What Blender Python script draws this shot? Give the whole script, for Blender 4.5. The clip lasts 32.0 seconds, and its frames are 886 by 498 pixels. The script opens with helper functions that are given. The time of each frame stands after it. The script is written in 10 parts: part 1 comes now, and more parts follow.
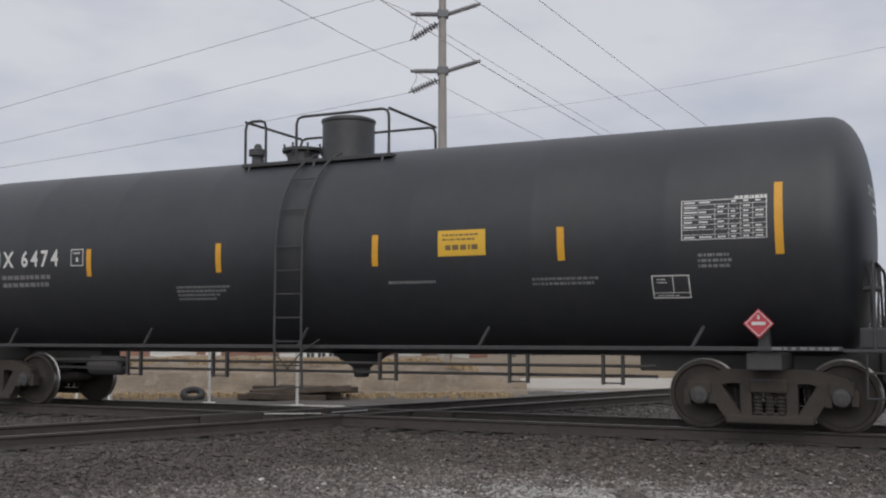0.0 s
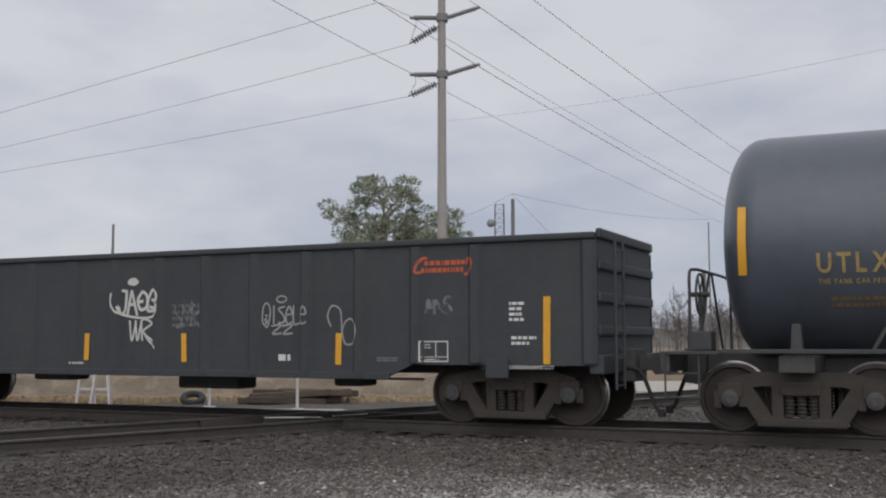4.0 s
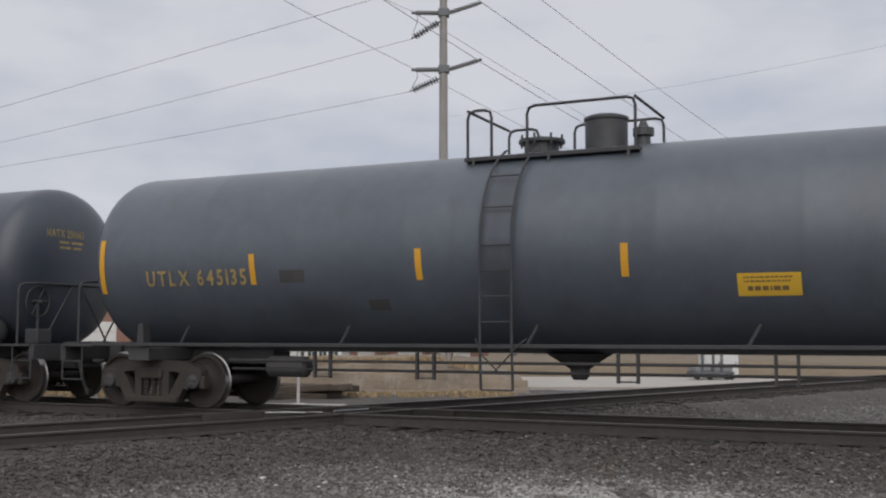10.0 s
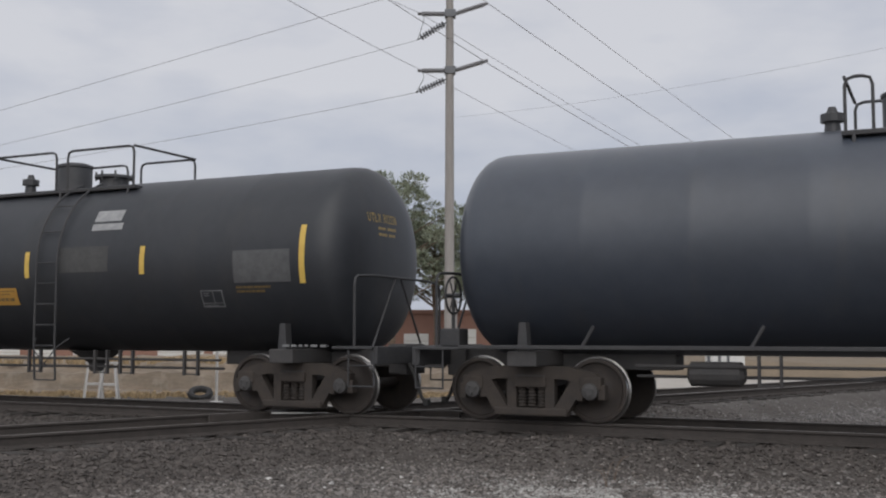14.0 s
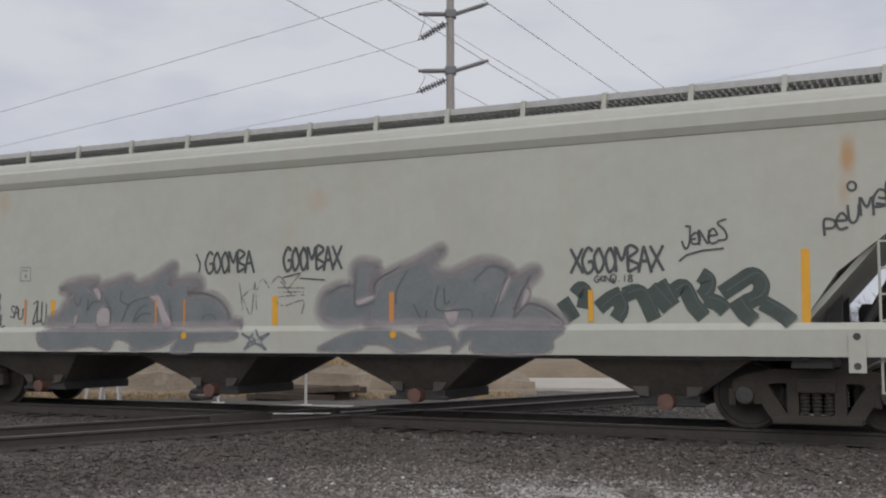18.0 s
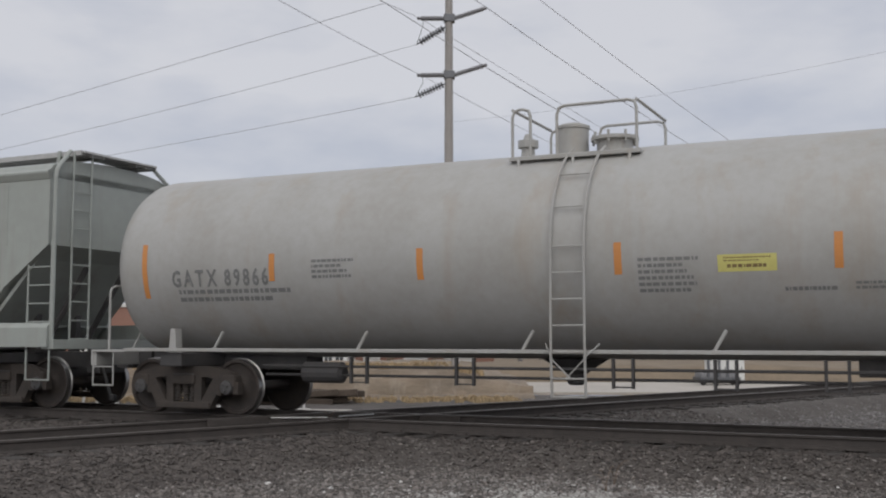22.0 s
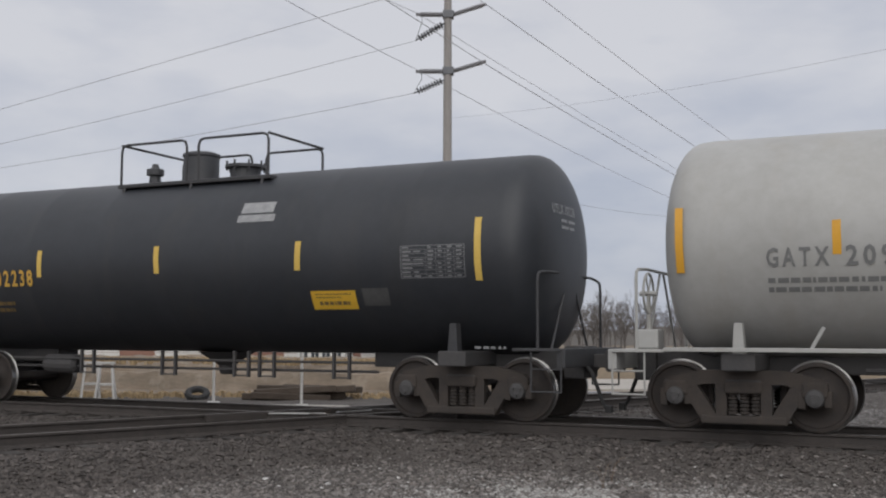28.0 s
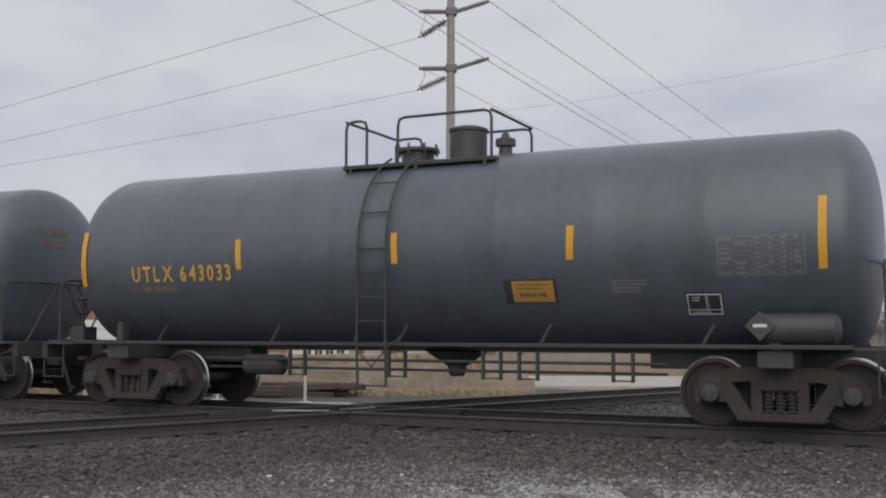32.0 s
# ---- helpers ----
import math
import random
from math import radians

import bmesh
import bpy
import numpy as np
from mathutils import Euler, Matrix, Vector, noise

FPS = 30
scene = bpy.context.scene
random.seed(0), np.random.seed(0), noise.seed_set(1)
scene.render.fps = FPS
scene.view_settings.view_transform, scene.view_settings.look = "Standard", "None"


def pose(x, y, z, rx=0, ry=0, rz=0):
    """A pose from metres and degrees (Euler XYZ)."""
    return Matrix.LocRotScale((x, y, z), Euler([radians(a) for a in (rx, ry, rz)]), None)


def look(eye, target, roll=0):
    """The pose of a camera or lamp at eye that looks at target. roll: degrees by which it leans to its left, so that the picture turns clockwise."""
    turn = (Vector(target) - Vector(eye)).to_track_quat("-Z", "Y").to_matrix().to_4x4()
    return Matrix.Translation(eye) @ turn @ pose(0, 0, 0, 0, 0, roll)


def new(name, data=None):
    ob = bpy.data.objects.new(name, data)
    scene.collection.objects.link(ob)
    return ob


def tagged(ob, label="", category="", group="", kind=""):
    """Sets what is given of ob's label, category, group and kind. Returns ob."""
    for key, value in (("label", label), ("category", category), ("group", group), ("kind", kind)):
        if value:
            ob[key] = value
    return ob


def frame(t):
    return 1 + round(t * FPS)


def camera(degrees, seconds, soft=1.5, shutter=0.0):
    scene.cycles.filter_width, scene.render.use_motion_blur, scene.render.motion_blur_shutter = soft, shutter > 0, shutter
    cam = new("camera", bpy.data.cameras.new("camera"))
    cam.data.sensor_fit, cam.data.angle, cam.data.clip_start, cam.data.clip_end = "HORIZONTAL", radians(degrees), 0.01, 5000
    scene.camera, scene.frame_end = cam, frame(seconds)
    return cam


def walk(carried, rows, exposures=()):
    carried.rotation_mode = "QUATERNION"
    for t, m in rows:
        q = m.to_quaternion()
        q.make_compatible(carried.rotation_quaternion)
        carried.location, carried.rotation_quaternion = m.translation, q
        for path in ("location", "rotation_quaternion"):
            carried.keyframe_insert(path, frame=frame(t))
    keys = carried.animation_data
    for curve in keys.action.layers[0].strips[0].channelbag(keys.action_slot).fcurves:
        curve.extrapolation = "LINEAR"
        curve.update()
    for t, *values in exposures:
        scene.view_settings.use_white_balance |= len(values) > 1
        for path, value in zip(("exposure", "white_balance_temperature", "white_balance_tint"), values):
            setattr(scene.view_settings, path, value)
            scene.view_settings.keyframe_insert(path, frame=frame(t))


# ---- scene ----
cam = camera(44.85, 32.0, soft=2.1)
walk(cam, [
    (0.0, pose(0, 0, 1.22, 94.683, -0.028, -0.003)),
    (0.5, pose(0, 0, 1.22, 94.700, -0.031, -0.023)),
    (1.0, pose(0, 0, 1.22, 94.725, -0.043, -0.060)),
    (1.5, pose(0, 0, 1.22, 94.761, -0.048, -0.080)),
    (2.0, pose(0, 0, 1.22, 94.802, -0.045, -0.069)),
    (2.5, pose(0, 0, 1.22, 94.835, 0.002, -0.039)),
    (3.0, pose(0, 0, 1.22, 94.854, 0.073, -0.013)),
    (3.5, pose(0, 0, 1.22, 94.865, 0.115, 0.001)),
    (4.0, pose(0, 0, 1.22, 94.861, 0.111, 0.001)),
    (4.5, pose(0, 0, 1.22, 94.850, 0.085, -0.009)),
    (6.5, pose(0, 0, 1.22, 94.764, 0.056, -0.057)),
    (7.0, pose(0, 0, 1.22, 94.752, 0.059, -0.054)),
    (7.5, pose(0, 0, 1.22, 94.723, 0.071, -0.060)),
    (8.0, pose(0, 0, 1.22, 94.688, 0.064, -0.069)),
    (8.5, pose(0, 0, 1.22, 94.667, 0.030, -0.053)),
    (9.0, pose(0, 0, 1.22, 94.656, 0.013, -0.012)),
    (9.5, pose(0, 0, 1.22, 94.637, 0.001, 0.023)),
    (10.0, pose(0, 0, 1.22, 94.611, -0.029, 0.054)),
    (10.5, pose(0, 0, 1.22, 94.576, -0.033, 0.099)),
    (11.0, pose(0, 0, 1.22, 94.548, -0.040, 0.143)),
    (11.5, pose(0, 0, 1.22, 94.544, -0.055, 0.196)),
    (12.0, pose(0, 0, 1.22, 94.560, -0.050, 0.252)),
    (12.5, pose(0, 0, 1.22, 94.584, -0.071, 0.284)),
    (13.0, pose(0, 0, 1.22, 94.618, -0.109, 0.315)),
    (13.5, pose(0, 0, 1.22, 94.646, -0.134, 0.341)),
    (15.5, pose(0, 0, 1.22, 94.669, 0.126, 0.541)),
    (16.0, pose(0, 0, 1.22, 94.667, 0.117, 0.535)),
    (16.5, pose(0, 0, 1.22, 94.664, 0.092, 0.520)),
    (17.0, pose(0, 0, 1.22, 94.662, 0.065, 0.492)),
    (17.5, pose(0, 0, 1.22, 94.659, 0.049, 0.462)),
    (18.0, pose(0, 0, 1.22, 94.673, 0.041, 0.445)),
    (18.5, pose(0, 0, 1.22, 94.712, 0.032, 0.429)),
    (19.0, pose(0, 0, 1.22, 94.749, 0.021, 0.407)),
    (19.5, pose(0, 0, 1.22, 94.772, 0.008, 0.394)),
    (20.0, pose(0, 0, 1.22, 94.795, 0.007, 0.390)),
    (20.5, pose(0, 0, 1.22, 94.819, -0.012, 0.383)),
    (21.0, pose(0, 0, 1.22, 94.848, -0.052, 0.369)),
    (21.5, pose(0, 0, 1.22, 94.878, -0.056, 0.356)),
    (22.0, pose(0, 0, 1.22, 94.893, -0.035, 0.344)),
    (22.5, pose(0, 0, 1.22, 94.900, -0.044, 0.335)),
    (23.0, pose(0, 0, 1.22, 94.901, -0.092, 0.324)),
    (23.5, pose(0, 0, 1.22, 94.882, -0.125, 0.313)),
    (24.0, pose(0, 0, 1.22, 94.850, -0.131, 0.307)),
    (24.5, pose(0, 0, 1.22, 94.830, -0.145, 0.301)),
    (26.5, pose(0, 0, 1.22, 94.747, -0.203, 0.233)),
    (27.0, pose(0, 0, 1.22, 94.730, -0.221, 0.222)),
    (27.5, pose(0, 0, 1.22, 94.713, -0.234, 0.221)),
    (28.0, pose(0, 0, 1.22, 94.697, -0.228, 0.232)),
    (28.5, pose(0, 0, 1.22, 94.677, -0.231, 0.234)),
    (29.0, pose(0, 0, 1.22, 94.655, -0.269, 0.226)),
    (29.5, pose(0, 0, 1.22, 94.632, -0.298, 0.221)),
    (30.0, pose(0, 0, 1.22, 94.609, -0.297, 0.231)),
    (30.5, pose(0, 0, 1.22, 94.585, -0.279, 0.269)),
    (31.0, pose(0, 0, 1.22, 94.572, -0.247, 0.326)),
    (31.5, pose(0, 0, 1.22, 94.562, -0.208, 0.380)),
    (32.0, pose(0, 0, 1.22, 94.548, -0.171, 0.414)),
])

# ---- world and sun: a bright overcast winter sky, wide soft sun high behind the viewer ----
world = bpy.data.worlds.new("overcast_sky")
scene.world = world
world.use_nodes = True


def node(tree, kind, **values):
    n = tree.nodes.new(kind)
    for key, value in values.items():
        if key in n.inputs:
            n.inputs[key].default_value = value
    return n


def build_sky():
    tree = world.node_tree
    tree.nodes.clear()
    out = node(tree, "ShaderNodeOutputWorld")
    bg = node(tree, "ShaderNodeBackground", Strength=1.0)
    sky = node(tree, "ShaderNodeTexSky")
    sky.sky_type = "NISHITA"
    sky.sun_disc = False
    sky.sun_elevation = radians(40)
    sky.sun_rotation = radians(181)
    gain = node(tree, "ShaderNodeVectorMath")
    gain.operation = "SCALE"
    gain.inputs["Scale"].default_value = 0.10
    tree.links.new(sky.outputs[0], gain.inputs[0])
    coord = node(tree, "ShaderNodeTexCoord")
    stretch = node(tree, "ShaderNodeMapping")
    stretch.inputs["Scale"].default_value = (1.0, 1.0, 2.6)
    tree.links.new(coord.outputs["Generated"], stretch.inputs["Vector"])
    big = node(tree, "ShaderNodeTexNoise", Scale=2.6, Detail=5.0, Roughness=0.52)
    fine = node(tree, "ShaderNodeTexNoise", Scale=7.0, Detail=6.0, Roughness=0.55)
    tree.links.new(stretch.outputs[0], big.inputs["Vector"])
    tree.links.new(stretch.outputs[0], fine.inputs["Vector"])
    ramp = node(tree, "ShaderNodeValToRGB")
    ramp.color_ramp.elements[0].position = 0.34
    ramp.color_ramp.elements[0].color = (0.41, 0.445, 0.54, 1)
    ramp.color_ramp.elements[1].position = 0.60
    ramp.color_ramp.elements[1].color = (0.645, 0.65, 0.69, 1)
    mix_noise = node(tree, "ShaderNodeMix")
    mix_noise.inputs["Factor"].default_value = 0.3
    tree.links.new(big.outputs["Fac"], mix_noise.inputs[2])
    tree.links.new(fine.outputs["Fac"], mix_noise.inputs[3])
    split = node(tree, "ShaderNodeSeparateXYZ")
    tree.links.new(coord.outputs["Generated"], split.inputs[0])
    drift = node(tree, "ShaderNodeMath")
    drift.operation = "MULTIPLY_ADD"
    drift.inputs[1].default_value = -0.05
    tree.links.new(split.outputs["X"], drift.inputs[0])
    rise = node(tree, "ShaderNodeMath")
    rise.operation = "MULTIPLY_ADD"
    rise.inputs[1].default_value = 0.7
    rise.inputs[2].default_value = -0.13
    tree.links.new(split.outputs["Z"], rise.inputs[0])
    both = node(tree, "ShaderNodeMath")
    both.operation = "ADD"
    tree.links.new(mix_noise.outputs[0], both.inputs[0])
    tree.links.new(rise.outputs[0], both.inputs[1])
    tree.links.new(both.outputs[0], drift.inputs[2])
    tree.links.new(drift.outputs[0], ramp.inputs["Fac"])
    blend = node(tree, "ShaderNodeMix")
    blend.data_type = "RGBA"
    blend.inputs["Factor"].default_value = 0.93
    tree.links.new(gain.outputs[0], blend.inputs[6])
    tree.links.new(ramp.outputs[0], blend.inputs[7])
    tree.links.new(blend.outputs[2], bg.inputs["Color"])
    tree.links.new(bg.outputs[0], out.inputs["Surface"])


build_sky()
sun = new("sun", bpy.data.lights.new("sun", "SUN"))
sun.data.energy, sun.data.angle, sun.data.color = 1.3, radians(70), (1.0, 0.965, 0.92)
sun.matrix_world = look((-0.4, -20, 17), (0, 0, 0))
scene.view_settings.exposure = 0.0

# ---- materials ----


def surface(name, colour, second=None, rough=0.6, metal=0.0, scale=3.0, amount=0.5, bump=0.0, bump_scale=60.0,
            stretch=(1, 1, 1), streak=0.0, streak_colour=(0.12, 0.07, 0.04), coat=0.0, random_tint=0.0, island_tint=0.0, patchy=0.0, veil=1.0):
    """A painted or natural surface: two colours mixed at a large and a small scale, fine relief, optional runs of rust or dirt."""
    m = bpy.data.materials.new(name)
    m.use_nodes = True
    t = m.node_tree
    p = t.nodes["Principled BSDF"]
    p.inputs["Roughness"].default_value = rough
    p.inputs["Metallic"].default_value = metal
    p.inputs["Coat Weight"].default_value = coat
    p.inputs["Coat Roughness"].default_value = 0.5
    second = second or tuple(c * 0.7 for c in colour)
    co = node(t, "ShaderNodeTexCoord")
    mp = node(t, "ShaderNodeMapping")
    mp.inputs["Scale"].default_value = stretch
    t.links.new(co.outputs["Object"], mp.inputs["Vector"])
    n1 = node(t, "ShaderNodeTexNoise", Scale=scale, Detail=4.0, Roughness=0.6)
    n2 = node(t, "ShaderNodeTexNoise", Scale=scale * 9, Detail=3.0, Roughness=0.6)
    for n in (n1, n2):
        t.links.new(mp.outputs[0], n.inputs["Vector"])
    both = node(t, "ShaderNodeMix")
    both.inputs["Factor"].default_value = 0.4
    t.links.new(n1.outputs["Fac"], both.inputs[2])
    t.links.new(n2.outputs["Fac"], both.inputs[3])
    rng = node(t, "ShaderNodeMapRange")
    rng.inputs["From Min"].default_value = 0.38
    rng.inputs["From Max"].default_value = 0.64
    rng.inputs["To Max"].default_value = amount
    t.links.new(both.outputs[0], rng.inputs["Value"])
    mx = node(t, "ShaderNodeMix")
    mx.data_type = "RGBA"
    mx.inputs[6].default_value = (*colour, 1)
    mx.inputs[7].default_value = (*second, 1)
    t.links.new(rng.outputs[0], mx.inputs["Factor"])
    last = mx.outputs[2]
    if streak:
        ms = node(t, "ShaderNodeMapping")
        ms.inputs["Scale"].default_value = (1.3, 1.3, 0.10)
        t.links.new(co.outputs["Object"], ms.inputs["Vector"])
        ns = node(t, "ShaderNodeTexNoise", Scale=1.6, Detail=5.0, Roughness=0.65)
        t.links.new(ms.outputs[0], ns.inputs["Vector"])
        rs = node(t, "ShaderNodeMapRange")
        rs.inputs["From Min"].default_value = 0.52
        rs.inputs["From Max"].default_value = 0.72
        rs.inputs["To Max"].default_value = streak
        t.links.new(ns.outputs["Fac"], rs.inputs["Value"])
        m2 = node(t, "ShaderNodeMix")
        m2.data_type = "RGBA"
        m2.inputs[7].default_value = (*streak_colour, 1)
        t.links.new(last, m2.inputs[6])
        t.links.new(rs.outputs[0], m2.inputs["Factor"])
        last = m2.outputs[2]
    if random_tint or island_tint:
        info = node(t, "ShaderNodeObjectInfo") if random_tint else node(t, "ShaderNodeNewGeometry")
        hsv = node(t, "ShaderNodeHueSaturation")
        rr = node(t, "ShaderNodeMapRange")
        rr.inputs["To Min"].default_value = 1 - (random_tint or island_tint)
        rr.inputs["To Max"].default_value = 1 + (random_tint or island_tint)
        t.links.new(info.outputs["Random"] if random_tint else info.outputs["Random Per Island"], rr.inputs["Value"])
        t.links.new(rr.outputs[0], hsv.inputs["Value"])
        t.links.new(last, hsv.inputs["Color"])
        last = hsv.outputs[0]
    t.links.new(last, p.inputs["Base Color"])
    p.inputs["Alpha"].default_value = veil
    if patchy:
        np_ = node(t, "ShaderNodeTexNoise", Scale=scale * 2.2, Detail=6.0, Roughness=0.7)
        t.links.new(mp.outputs[0], np_.inputs["Vector"])
        rp = node(t, "ShaderNodeMapRange")
        rp.inputs["From Min"].default_value = 0.30 + 0.25 * patchy
        rp.inputs["From Max"].default_value = 0.52 + 0.25 * patchy
        rp.inputs["To Min"].default_value = 0.04
        t.links.new(np_.outputs["Fac"], rp.inputs["Value"])
        t.links.new(rp.outputs[0], p.inputs["Alpha"])
    if bump:
        nb = node(t, "ShaderNodeTexNoise", Scale=bump_scale, Detail=4.0)
        t.links.new(co.outputs["Object"], nb.inputs["Vector"])
        b = node(t, "ShaderNodeBump", Strength=bump, Distance=0.02)
        t.links.new(nb.outputs["Fac"], b.inputs["Height"])
        t.links.new(b.outputs[0], p.inputs["Normal"])
    return m


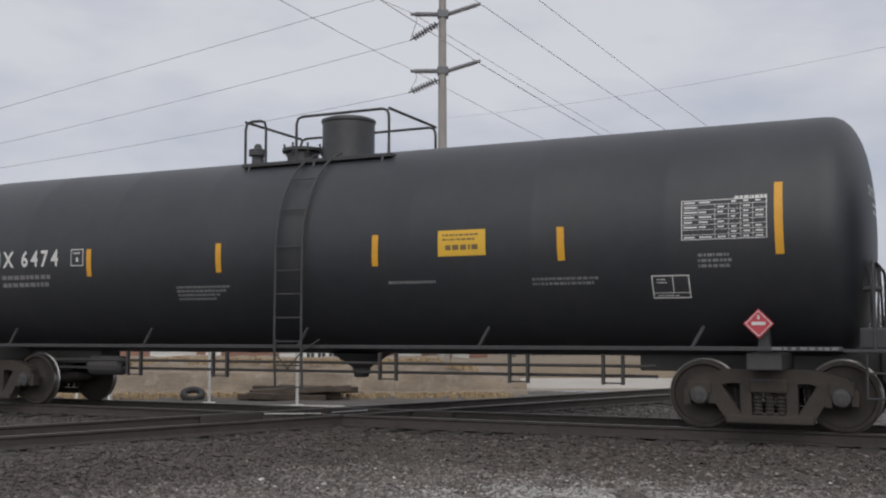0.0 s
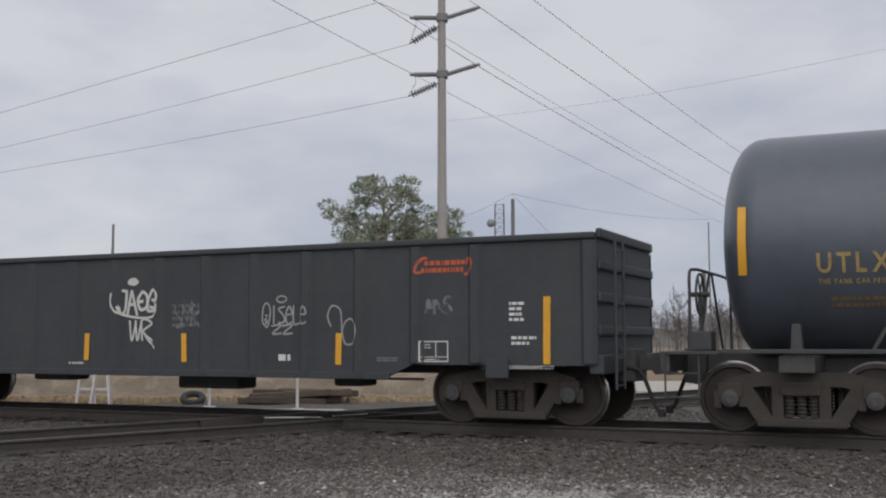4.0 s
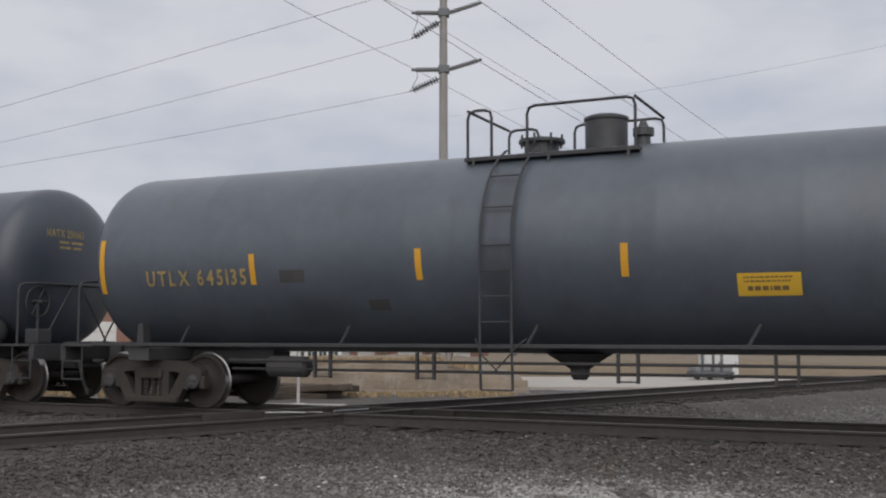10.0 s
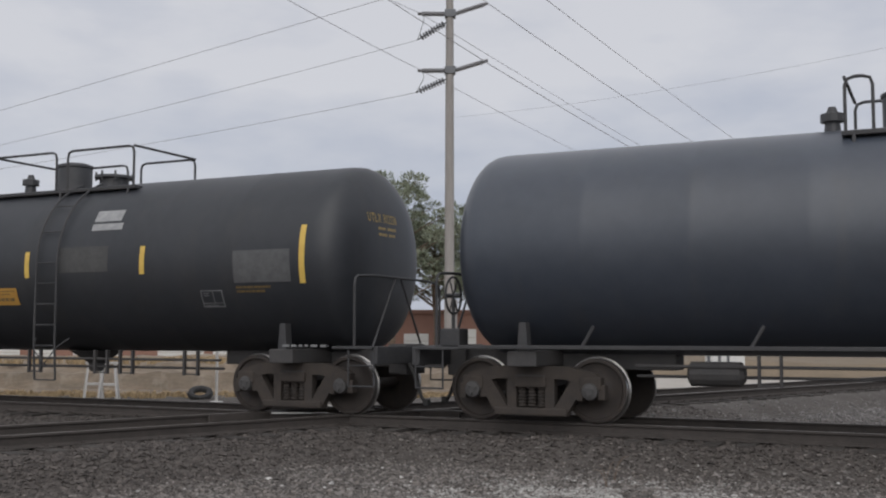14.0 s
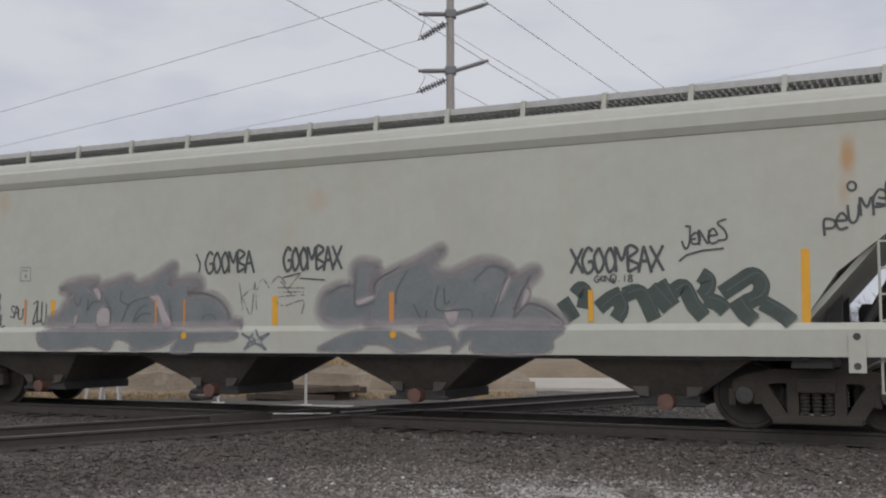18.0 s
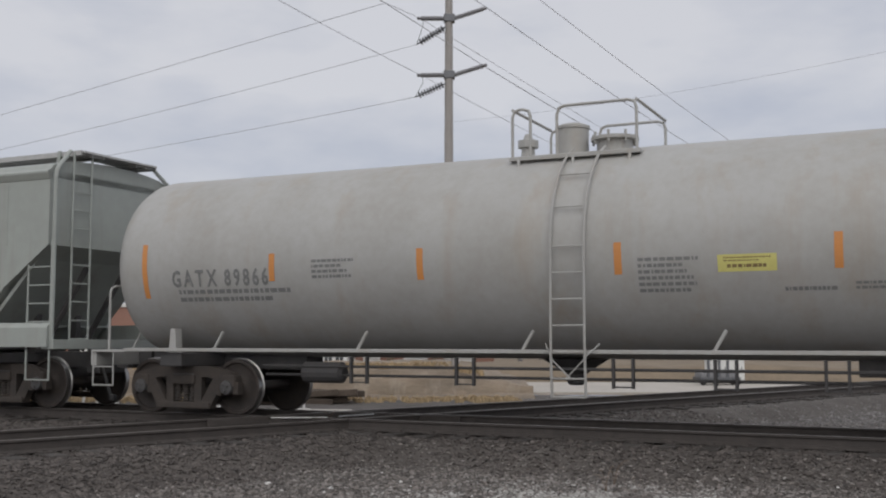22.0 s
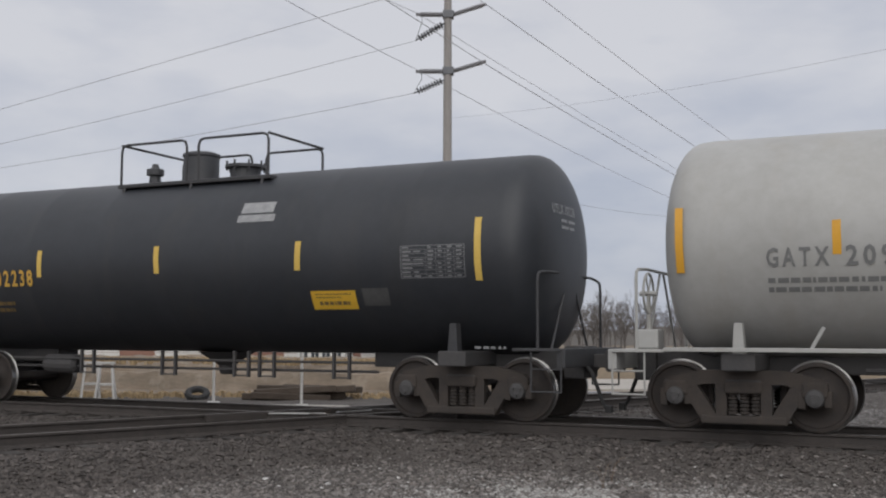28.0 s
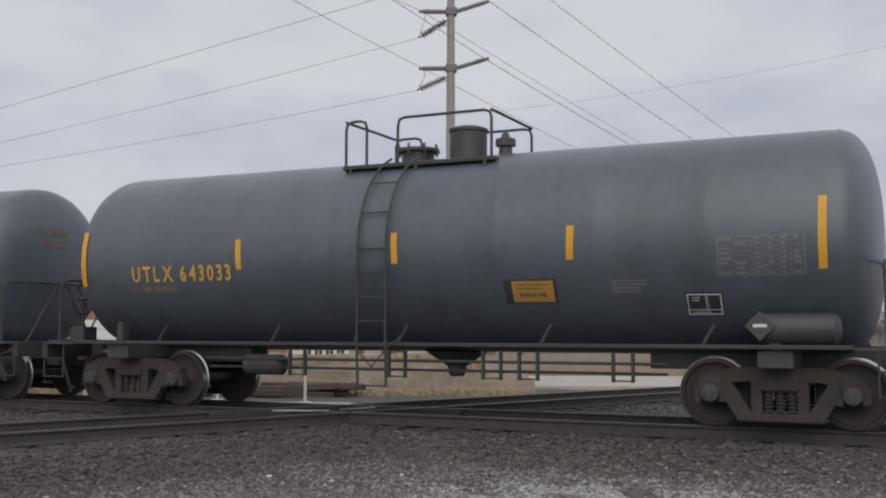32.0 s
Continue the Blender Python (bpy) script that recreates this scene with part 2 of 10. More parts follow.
M = {
    "black": surface("black_tank_paint", (0.024, 0.027, 0.033), (0.036, 0.039, 0.046), rough=0.48, coat=0.15, scale=0.5, amount=0.8, bump=0.05, bump_scale=3, streak=0.35, streak_colour=(0.05, 0.048, 0.046)),
    "soot": surface("sooty_black_tank_paint", (0.048, 0.051, 0.057), (0.073, 0.073, 0.077), rough=0.48, scale=0.6, amount=0.9, bump=0.05, bump_scale=3, streak=0.4, streak_colour=(0.05, 0.043, 0.038)),
    "blue": surface("faded_blue_black_paint", (0.054, 0.067, 0.090), (0.080, 0.095, 0.120), rough=0.38, coat=0.7, scale=0.5, amount=0.9, bump=0.05, bump_scale=3, streak=0.4, streak_colour=(0.06, 0.064, 0.07)),
    "grey": surface("weathered_slate_grey_paint", (0.068, 0.084, 0.106), (0.096, 0.114, 0.138), rough=0.38, coat=0.7, scale=0.6, amount=0.9, bump=0.05, bump_scale=3, streak=0.45, streak_colour=(0.03, 0.032, 0.036)),
    "blue_dark": surface("dark_blue_black_paint", (0.034, 0.043, 0.060), (0.050, 0.061, 0.082), rough=0.38, coat=0.7, scale=0.5, amount=0.9, bump=0.05, bump_scale=3, streak=0.4, streak_colour=(0.06, 0.064, 0.07)),
    "frame": surface("black_frame_paint", (0.042, 0.043, 0.047), (0.062, 0.061, 0.063), rough=0.65, scale=2, amount=0.9, bump=0.1, bump_scale=20),
    "white": surface("dusty_white_tank_paint", (0.43, 0.43, 0.416), (0.34, 0.334, 0.315), rough=0.45, scale=0.7, amount=0.7, bump=0.04, bump_scale=3, streak=0.35, streak_colour=(0.36, 0.33, 0.28)),
    "cream": surface("dusty_cream_tank_paint", (0.387, 0.387, 0.378), (0.324, 0.315, 0.293), rough=0.5, scale=0.8, amount=0.8, bump=0.04, bump_scale=3, streak=0.4, streak_colour=(0.31, 0.25, 0.18)),
    "hop_clean": surface("clean_light_grey_paint", (0.425, 0.431, 0.427), (0.375, 0.376, 0.368), rough=0.27, scale=0.4, amount=0.6, bump=0.03, bump_scale=2.2, streak=0.12, streak_colour=(0.33, 0.33, 0.31)),
    "hop_blue": surface("cool_grey_paint", (0.314, 0.347, 0.358), (0.264, 0.288, 0.299), rough=0.5, scale=0.5, amount=0.7, bump=0.03, bump_scale=2.5, streak=0.4, streak_colour=(0.2, 0.21, 0.21)),
    "hop_green": surface("grey_green_paint", (0.335, 0.36, 0.338), (0.285, 0.303, 0.285), rough=0.5, scale=0.5, amount=0.7, bump=0.03, bump_scale=2.5, streak=0.45, streak_colour=(0.22, 0.205, 0.17)),
    "hop_cream": surface("faded_cream_grey_paint", (0.446, 0.457, 0.416), (0.391, 0.393, 0.35), rough=0.55, scale=0.6, amount=0.8, bump=0.03, bump_scale=2.5, streak=0.2, streak_colour=(0.38, 0.31, 0.22)),
    "hop_rusty": surface("rust_streaked_cream_paint", (0.457, 0.429, 0.363), (0.418, 0.374, 0.292), rough=0.6, scale=0.6, amount=0.9, bump=0.03, bump_scale=2.5, streak=0.3, streak_colour=(0.34, 0.21, 0.11)),
    "gond": surface("dull_charcoal_gondola_paint", (0.033, 0.039, 0.046), (0.049, 0.053, 0.059), rough=0.62, scale=0.8, amount=0.9, bump=0.08, bump_scale=5, streak=0.4, streak_colour=(0.065, 0.058, 0.052)),
    "under": surface("grimy_underframe_steel", (0.056, 0.055, 0.057), (0.08, 0.075, 0.073), rough=0.8, scale=3, amount=0.9, bump=0.2, bump_scale=25),
    "truck": surface("grimy_cast_steel", (0.042, 0.037, 0.034), (0.068, 0.054, 0.045), rough=0.85, scale=4, amount=0.9, bump=0.25, bump_scale=30),
    "wheel": surface("dirty_wheel_steel", (0.038, 0.033, 0.031), (0.064, 0.05, 0.042), rough=0.7, metal=0.2, scale=6, amount=0.9, bump=0.15, bump_scale=40),
    "tread": surface("polished_wheel_tread", (0.36, 0.35, 0.34), (0.25, 0.24, 0.235), rough=0.32, metal=0.9, scale=10, amount=0.6),
    "bearing": surface("worn_bearing_cap", (0.085, 0.083, 0.084), (0.055, 0.052, 0.051), rough=0.65, metal=0.1, scale=10, amount=0.8),
    "rail_top": surface("polished_rail_steel", (0.19, 0.175, 0.165), (0.12, 0.105, 0.095), rough=0.48, metal=0.7, scale=1.5, amount=0.8),
    "rail": surface("brown_rail_steel", (0.0476, 0.0418, 0.0385), (0.0722, 0.0615, 0.0558), rough=0.85, scale=5, amount=0.9, bump=0.2, bump_scale=40),
    "tie": surface("creosoted_timber", (0.0459, 0.041, 0.0377), (0.0722, 0.0648, 0.0599), rough=0.9, scale=3, amount=0.9, bump=0.5, bump_scale=18, stretch=(6, 1, 6), random_tint=0.25),
    "strip": surface("yellow_reflective_tape", (0.72, 0.37, 0.03), (0.58, 0.29, 0.03), rough=0.45, scale=6, amount=0.5),
    "strip_pale": surface("pale_yellow_reflective_tape", (0.72, 0.5, 0.12), (0.6, 0.4, 0.07), rough=0.45, scale=6, amount=0.6),
    "strip_red": surface("faded_orange_reflective_tape", (0.6, 0.25, 0.07), (0.5, 0.22, 0.08), rough=0.5, scale=6, amount=0.6),
    "placard": surface("yellow_notice_vinyl", (0.76, 0.47, 0.05), (0.65, 0.38, 0.04), rough=0.45, scale=5, amount=0.5),
    "placard_pale": surface("bleached_notice_vinyl", (0.62, 0.48, 0.24), (0.5, 0.36, 0.17), rough=0.5, scale=5, amount=0.7),
    "ink": surface("black_stencil_ink", (0.035, 0.038, 0.042), (0.06, 0.062, 0.065), rough=0.6, scale=4, amount=0.5),
    "ink_grey": surface("faded_stencil_ink", (0.17, 0.175, 0.175), (0.22, 0.22, 0.215), rough=0.6, scale=8, amount=0.6),
    "letter": surface("white_stencil_paint", (0.68, 0.68, 0.67), (0.5, 0.5, 0.49), rough=0.5, scale=5, amount=0.6),
    "letter_dim": surface("dirty_white_stencil_paint", (0.24, 0.245, 0.25), (0.15, 0.152, 0.158), rough=0.6, scale=5, amount=0.8),
    "gold": surface("yellow_stencil_paint", (0.66, 0.4, 0.07), (0.5, 0.3, 0.06), rough=0.5, scale=5, amount=0.6),
    "gold_dim": surface("dirty_yellow_stencil_paint", (0.2, 0.135, 0.05), (0.12, 0.085, 0.04), rough=0.6, scale=5, amount=0.8),
    "red": surface("red_placard", (0.5, 0.06, 0.08), (0.42, 0.05, 0.07), rough=0.5, scale=5, amount=0.4),
    "orange_logo": surface("red_orange_emblem_paint", (0.5, 0.1, 0.04), (0.4, 0.09, 0.045), rough=0.5, scale=5, amount=0.5),
    "cap_red": surface("red_outlet_cap", (0.5, 0.14, 0.13), (0.4, 0.1, 0.1), rough=0.5, scale=8, amount=0.5),
    "cap_blue": surface("blue_outlet_cap", (0.08, 0.25, 0.55), (0.06, 0.18, 0.4), rough=0.5, scale=8, amount=0.5),
    "cap_white": surface("pale_outlet_cap", (0.6, 0.56, 0.5), (0.45, 0.4, 0.35), rough=0.5, scale=8, amount=0.6),
    "spray_silver": surface("silver_spray_paint", (0.36, 0.39, 0.4), (0.285, 0.315, 0.33), rough=0.5, scale=1.4, amount=0.9),
    "spray_white": surface("white_spray_paint", (0.6, 0.6, 0.58), (0.42, 0.42, 0.41), rough=0.6, scale=4, amount=0.6),
    "spray_dim": surface("thin_grey_spray_paint", (0.2, 0.21, 0.22), (0.13, 0.14, 0.15), rough=0.6, scale=4, amount=0.7, patchy=0.35),
    "spray_slate": surface("slate_grey_spray_paint", (0.145, 0.165, 0.172), (0.20, 0.212, 0.22), rough=0.6, scale=2.0, amount=0.9),
    "spray_dark": surface("charcoal_marker_paint", (0.06, 0.065, 0.07), (0.1, 0.105, 0.11), rough=0.6, scale=5, amount=0.6),
    "spray_green": surface("dark_green_spray_paint", (0.046, 0.066, 0.06), (0.075, 0.095, 0.086), rough=0.6, scale=4, amount=0.7),
    "spray_teal": surface("teal_spray_paint", (0.07, 0.3, 0.36), (0.05, 0.24, 0.32), rough=0.6, scale=3, amount=0.6),
    "spray_red": surface("red_spray_paint", (0.5, 0.05, 0.05), (0.4, 0.035, 0.045), rough=0.6, scale=3, amount=0.6),
    "spray_navy": surface("navy_spray_paint", (0.05, 0.06, 0.2), (0.1, 0.06, 0.16), rough=0.6, scale=3, amount=0.8),
    "asphalt": surface("grey_asphalt", (0.075, 0.072, 0.068), (0.11, 0.104, 0.098), rough=0.9, scale=1.5, amount=0.8, bump=0.3, bump_scale=80),
    "concrete": surface("pale_concrete", (0.46, 0.43, 0.39), (0.36, 0.33, 0.29), rough=0.85, scale=0.9, amount=0.8, bump=0.2, bump_scale=30),
    "dry_grass": surface("dry_winter_grass", (0.235, 0.185, 0.13), (0.175, 0.14, 0.1), rough=0.95, scale=0.8, amount=1.0, bump=0.6, bump_scale=14),
    "bank": surface("sandy_retaining_bank", (0.27, 0.215, 0.16), (0.17, 0.14, 0.11), rough=0.95, scale=0.9, amount=1.0, bump=0.5, bump_scale=8, stretch=(0.6, 0.6, 2.6), streak=0.45, streak_colour=(0.40, 0.36, 0.30)),
    "stone": surface("ballast_stone", (0.133, 0.116, 0.104), (0.18, 0.169, 0.162), rough=0.9, scale=8, amount=1.0, bump=0.3, bump_scale=60, island_tint=0.6),
    "stone_dark": surface("dark_ballast_stone", (0.0599, 0.0508, 0.0459), (0.0935, 0.082, 0.0754), rough=0.8, scale=8, amount=1.0, island_tint=0.5),
    "stone_grey": surface("grey_gravel_stone", (0.156, 0.148, 0.143), (0.221, 0.213, 0.209), rough=0.9, scale=8, amount=1.0, island_tint=0.5),
    "glint_steel": surface("bright_glint_steel", (0.6, 0.59, 0.57), (0.45, 0.44, 0.42), rough=0.35, metal=0.8, scale=12, amount=0.6),
    "straw": surface("dead_grass_blades", (0.42, 0.32, 0.19), (0.30, 0.22, 0.13), rough=0.95, scale=3, amount=0.9, island_tint=0.35),
    "pale_stone": surface("pale_crushed_limestone", (0.377, 0.369, 0.353), (0.254, 0.246, 0.23), rough=0.9, scale=8, amount=0.8, island_tint=0.3),
    "ground": surface("dirty_ballast_ground", (0.0705, 0.0615, 0.0549), (0.11, 0.0984, 0.0902), rough=0.95, scale=0.7, amount=1.0, bump=0.9, bump_scale=22),
    "brick": surface("salmon_brick", (0.28, 0.155, 0.12), (0.235, 0.135, 0.105), rough=0.9, scale=1.5, amount=0.8, bump=0.2, bump_scale=20),
    "white_wall": surface("white_panel_paint", (0.66, 0.66, 0.64), (0.55, 0.55, 0.53), rough=0.6, scale=2, amount=0.5),
    "glass": surface("dark_window_glass", (0.05, 0.06, 0.07), (0.08, 0.09, 0.1), rough=0.12, scale=2, amount=0.5),
    "pole": surface("weathered_grey_pole", (0.27, 0.255, 0.24), (0.36, 0.34, 0.325), rough=0.8, scale=4, amount=0.9, bump=0.3, bump_scale=20, stretch=(4, 4, 0.4)),
    "pole_dark": surface("dark_weathered_pole", (0.14, 0.135, 0.135), (0.2, 0.19, 0.185), rough=0.8, scale=4, amount=0.9, bump=0.3, bump_scale=20, stretch=(4, 4, 0.4)),
    "polymer": surface("grey_polymer_insulator", (0.2, 0.2, 0.21), (0.26, 0.26, 0.27), rough=0.5, scale=8, amount=0.5),
    "wire": surface("aluminium_conductor", (0.13, 0.135, 0.145), (0.18, 0.185, 0.195), rough=0.5, metal=0.5, scale=5, amount=0.4),
    "conductor": surface("aluminium_conductor_strand", (0.34, 0.34, 0.365), (0.42, 0.42, 0.445), rough=0.5, metal=0.3, scale=5, amount=0.4),
    "bark": surface("pine_bark", (0.13, 0.095, 0.07), (0.2, 0.15, 0.115), rough=0.95, scale=5, amount=0.9, bump=0.5, bump_scale=30),
    "needles": surface("pine_needles", (0.185, 0.215, 0.15), (0.265, 0.285, 0.21), rough=0.85, scale=0.9, amount=0.9, island_tint=0.45),
    "twig": surface("bare_grey_twigs", (0.125, 0.112, 0.105), (0.18, 0.165, 0.157), rough=0.95, scale=0.3, amount=0.9),
    "far": surface("hazy_far_scrub", (0.17, 0.165, 0.16), (0.23, 0.22, 0.21), rough=1.0, scale=0.05, amount=0.9),
    "rubber": surface("black_rubber", (0.03, 0.03, 0.031), (0.05, 0.048, 0.047), rough=0.75, scale=12, amount=0.6),
    "timber": surface("old_dark_timber", (0.075, 0.058, 0.046), (0.12, 0.095, 0.075), rough=0.95, scale=4, amount=0.9, bump=0.5, bump_scale=20, random_tint=0.25),
    "white_paint": surface("chipped_white_paint", (0.68, 0.67, 0.65), (0.5, 0.48, 0.46), rough=0.5, scale=6, amount=0.6),
    "rust_patch": surface("orange_rust_patch", (0.36, 0.17, 0.06), (0.42, 0.26, 0.12), rough=0.8, scale=2.5, amount=0.9),
}

# ---- mesh helpers ----


def part(name, bm, material, parent=None, label=""):
    me = bpy.data.meshes.new(name)
    bm.to_mesh(me)
    bm.free()
    return piece(name, me, material, parent, label)


def piece(name, me, material, parent=None, label="", m=None):
    if material and not me.materials:
        me.materials.append(M[material] if isinstance(material, str) else material)
    ob = new(name, me)
    ob.parent = parent
    if m is not None:
        ob.matrix_basis = m
    return tagged(ob, label) if label else ob


def thing(name, label, category, m=None, group="", kind=""):
    ob = new(name)
    ob.empty_display_size = 0.3
    if m is not None:
        ob.matrix_basis = m
    return tagged(ob, label, category, group, kind)


def box(bm, x0, x1, y0, y1, z0, z1, bevel=0.0, m=None):
    made = bmesh.ops.create_cube(bm, size=1.0)["verts"]
    mat = Matrix.Translation(((x0 + x1) / 2, (y0 + y1) / 2, (z0 + z1) / 2)) @ Matrix.Diagonal((x1 - x0, y1 - y0, z1 - z0, 1))
    bmesh.ops.transform(bm, matrix=(m @ mat) if m is not None else mat, verts=made)
    if bevel:
        edges = list({e for v in made for e in v.link_edges})
        bmesh.ops.bevel(bm, geom=edges, offset=bevel, segments=2, affect="EDGES", profile=0.6)
    return bm


def rod(bm, a, b, r, sides=8, r2=None):
    a, b = Vector(a), Vector(b)
    d = b - a
    made = bmesh.ops.create_cone(bm, cap_ends=True, segments=sides, radius1=r, radius2=r if r2 is None else r2, depth=d.length)["verts"]
    bmesh.ops.transform(bm, matrix=Matrix.Translation((a + b) / 2) @ d.to_track_quat("Z", "Y").to_matrix().to_4x4(), verts=made)
    return bm


def tube(bm, points, r, sides=7):
    """A bent pipe through the points, with rounded corners, as one swept skin."""
    pts = [Vector(p) for p in points]
    path = [pts[0]]
    for i in range(1, len(pts) - 1):
        a, b, c = pts[i - 1], pts[i], pts[i + 1]
        k = min(0.12, (a - b).length * 0.4, (c - b).length * 0.4)
        p, s = b + (a - b).normalized() * k, b + (c - b).normalized() * k
        path += [p, (p + 2 * b + s) / 4, s]
    path.append(pts[-1])
    rings, side = [], None
    for i, p in enumerate(path):
        d = (path[min(i + 1, len(path) - 1)] - path[max(i - 1, 0)]).normalized()
        side = d.orthogonal().normalized() if side is None else (side - d * side.dot(d)).normalized()
        other = d.cross(side)
        rings.append([bm.verts.new(p + (side * math.cos(2 * math.pi * k / sides) + other * math.sin(2 * math.pi * k / sides)) * r) for k in range(sides)])
    for p, q in zip(rings, rings[1:]):
        for k in range(sides):
            bm.faces.new((p[k], p[(k + 1) % sides], q[(k + 1) % sides], q[k]))
    bm.faces.new(rings[0][::-1])
    bm.faces.new(rings[-1])
    return bm


def lathe(bm, profile, sides, axis="x", m=None):
    """Turn (along, radius) pairs round an axis."""
    rings = []
    for u, r in profile:
        ring = []
        for k in range(sides):
            a = 2 * math.pi * k / sides
            c, s = r * math.cos(a), r * math.sin(a)
            v = Vector((u, c, s)) if axis == "x" else Vector((c, u, s)) if axis == "y" else Vector((c, s, u))
            ring.append(bm.verts.new(m @ v if m is not None else v))
        rings.append(ring)
    for p, s in zip(rings, rings[1:]):
        for k in range(sides):
            bm.faces.new((p[k], p[(k + 1) % sides], s[(k + 1) % sides], s[k]))
    for ring in (rings[0], rings[-1]):
        bm.faces.new(ring)
    bmesh.ops.recalc_face_normals(bm, faces=bm.faces[:])
    return bm


def prism(bm, outline, y0, y1, m=None):
    """A closed (x, z) outline pushed from y0 to y1."""
    f = [bm.verts.new((m @ Vector((x, y0, z))) if m is not None else (x, y0, z)) for x, z in outline]
    b = [bm.verts.new((m @ Vector((x, y1, z))) if m is not None else (x, y1, z)) for x, z in outline]
    bm.faces.new(f)
    bm.faces.new(b[::-1])
    for i in range(len(f)):
        j = (i + 1) % len(f)
        bm.faces.new((f[j], f[i], b[i], b[j]))
    bmesh.ops.recalc_face_normals(bm, faces=bm.faces[:])
    return bm


def smooth(ob, angle=40):
    for p in ob.data.polygons:
        p.use_smooth = True
    ob.data.set_sharp_from_angle(angle=radians(angle))
    return ob


def fresh():
    return bmesh.new()


# ---- letters: the built-in font, one mesh a glyph ----
GLYPHS = {}


def load_glyphs():
    """Bold letters where the font's outline allows it, plain ones otherwise."""
    for weight in (0.0, 0.024):
        holders = []
        for ch in "ABCDEFGHIJKLMNOPQRSTUVWXYZ0123456789-./":
            cu = bpy.data.curves.new("glyph", "FONT")
            cu.body, cu.size, cu.resolution_u, cu.offset = ch, 1.0, 2, weight
            holders.append((ch, new("glyph", cu)))
        deps = bpy.context.evaluated_depsgraph_get()
        for ch, ob in holders:
            me = ob.evaluated_get(deps).to_mesh()
            vs = [(v.co.x, v.co.y) for v in me.vertices]
            area = sum(p.area for p in me.polygons)
            x0, x1 = min(v[0] for v in vs), max(v[0] for v in vs)
            if not weight or 1.2 < area / AREAS[ch] < 1.9:
                GLYPHS[ch] = ([(v[0] - x0, v[1] / 0.70) for v in vs], [tuple(p.vertices) for p in me.polygons], x1 - x0)
            AREAS.setdefault(ch, area)
            ob.evaluated_get(deps).to_mesh_clear()
        for ch, ob in holders:
            cu = ob.data
            bpy.data.objects.remove(ob)
            bpy.data.curves.remove(cu)


AREAS = {}
load_glyphs()

# ---- the two tracks: a frame on the running line, x to the viewer's right, y away, z from the rail tops ----
TRACK = pose(0.764, 16.791, 0, 0, 0, -25)
CROSS = pose(-1.95, 17.75, 0, 0, 0, 44)

# ---- train: running gear, shared by all the cars ----


def side_frame_mesh():
    bm = fresh()
    prism(bm, [(-1.06, 0.58), (-0.97, 0.70), (-0.55, 0.80), (0.55, 0.80), (0.97, 0.70), (1.06, 0.58), (0.80, 0.55), (0.5, 0.62), (-0.5, 0.62), (-0.80, 0.55)], -0.08, 0.08)
    for s in (-1, 1):
        prism(bm, [(s * 0.86, 0.64), (s * 0.64, 0.66), (s * 0.30, 0.13), (s * 0.53, 0.11)], -0.075, 0.075)
        prism(bm, [(s * 0.22, 0.14), (s * 0.36, 0.14), (s * 0.36, 0.65), (s * 0.22, 0.65)], -0.07, 0.07)
        box(bm, s * 0.889 - 0.16, s * 0.889 + 0.16, -0.1, 0.1, 0.46, 0.66, 0.03)
        box(bm, s * 0.889 - 0.21, s * 0.889 - 0.11, -0.08, 0.08, 0.32, 0.55, 0.02)
        box(bm, s * 0.889 + 0.11, s * 0.889 + 0.21, -0.08, 0.08, 0.34, 0.55, 0.02)
    box(bm, -0.55, 0.55, -0.11, 0.11, 0.10, 0.21, 0.025)
    box(bm, -0.24, 0.24, -0.12, 0.05, 0.50, 0.66, 0.03)
    me = bpy.data.meshes.new("side_frame")
    bm.to_mesh(me)
    bm.free()
    return me


def spring_mesh():
    bm = fresh()
    prof = []
    for k in range(6):
        prof += [(0.22 + k * 0.048, 0.045), (0.232 + k * 0.048, 0.066), (0.25 + k * 0.048, 0.066), (0.262 + k * 0.048, 0.045)]
    lathe(bm, prof, 10, "z")
    me = bpy.data.meshes.new("coil_spring")
    bm.to_mesh(me)
    bm.free()
    return me


def bolster_mesh():
    bm = fresh()
    box(bm, -0.23, 0.23, -1.1, 1.1, 0.50, 0.68, 0.03)
    box(bm, -0.3, 0.3, -0.45, 0.45, 0.66, 0.78, 0.02)
    for s in (-1, 1):
        box(bm, s * 0.5 - 0.05, s * 0.5 + 0.05, -0.8, 0.8, 0.33, 0.43, 0.02)
        for y in (-0.72, 0.72):
            box(bm, s * 0.5 - 0.08, s * 0.5 + 0.1, y - 0.05, y + 0.05, 0.28, 0.56, 0.02)
    me = bpy.data.meshes.new("truck")
    bm.to_mesh(me)
    bm.free()
    return me


def wheelset_mesh():
    bm = fresh()
    lathe(bm, [(-1.0, 0.075), (-0.85, 0.085), (0.85, 0.085), (1.0, 0.075)], 12, "y")
    for s in (-1, 1):
        prof = [(0.68, 0.12), (0.68, 0.40), (0.685, 0.468), (0.695, 0.483), (0.708, 0.482), (0.72, 0.462), (0.735, 0.458), (0.815, 0.452), (0.82, 0.44),
                (0.818, 0.40), (0.785, 0.385), (0.765, 0.27), (0.80, 0.17), (0.84, 0.14), (0.84, 0.09)]
        lathe(bm, [(s * u, r) for u, r in prof], 40, "y")
    me = bpy.data.meshes.new("wheelset")
    bm.to_mesh(me)
    bm.free()
    me.materials.append(M["wheel"])
    me.materials.append(M["tread"])
    for p in me.polygons:
        p.use_smooth = True
        c = p.center
        if math.hypot(c.x, c.z) > 0.448:
            p.material_index = 1
    me.set_sharp_from_angle(angle=radians(35))
    return me


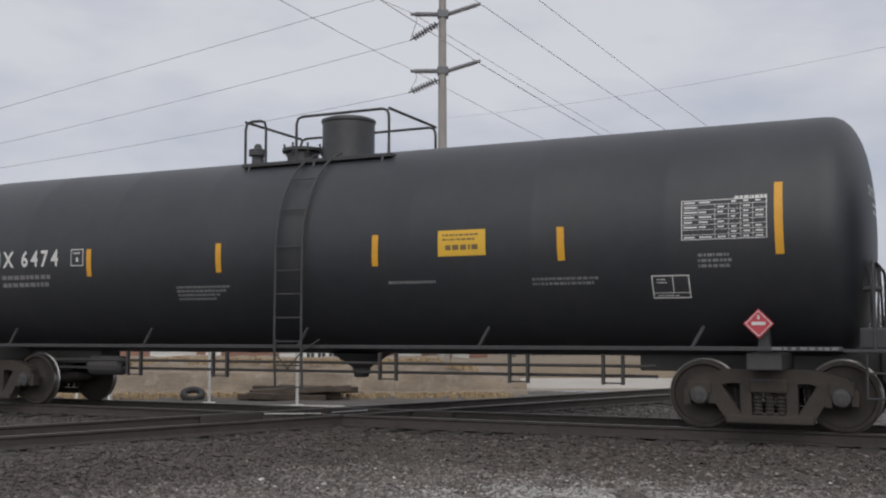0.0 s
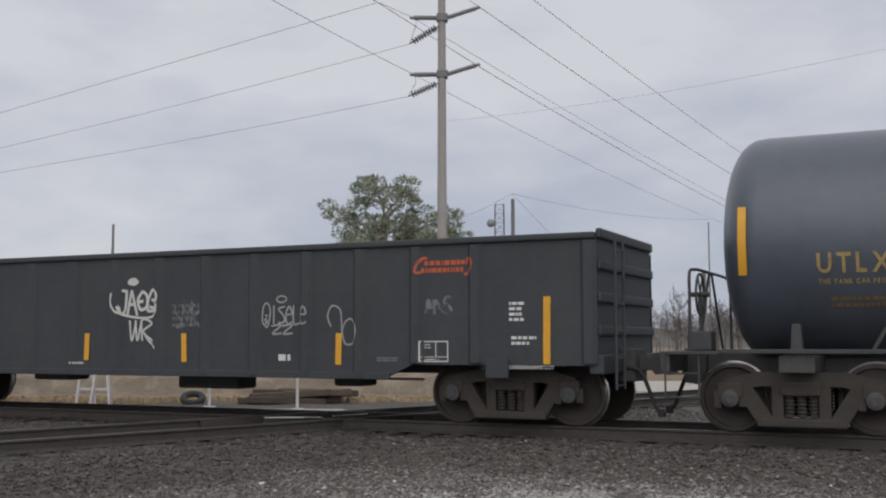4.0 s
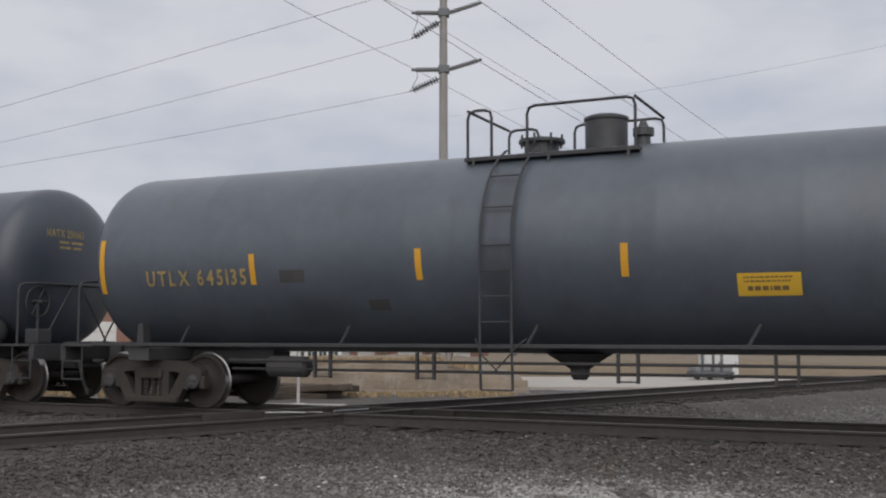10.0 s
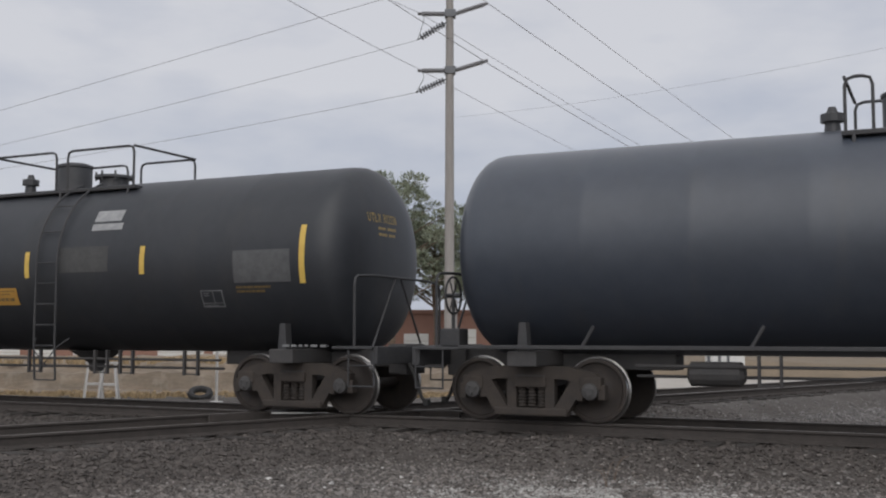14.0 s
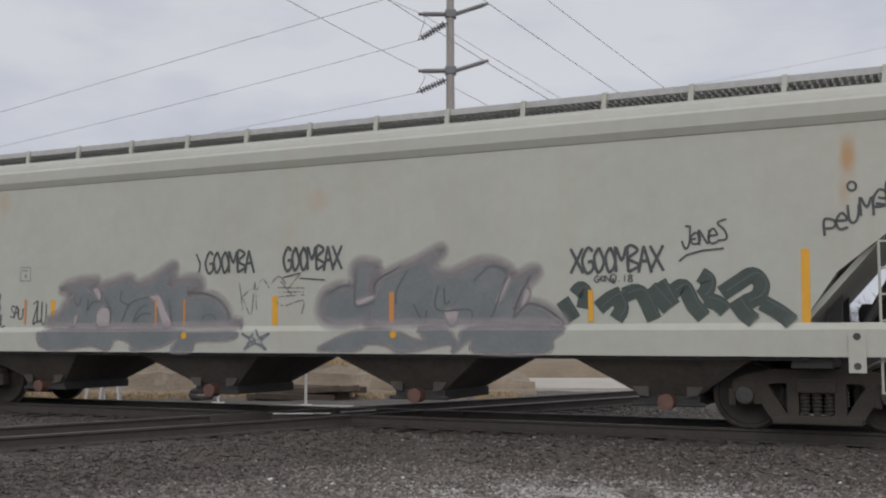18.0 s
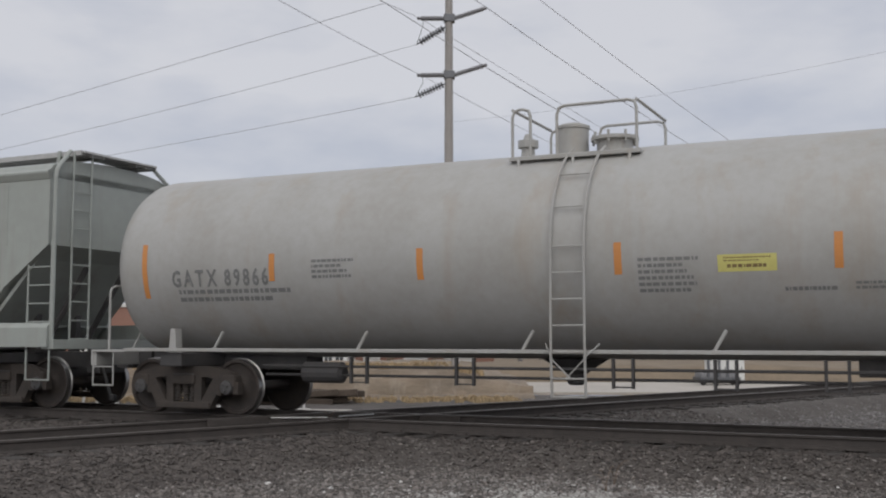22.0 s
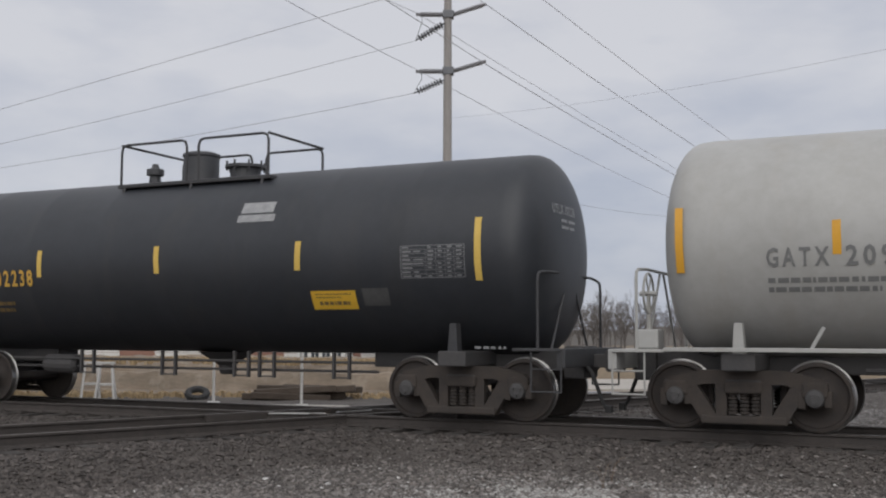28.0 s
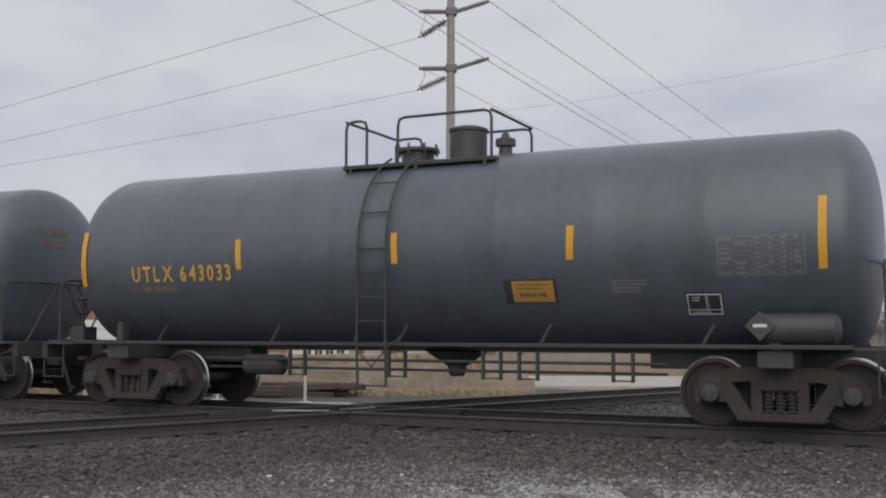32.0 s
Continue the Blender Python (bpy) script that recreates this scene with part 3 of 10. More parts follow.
def bearing_mesh():
    bm = fresh()
    lathe(bm, [(-0.10, 0.11), (0.06, 0.125), (0.10, 0.11), (0.11, 0.07), (0.115, 0.05)], 18, "y", pose(0, 0, 0, 0, 0, 180))
    for k in range(3):
        a = 2 * math.pi * k / 3 + 0.4
        lathe(bm, [(-0.135, 0.018), (-0.10, 0.018)], 6, "y", Matrix.Translation((0.06 * math.cos(a), 0, 0.06 * math.sin(a))))
    me = bpy.data.meshes.new("bearing")
    bm.to_mesh(me)
    bm.free()
    return me


def coupler_mesh():
    bm = fresh()
    box(bm, -0.55, 0.0, -0.09, 0.09, 0.78, 0.98, 0.02)
    box(bm, -0.62, -0.3, -0.34, 0.34, 0.62, 1.10, 0.03)
    prism(bm, [(-0.02, 0.74), (0.16, 0.72), (0.2, 0.78), (0.2, 1.0), (0.14, 1.04), (-0.02, 1.02)], -0.19, 0.13)
    box(bm, 0.12, 0.26, -0.2, -0.1, 0.74, 1.02, 0.02)
    me = bpy.data.meshes.new("coupler")
    bm.to_mesh(me)
    bm.free()
    return me


def hose_mesh():
    bm = fresh()
    tube(bm, [(-0.55, -0.34, 0.84), (-0.30, -0.36, 0.80), (-0.20, -0.38, 0.58), (-0.08, -0.38, 0.26), (0.0, -0.38, 0.18)], 0.03)
    box(bm, -0.05, 0.05, -0.43, -0.33, 0.14, 0.25, 0.02)
    me = bpy.data.meshes.new("air_hose")
    bm.to_mesh(me)
    bm.free()
    return me


GEAR = {"side_frame": side_frame_mesh(), "coil_spring": spring_mesh(), "bolster": bolster_mesh(), "wheelset": wheelset_mesh(),
        "bearing": bearing_mesh(), "coupler": coupler_mesh(), "air_hose": hose_mesh()}
WHEELSETS = []


def add_truck(car, x):
    t = piece("truck", GEAR["bolster"], "under", car, "", Matrix.Translation((x, 0, 0)))
    for y in (-1.0, 1.0):
        piece("side_frame", GEAR["side_frame"], "truck", t, "", Matrix.Translation((0, y, 0)))
        for x in (-0.15, 0.0, 0.15):
            piece("coil_spring", GEAR["coil_spring"], "truck", t, "", Matrix.Translation((x, y, 0)))
    for s in (-1, 1):
        WHEELSETS.append((s, piece("wheelset", GEAR["wheelset"], None, t, "", Matrix.Translation((s * 0.889, 0, 0.457)))))
        for y in (-1, 1):
            piece("bearing", GEAR["bearing"], "bearing", t, "", pose(s * 0.889, y * 1.03, 0.457, 0, 0, 0 if y < 0 else 180))
    return t


def add_couplers(car, reach):
    for s in (-1, 1):
        piece("coupler", GEAR["coupler"], "under", car, "", pose(s * (reach - 0.08), 0, 0, 0, 0, 0 if s > 0 else 180))
        piece("air_hose", GEAR["air_hose"], "rubber", car, "", pose(s * reach, 0, 0, 0, 0, 0 if s > 0 else 180))


class Car:
    """A car under construction: its root, its half lengths and the near side on which paint and notices lie."""

    def __init__(self, name, label, category, centre, truck_gap, radius=0.0, middle=0.0, width=1.58):
        self.root = thing(name, label, category, group="cars of the passing freight train")
        self.centre, self.gap, self.radius, self.middle, self.width = centre, truck_gap, radius, middle, width
        self.posts, self.sill_top, self.tank_end = (), 0.0, 0.0
        CARS.append(self)
        add_truck(self.root, -truck_gap / 2)
        add_truck(self.root, truck_gap / 2)
        add_couplers(self.root, truck_gap / 2 + 2.03)

    def skin(self, x, z, lift):
        for px, half_wide in self.posts:
            if abs(x - px) < half_wide:
                return (x, -self.width - lift - 0.055 * min(1.0, (half_wide - abs(x - px)) / 0.055), z)
        if self.sill_top and z < self.sill_top:
            return (x, -self.width - lift - min(0.07, (self.sill_top - z) * 0.9), z)
        if self.radius:
            r = self.radius + lift
            dz = max(-r, min(r, z - self.middle))
            k = math.sqrt(max(r * r - dz * dz, 0.0))
            return (x, -k, z)
        return (x, -self.width - lift, z)

    def head(self, y, z, lift):
        """A point on the tank's dished end."""
        r = min(1.0, math.hypot(y, z - self.middle) / self.radius)
        return (self.tank_end + 0.6 * (1 - r ** 2.6) ** (1 / 2.6) + lift, y, z)


CARS = []


def brake_wheel(car, x, y, z, paint):
    """A hand-brake wheel: rim, spokes and hub."""
    bm = fresh()
    tube(bm, [(x, y + 0.28 * math.cos(2 * math.pi * k / 20), z + 0.28 * math.sin(2 * math.pi * k / 20)) for k in range(21)], 0.018, 6)
    wheel = part("brake_wheel", bm, paint, car.root)
    for k in range(6):
        a = 2 * math.pi * k / 6
        bm = fresh()
        rod(bm, (x, y, z), (x, y + 0.28 * math.cos(a), z + 0.28 * math.sin(a)), 0.012, 5)
        part("spoke", bm, paint, wheel)
    bm = fresh()
    rod(bm, (x - 0.12, y, z), (x + 0.12, y, z), 0.035, 8)
    part("hub", bm, paint, wheel)


def tank_car(name, label, centre, gap, paint, hatch, radius=1.54, middle=2.49, drum=0.32, drum_at=0.32, manway_at=0.62, ladder=None, brake=1, reservoir=False,
             frame_paint="under", rail_paint=None, legs=(), vent_at=-0.1, drum_height=0.46, sill_line=True, overhang=0.60, shift=0.0, rails=(0.15, 0.37)):
    """A tank car. hatch: the two ends of the top platform, from the car's middle. ladder: its place, or None."""
    car = Car(name, label, "tank car", centre, gap, radius, middle)
    root, half, top = car.root, gap / 2, radius + middle
    rail_paint = rail_paint or "frame"
    straight = half + overhang
    bm = fresh()
    prof = []
    depth, power = 0.6, 2.6
    car.tank_end = straight + shift
    for k in range(11):
        a = math.pi / 2 * k / 10
        prof.append((-straight - depth * math.cos(a) ** (2 / power) if k < 10 else -straight, max(radius * math.sin(a) ** (2 / power), 0.02)))
    for k in range(1, 8):
        u = -straight + 2 * straight * k / 8
        prof += [(u - 0.04, radius), (u, radius + 0.004), (u + 0.04, radius)]
    prof += [(-u, r) for u, r in prof[10::-1]]
    lathe(bm, prof, 72, "x", Matrix.Translation((shift, 0, middle)))
    smooth(part("tank", bm, paint, root), 50)
    # stub sills, bolsters and end sills
    for s in (-1, 1):
        bm = fresh()
        box(bm, min(s * (half - 1.9), s * (half + 1.7)), max(s * (half - 1.9), s * (half + 1.7)), -0.26, 0.26, 0.74, 1.04, 0.02)
        part("stub_sill", bm, frame_paint, root)
        bm = fresh()
        box(bm, s * half - 0.22, s * half + 0.22, -1.42, 1.42, 0.80, 1.02, 0.02)
        part("bolster", bm, frame_paint, root)
        bm = fresh()
        prism(bm, [(s * half - 0.08, 1.0), (s * half + 0.08, 1.0), (s * half + 0.05, 1.42), (s * half - 0.05, 1.42)], -1.38, -1.22)
        part("saddle_plate", bm, rail_paint, root)
        bm = fresh()
        box(bm, s * (half + 1.66) - 0.06, s * (half + 1.66) + 0.06, -1.42, 1.42, 0.80, 1.07, 0.015)
        box(bm, min(s * (half + 0.95), s * (half + 1.66)), max(s * (half + 0.95), s * (half + 1.66)), -1.46, -1.08, 1.03, 1.07, 0.008)
        box(bm, min(s * (half + 0.95), s * (half + 1.66)), max(s * (half + 0.95), s * (half + 1.66)), 1.08, 1.46, 1.03, 1.07, 0.008)
        part("end_platform", bm, rail_paint, root)
        bm = fresh()
        x = s * (half + 1.32)
        tube(bm, [(x, -1.42, 1.05), (x, -1.42, 2.14), (x, -0.9, 2.17), (x, 1.1, 2.17), (x, 1.56, 2.12), (x, 1.56, 1.05)], 0.022)
        part("end_handrail", bm, rail_paint, root)
        for y in (-0.85, 0.85):
            bm = fresh()
            rod(bm, (x, y * 0.12, 2.15), (x, y, 1.05), 0.018, 6)
            part("handrail_brace", bm, rail_paint, root)
        for y in (-1.42, 1.42):
            bm = fresh()
            for x in (half + 1.22, half + 1.66):
                rod(bm, (s * x, y, 1.04), (s * x, y, 0.46), 0.014, 6)
            rod(bm, (s * (half + 1.22), y, 0.47), (s * (half + 1.66), y, 0.47), 0.014, 6)
            rod(bm, (s * (half + 1.22), y, 0.78), (s * (half + 1.66), y, 0.78), 0.012, 6)
            part("sill_step", bm, rail_paint, root)
    for y in (-1.46, 1.46):
        if sill_line:
            bm = fresh()
            box(bm, -half - 0.95, half + 0.95, y - 0.03, y + 0.03, 1.045, 1.10, 0.008)
            part("side_sill", bm, rail_paint, root)
    n = 5 if sill_line else 0
    for k in range(n):
        x = -half + 0.9 + (gap - 1.8) * k / (n - 1)
        bm = fresh()
        rod(bm, (x, -1.46, 1.08), (x + 0.16, -1.44, 1.36), 0.026, 6)
        part("sill_bracket", bm, rail_paint, root)
    if brake:
        x = brake * (half + 1.28)
        brake_wheel(car, x, -0.92, 1.83, rail_paint)
        bm = fresh()
        box(bm, x - 0.16, x + 0.16, -1.06, -0.72, 1.07, 1.34, 0.03)
        rod(bm, (x, -0.92, 1.3), (x, -0.92, 1.85), 0.03, 8)
        part("brake_housing", bm, rail_paint, root)
    if reservoir:
        bm = fresh()
        lathe(bm, [(-0.52, 0.05), (-0.5, 0.15), (-0.44, 0.205), (0.44, 0.205), (0.5, 0.15), (0.52, 0.05)], 20, "x", Matrix.Translation((half + 0.28, -1.28, 1.30)))
        smooth(part("air_reservoir", bm, rail_paint if rail_paint != "frame" else "soot", root))
    # under the tank: outlet, brake cylinder, pipes on hangers
    bm = fresh()
    lathe(bm, [(0.95, 0.5), (0.85, 0.34), (0.72, 0.15), (0.60, 0.13), (0.56, 0.10)], 16, "z", Matrix.Translation((0.3, 0, 0)))
    part("bottom_outlet", bm, "under", root)
    bm = fresh()
    lathe(bm, [(-0.4, 0.1), (-0.36, 0.17), (0.3, 0.17), (0.36, 0.1)], 14, "x", Matrix.Translation((-half + 2.6, -0.8, 0.72)))
    part("brake_cylinder", bm, "under", root)
    for y, z in ((-0.95, 0.82), (-0.85, 0.68)):
        bm = fresh()
        rod(bm, (-half + 1.5, y, z), (half - 1.5, y, z), 0.022, 6)
        part("brake_pipe", bm, "under", root)
    for x in legs or (-half + 3.2, -half + 5.0, 1.2, half - 3.6, half - 2.2):
        bm = fresh()
        box(bm, x - 0.06, x - 0.02, -0.99, -0.93, 0.56, 0.98)
        box(bm, x + 0.22, x + 0.26, -0.99, -0.93, 0.56, 0.98)
        rod(bm, (x - 0.04, -0.96, 0.58), (x + 0.24, -0.96, 0.58), 0.012, 5)
        part("pipe_hanger", bm, "under", root)
    # top fittings
    h0, h1 = hatch[0] + 0.2, hatch[1] - 0.33
    rw, zb, zt = 0.85, top - 0.16, top + 0.57
    for s in (-1, 1):
        bm = fresh()
        box(bm, h0 - 0.05, h1 + 0.05, min(s * 0.5, s * (rw + 0.03)), max(s * 0.5, s * (rw + 0.03)), top - 0.2, top - 0.14, 0.008)
        part("walkway", bm, rail_paint, root)
        for x in (h0 + 0.1, (h0 + h1) / 2, h1 - 0.1):
            bm = fresh()
            rod(bm, (x, s * rw, top - 0.16), (x, s * (rw + 0.05), middle + math.sqrt(radius ** 2 - (rw + 0.05) ** 2) - 0.03), 0.025, 6)
            part("walkway_bracket", bm, rail_paint, root)
    span = h1 - h0
    for y, a, b_ in ((-rw, rails[0], rails[1]), (rw, rails[0] + 0.05, rails[1] + 0.07)):
        bm = fresh()
        tube(bm, [(h0, y, zb), (h0, y, zt), (h0 + span * a, y, zt), (h0 + span * a, y, zb)], 0.023)
        part("guard_rail", bm, rail_paint, root)
        bm = fresh()
        tube(bm, [(h0 + span * b_, y, zb), (h0 + span * b_, y, zt), (h1, y, zt), (h1, y, zb)], 0.023)
        part("guard_rail", bm, rail_paint, root)
    for x in (h0, h1):
        bm = fresh()
        tube(bm, [(x, -rw, zt), (x, rw, zt)], 0.023)
        part("guard_rail", bm, rail_paint, root)
    span = h1 - h0
    bm = fresh()
    x = h0 + span * drum_at
    lathe(bm, [(top - 0.12, drum), (top + drum_height - 0.06, drum), (top + drum_height - 0.04, drum + 0.02), (top + drum_height, drum + 0.02), (top + drum_height + 0.04, drum - 0.08)], 24, "z", Matrix.Translation((x, 0, 0)))
    smooth(part("valve_housing", bm, paint if isinstance(paint, str) and paint in ("white", "cream") else "soot", root), 30)
    bm = fresh()
    x = h0 + span * manway_at
    lathe(bm, [(top - 0.1, 0.27), (top + 0.14, 0.27), (top + 0.15, 0.36), (top + 0.20, 0.36), (top + 0.21, 0.25), (top + 0.24, 0.1)], 20, "z", Matrix.Translation((x, 0, 0)))
    man = part("manway", bm, rail_paint if rail_paint != "frame" else "soot", root)
    for k in range(8):
        a = 2 * math.pi * k / 8
        bm = fresh()
        rod(bm, (x + 0.33 * math.cos(a), 0.33 * math.sin(a), top + 0.1), (x + 0.33 * math.cos(a), 0.33 * math.sin(a), top + 0.27), 0.02, 5)
        part("swing_bolt", bm, rail_paint if rail_paint != "frame" else "soot", man)
    bm = fresh()
    x = h0 + span * vent_at
    lathe(bm, [(top - 0.1, 0.12), (top + 0.12, 0.1), (top + 0.13, 0.16), (top + 0.24, 0.16), (top + 0.26, 0.08), (top + 0.34, 0.05)], 12, "z", Matrix.Translation((x, -0.1, 0)))
    part("relief_valve", bm, rail_paint if rail_paint != "frame" else "soot", root)
    if ladder is not None:
        r = radius + 0.07
        lad_paint = paint if paint in ("white", "cream") else "frame"
        steps = [math.radians(a) for a in range(60, 0, -10)]
        over = [(-r * math.cos(a), middle + r * math.sin(a)) for a in steps]
        down = [(-r, middle - 0.36 * k) for k in range(6)]
        foot = (-r + 0.04, 0.46)
        for dx in (-0.24, 0.24):
            bm = fresh()
            tube(bm, [(ladder + dx, y, z) for y, z in [(-0.55, top - 0.02)] + over + down[:1] + [(-r, 1.1), foot]], 0.02)
            part("ladder_rail", bm, lad_paint, root)
            bm = fresh()
            rod(bm, (ladder + dx, -r, 1.0), (ladder + dx + (0.15 if dx > 0 else -0.15), -1.42, 1.18), 0.011, 5)
            part("ladder_brace", bm, lad_paint, root)
        for y, z in over[::2] + down + [foot]:
            bm = fresh()
            rod(bm, (ladder - 0.24, y, z), (ladder + 0.24, y, z), 0.013, 5)
            part("ladder_rung", bm, lad_paint, root)
        for dx in (-0.24, 0.24):
            bm = fresh()
            rod(bm, (ladder + dx, -r, 0.98), (ladder - dx * 0.1, -r + 0.02, 0.72), 0.011, 5)
            part("ladder_brace", bm, lad_paint, root)
    return car


def hopper_car(name, label, centre, gap, paint, bays=4, cap="cap_red", sill_half=None, posts=13, curved=True, eave=4.25, ridge=4.50, walk_z=4.65, brake=-1,
               sill=(0.96, 1.43), bands=(4.10, 3.94, 3.78), panels=0, knee=2.80, foot_in=1.30, width=1.58, jack=True, bay_paint="bay_light"):
    """A covered hopper. knee: where its side sheet starts to be cut back at the ends; foot_in: how far it is cut back at the sill."""
    car = Car(name, label, "covered hopper", centre, gap, width=width)
    root, half = car.root, gap / 2
    sh = sill_half or half + 1.4
    s0, s1 = sill
    car.sill_top = s1
    e = sh - 0.10
    foot = e - foot_in
    out = [(-e, eave), (-e, knee)]
    if curved:
        out += [(-e + 0.05, knee - 0.03), (-e + 0.42, knee - 0.32), (-e + 0.52, knee - 0.42), (-foot - 0.20, knee - 0.66), (-foot - 0.05, knee - 0.80), (-foot + 0.06, s1 + 0.33), (-foot, s1 + 0.12), (-foot - 0.1, s1 - 0.05)]
    else:
        out += [(-foot - foot_in * 0.28, s1 + (knee - s1) * 0.46), (-foot, s1 + 0.10), (-foot, s1 - 0.05)]
    out += [(-x, z) for x, z in out[::-1]]
    body = fresh()
    prism(body, out, -width, width)
    part("body", body, paint, root)
    for s in (-1, 1):
        if not curved:
            bm = fresh()
            prism(bm, [(s * (e - 0.3), knee - 0.1), (s * (e - 0.22), knee - 0.12), (s * (foot - 0.35), s0 + 0.05), (s * (foot - 0.45), s0 + 0.05)], -width + 0.12, width - 0.12)
            part("slope_sheet", bm, paint, root)
    bm = fresh()
    n = 10
    arch = [(-width, eave - 0.12)] + [(-width * math.cos(math.pi * k / n), eave + (ridge - eave) * math.sin(math.pi * k / n) ** 0.8) for k in range(0, n + 1)] + [(width, eave - 0.12)]
    prism(bm, arch, -e, e, Matrix.Rotation(math.pi / 2, 4, "Z"))
    smooth(part("roof", bm, paint, root), 30)
    if len(bands) > 1:
        for z in bands:
            bm = fresh()
            prism(bm, [(-width + 0.01, z - 0.012), (-width - 0.028, z), (-width - 0.028, z + 0.055), (-width + 0.01, z + 0.09)], -e, e, Matrix.Rotation(math.pi / 2, 4, "Z"))
            part("eave_rib", bm, paint, root)
    else:
        bm = fresh()
        prism(bm, [(-width + 0.01, bands[0]), (-width - 0.015, bands[0] + 0.02), (-width - 0.06, bands[0] + 0.12), (-width - 0.06, eave - 0.02), (-width + 0.01, eave + 0.03)], -e, e, Matrix.Rotation(math.pi / 2, 4, "Z"))
        part("top_chord", bm, paint, root)
    for k in range(panels):
        x = -e + 1.0 + (2 * e - 2.0) * k / (panels - 1)
        bm = fresh()
        box(bm, x - 0.012, x + 0.012, -width - 0.006, -width + 0.01, s1 + 0.05 if abs(x) < foot - 0.1 else knee, bands[-1] - 0.02)
        part("panel_seam", bm, paint, root)
    # side sills
    for d in (-1, 1):
        bm = fresh()
        prism(bm, [(d * (width - 0.02), s0), (d * (width + 0.07), s0), (d * (width + 0.07), s1 - 0.085), (d * (width + 0.005), s1), (d * (width - 0.02), s1)], -sh, sh, Matrix.Rotation(math.pi / 2, 4, "Z"))
        part("side_sill", bm, paint, root)
    for s in (-1, 1):
        bm = fresh()
        box(bm, min(s * (half - 1.6), s * (sh - 0.1)), max(s * (half - 1.6), s * (sh - 0.1)), -0.3, 0.3, 0.72, 1.02, 0.02)
        part("stub_sill", bm, "under", root)
    bm = fresh()
    box(bm, -foot, foot, -width + 0.05, width - 0.05, s0 - 0.05, s0 + 0.02)
    part("floor_frame", bm, "under", root)
    if curved:
        bm = fresh()
        rod(bm, (-half + 1.0, -width - 0.01, s0 - 0.07), (half - 1.0, -width - 0.01, s0 - 0.07), 0.02, 6)
        part("air_line", bm, paint, root)
    # discharge bays
    run = gap * 0.995
    wide = run / bays
    for k in range(bays):
        x = -run / 2 + wide * (k + 0.5)
        bm = fresh()
        w, o = wide * 0.5 - 0.62, 0.40
        vs = [bm.verts.new(v) for v in ((x - w, -1.40, s0 + 0.02), (x + w, -1.40, s0 + 0.02), (x + w, 1.40, s0 + 0.02), (x - w, 1.40, s0 + 0.02),
                                        (x - o, -0.80, 0.42), (x + o, -0.80, 0.42), (x + o, 0.80, 0.42), (x - o, 0.80, 0.42))]
        for f in ((0, 1, 5, 4), (1, 2, 6, 5), (2, 3, 7, 6), (3, 0, 4, 7), (4, 5, 6, 7), (3, 2, 1, 0)):
            bm.faces.new([vs[i] for i in f])
        bmesh.ops.recalc_face_normals(bm, faces=bm.faces[:])
        bay = part("discharge_bay", bm, bay_paint, root)
        bm = fresh()
        box(bm, x - 0.42, x + 0.42, -0.85, 0.85, 0.27, 0.42, 0.02)
        part("outlet_gate", bm, "under", bay)
        bm = fresh()
        rod(bm, (x - 0.5, -0.88, 0.3), (x + 0.5, -0.88, 0.3), 0.03, 6)
        part("gate_shaft", bm, "under", bay)
        bm = fresh()
        lathe(bm, [(-1.06, 0.06), (-1.05, 0.11), (-0.84, 0.11)], 16, "y", Matrix.Translation((x, 0, 0.34)))
        part("outlet_cap", bm, cap, bay)
        for d in (-1, 1):
            bm = fresh()
            prism(bm, [(x + d * 0.58, 0.66), (x + d * 0.26, 0.66), (x + d * 0.26, 0.40), (x + d * 0.40, 0.42)], -0.93, -0.90)
            part("gate_gusset", bm, paint if curved else bay_paint, bay)
    # roof walk on posts, hatches
    for y0, y1 in ((-1.02, -0.42), (0.42, 1.02)):
        bm = fresh()
        for y in (y0, (y0 + y1) / 2 - 0.02, y1 - 0.04):
            box(bm, -e - 0.15, e + 0.15, y, y + 0.04, walk_z - 0.09, walk_z)
        x = -e - 0.1
        while x < e + 0.1:
            box(bm, x, x + 0.055, y0 + 0.01, y1 - 0.01, walk_z - 0.075, walk_z - 0.02)
            x += 0.095
        part("roof_walk", bm, "walk", root, "galvanised running board of open grating")
    for s in (-1, 1):
        bm = fresh()
        box(bm, s * (e - 0.1) - 0.3, s * (e - 0.1) + 0.3, -0.98, 0.98, walk_z - 0.045, walk_z - 0.008)
        part("cross_walk", bm, "walk", root)
    for k in range(posts):
        x = -e + 0.35 + (2 * e - 0.7) * k / (posts - 1)
        bm = fresh()
        prism(bm, [(x - 0.06, eave), (x + 0.01, eave), (x + 0.05, walk_z + 0.01), (x - 0.02, walk_z + 0.01)], -1.06, -1.025)
        part("walk_post", bm, paint, root)
        bm = fresh()
        box(bm, x - 0.03, x + 0.03, 0.985, 1.02, eave, walk_z + 0.02)
        part("walk_post", bm, paint, root)
    bm = fresh()
    box(bm, -e + 0.8, e - 0.8, -0.32, 0.32, ridge - 0.05, ridge + 0.09, 0.03)
    part("hatch_trough", bm, paint, root)
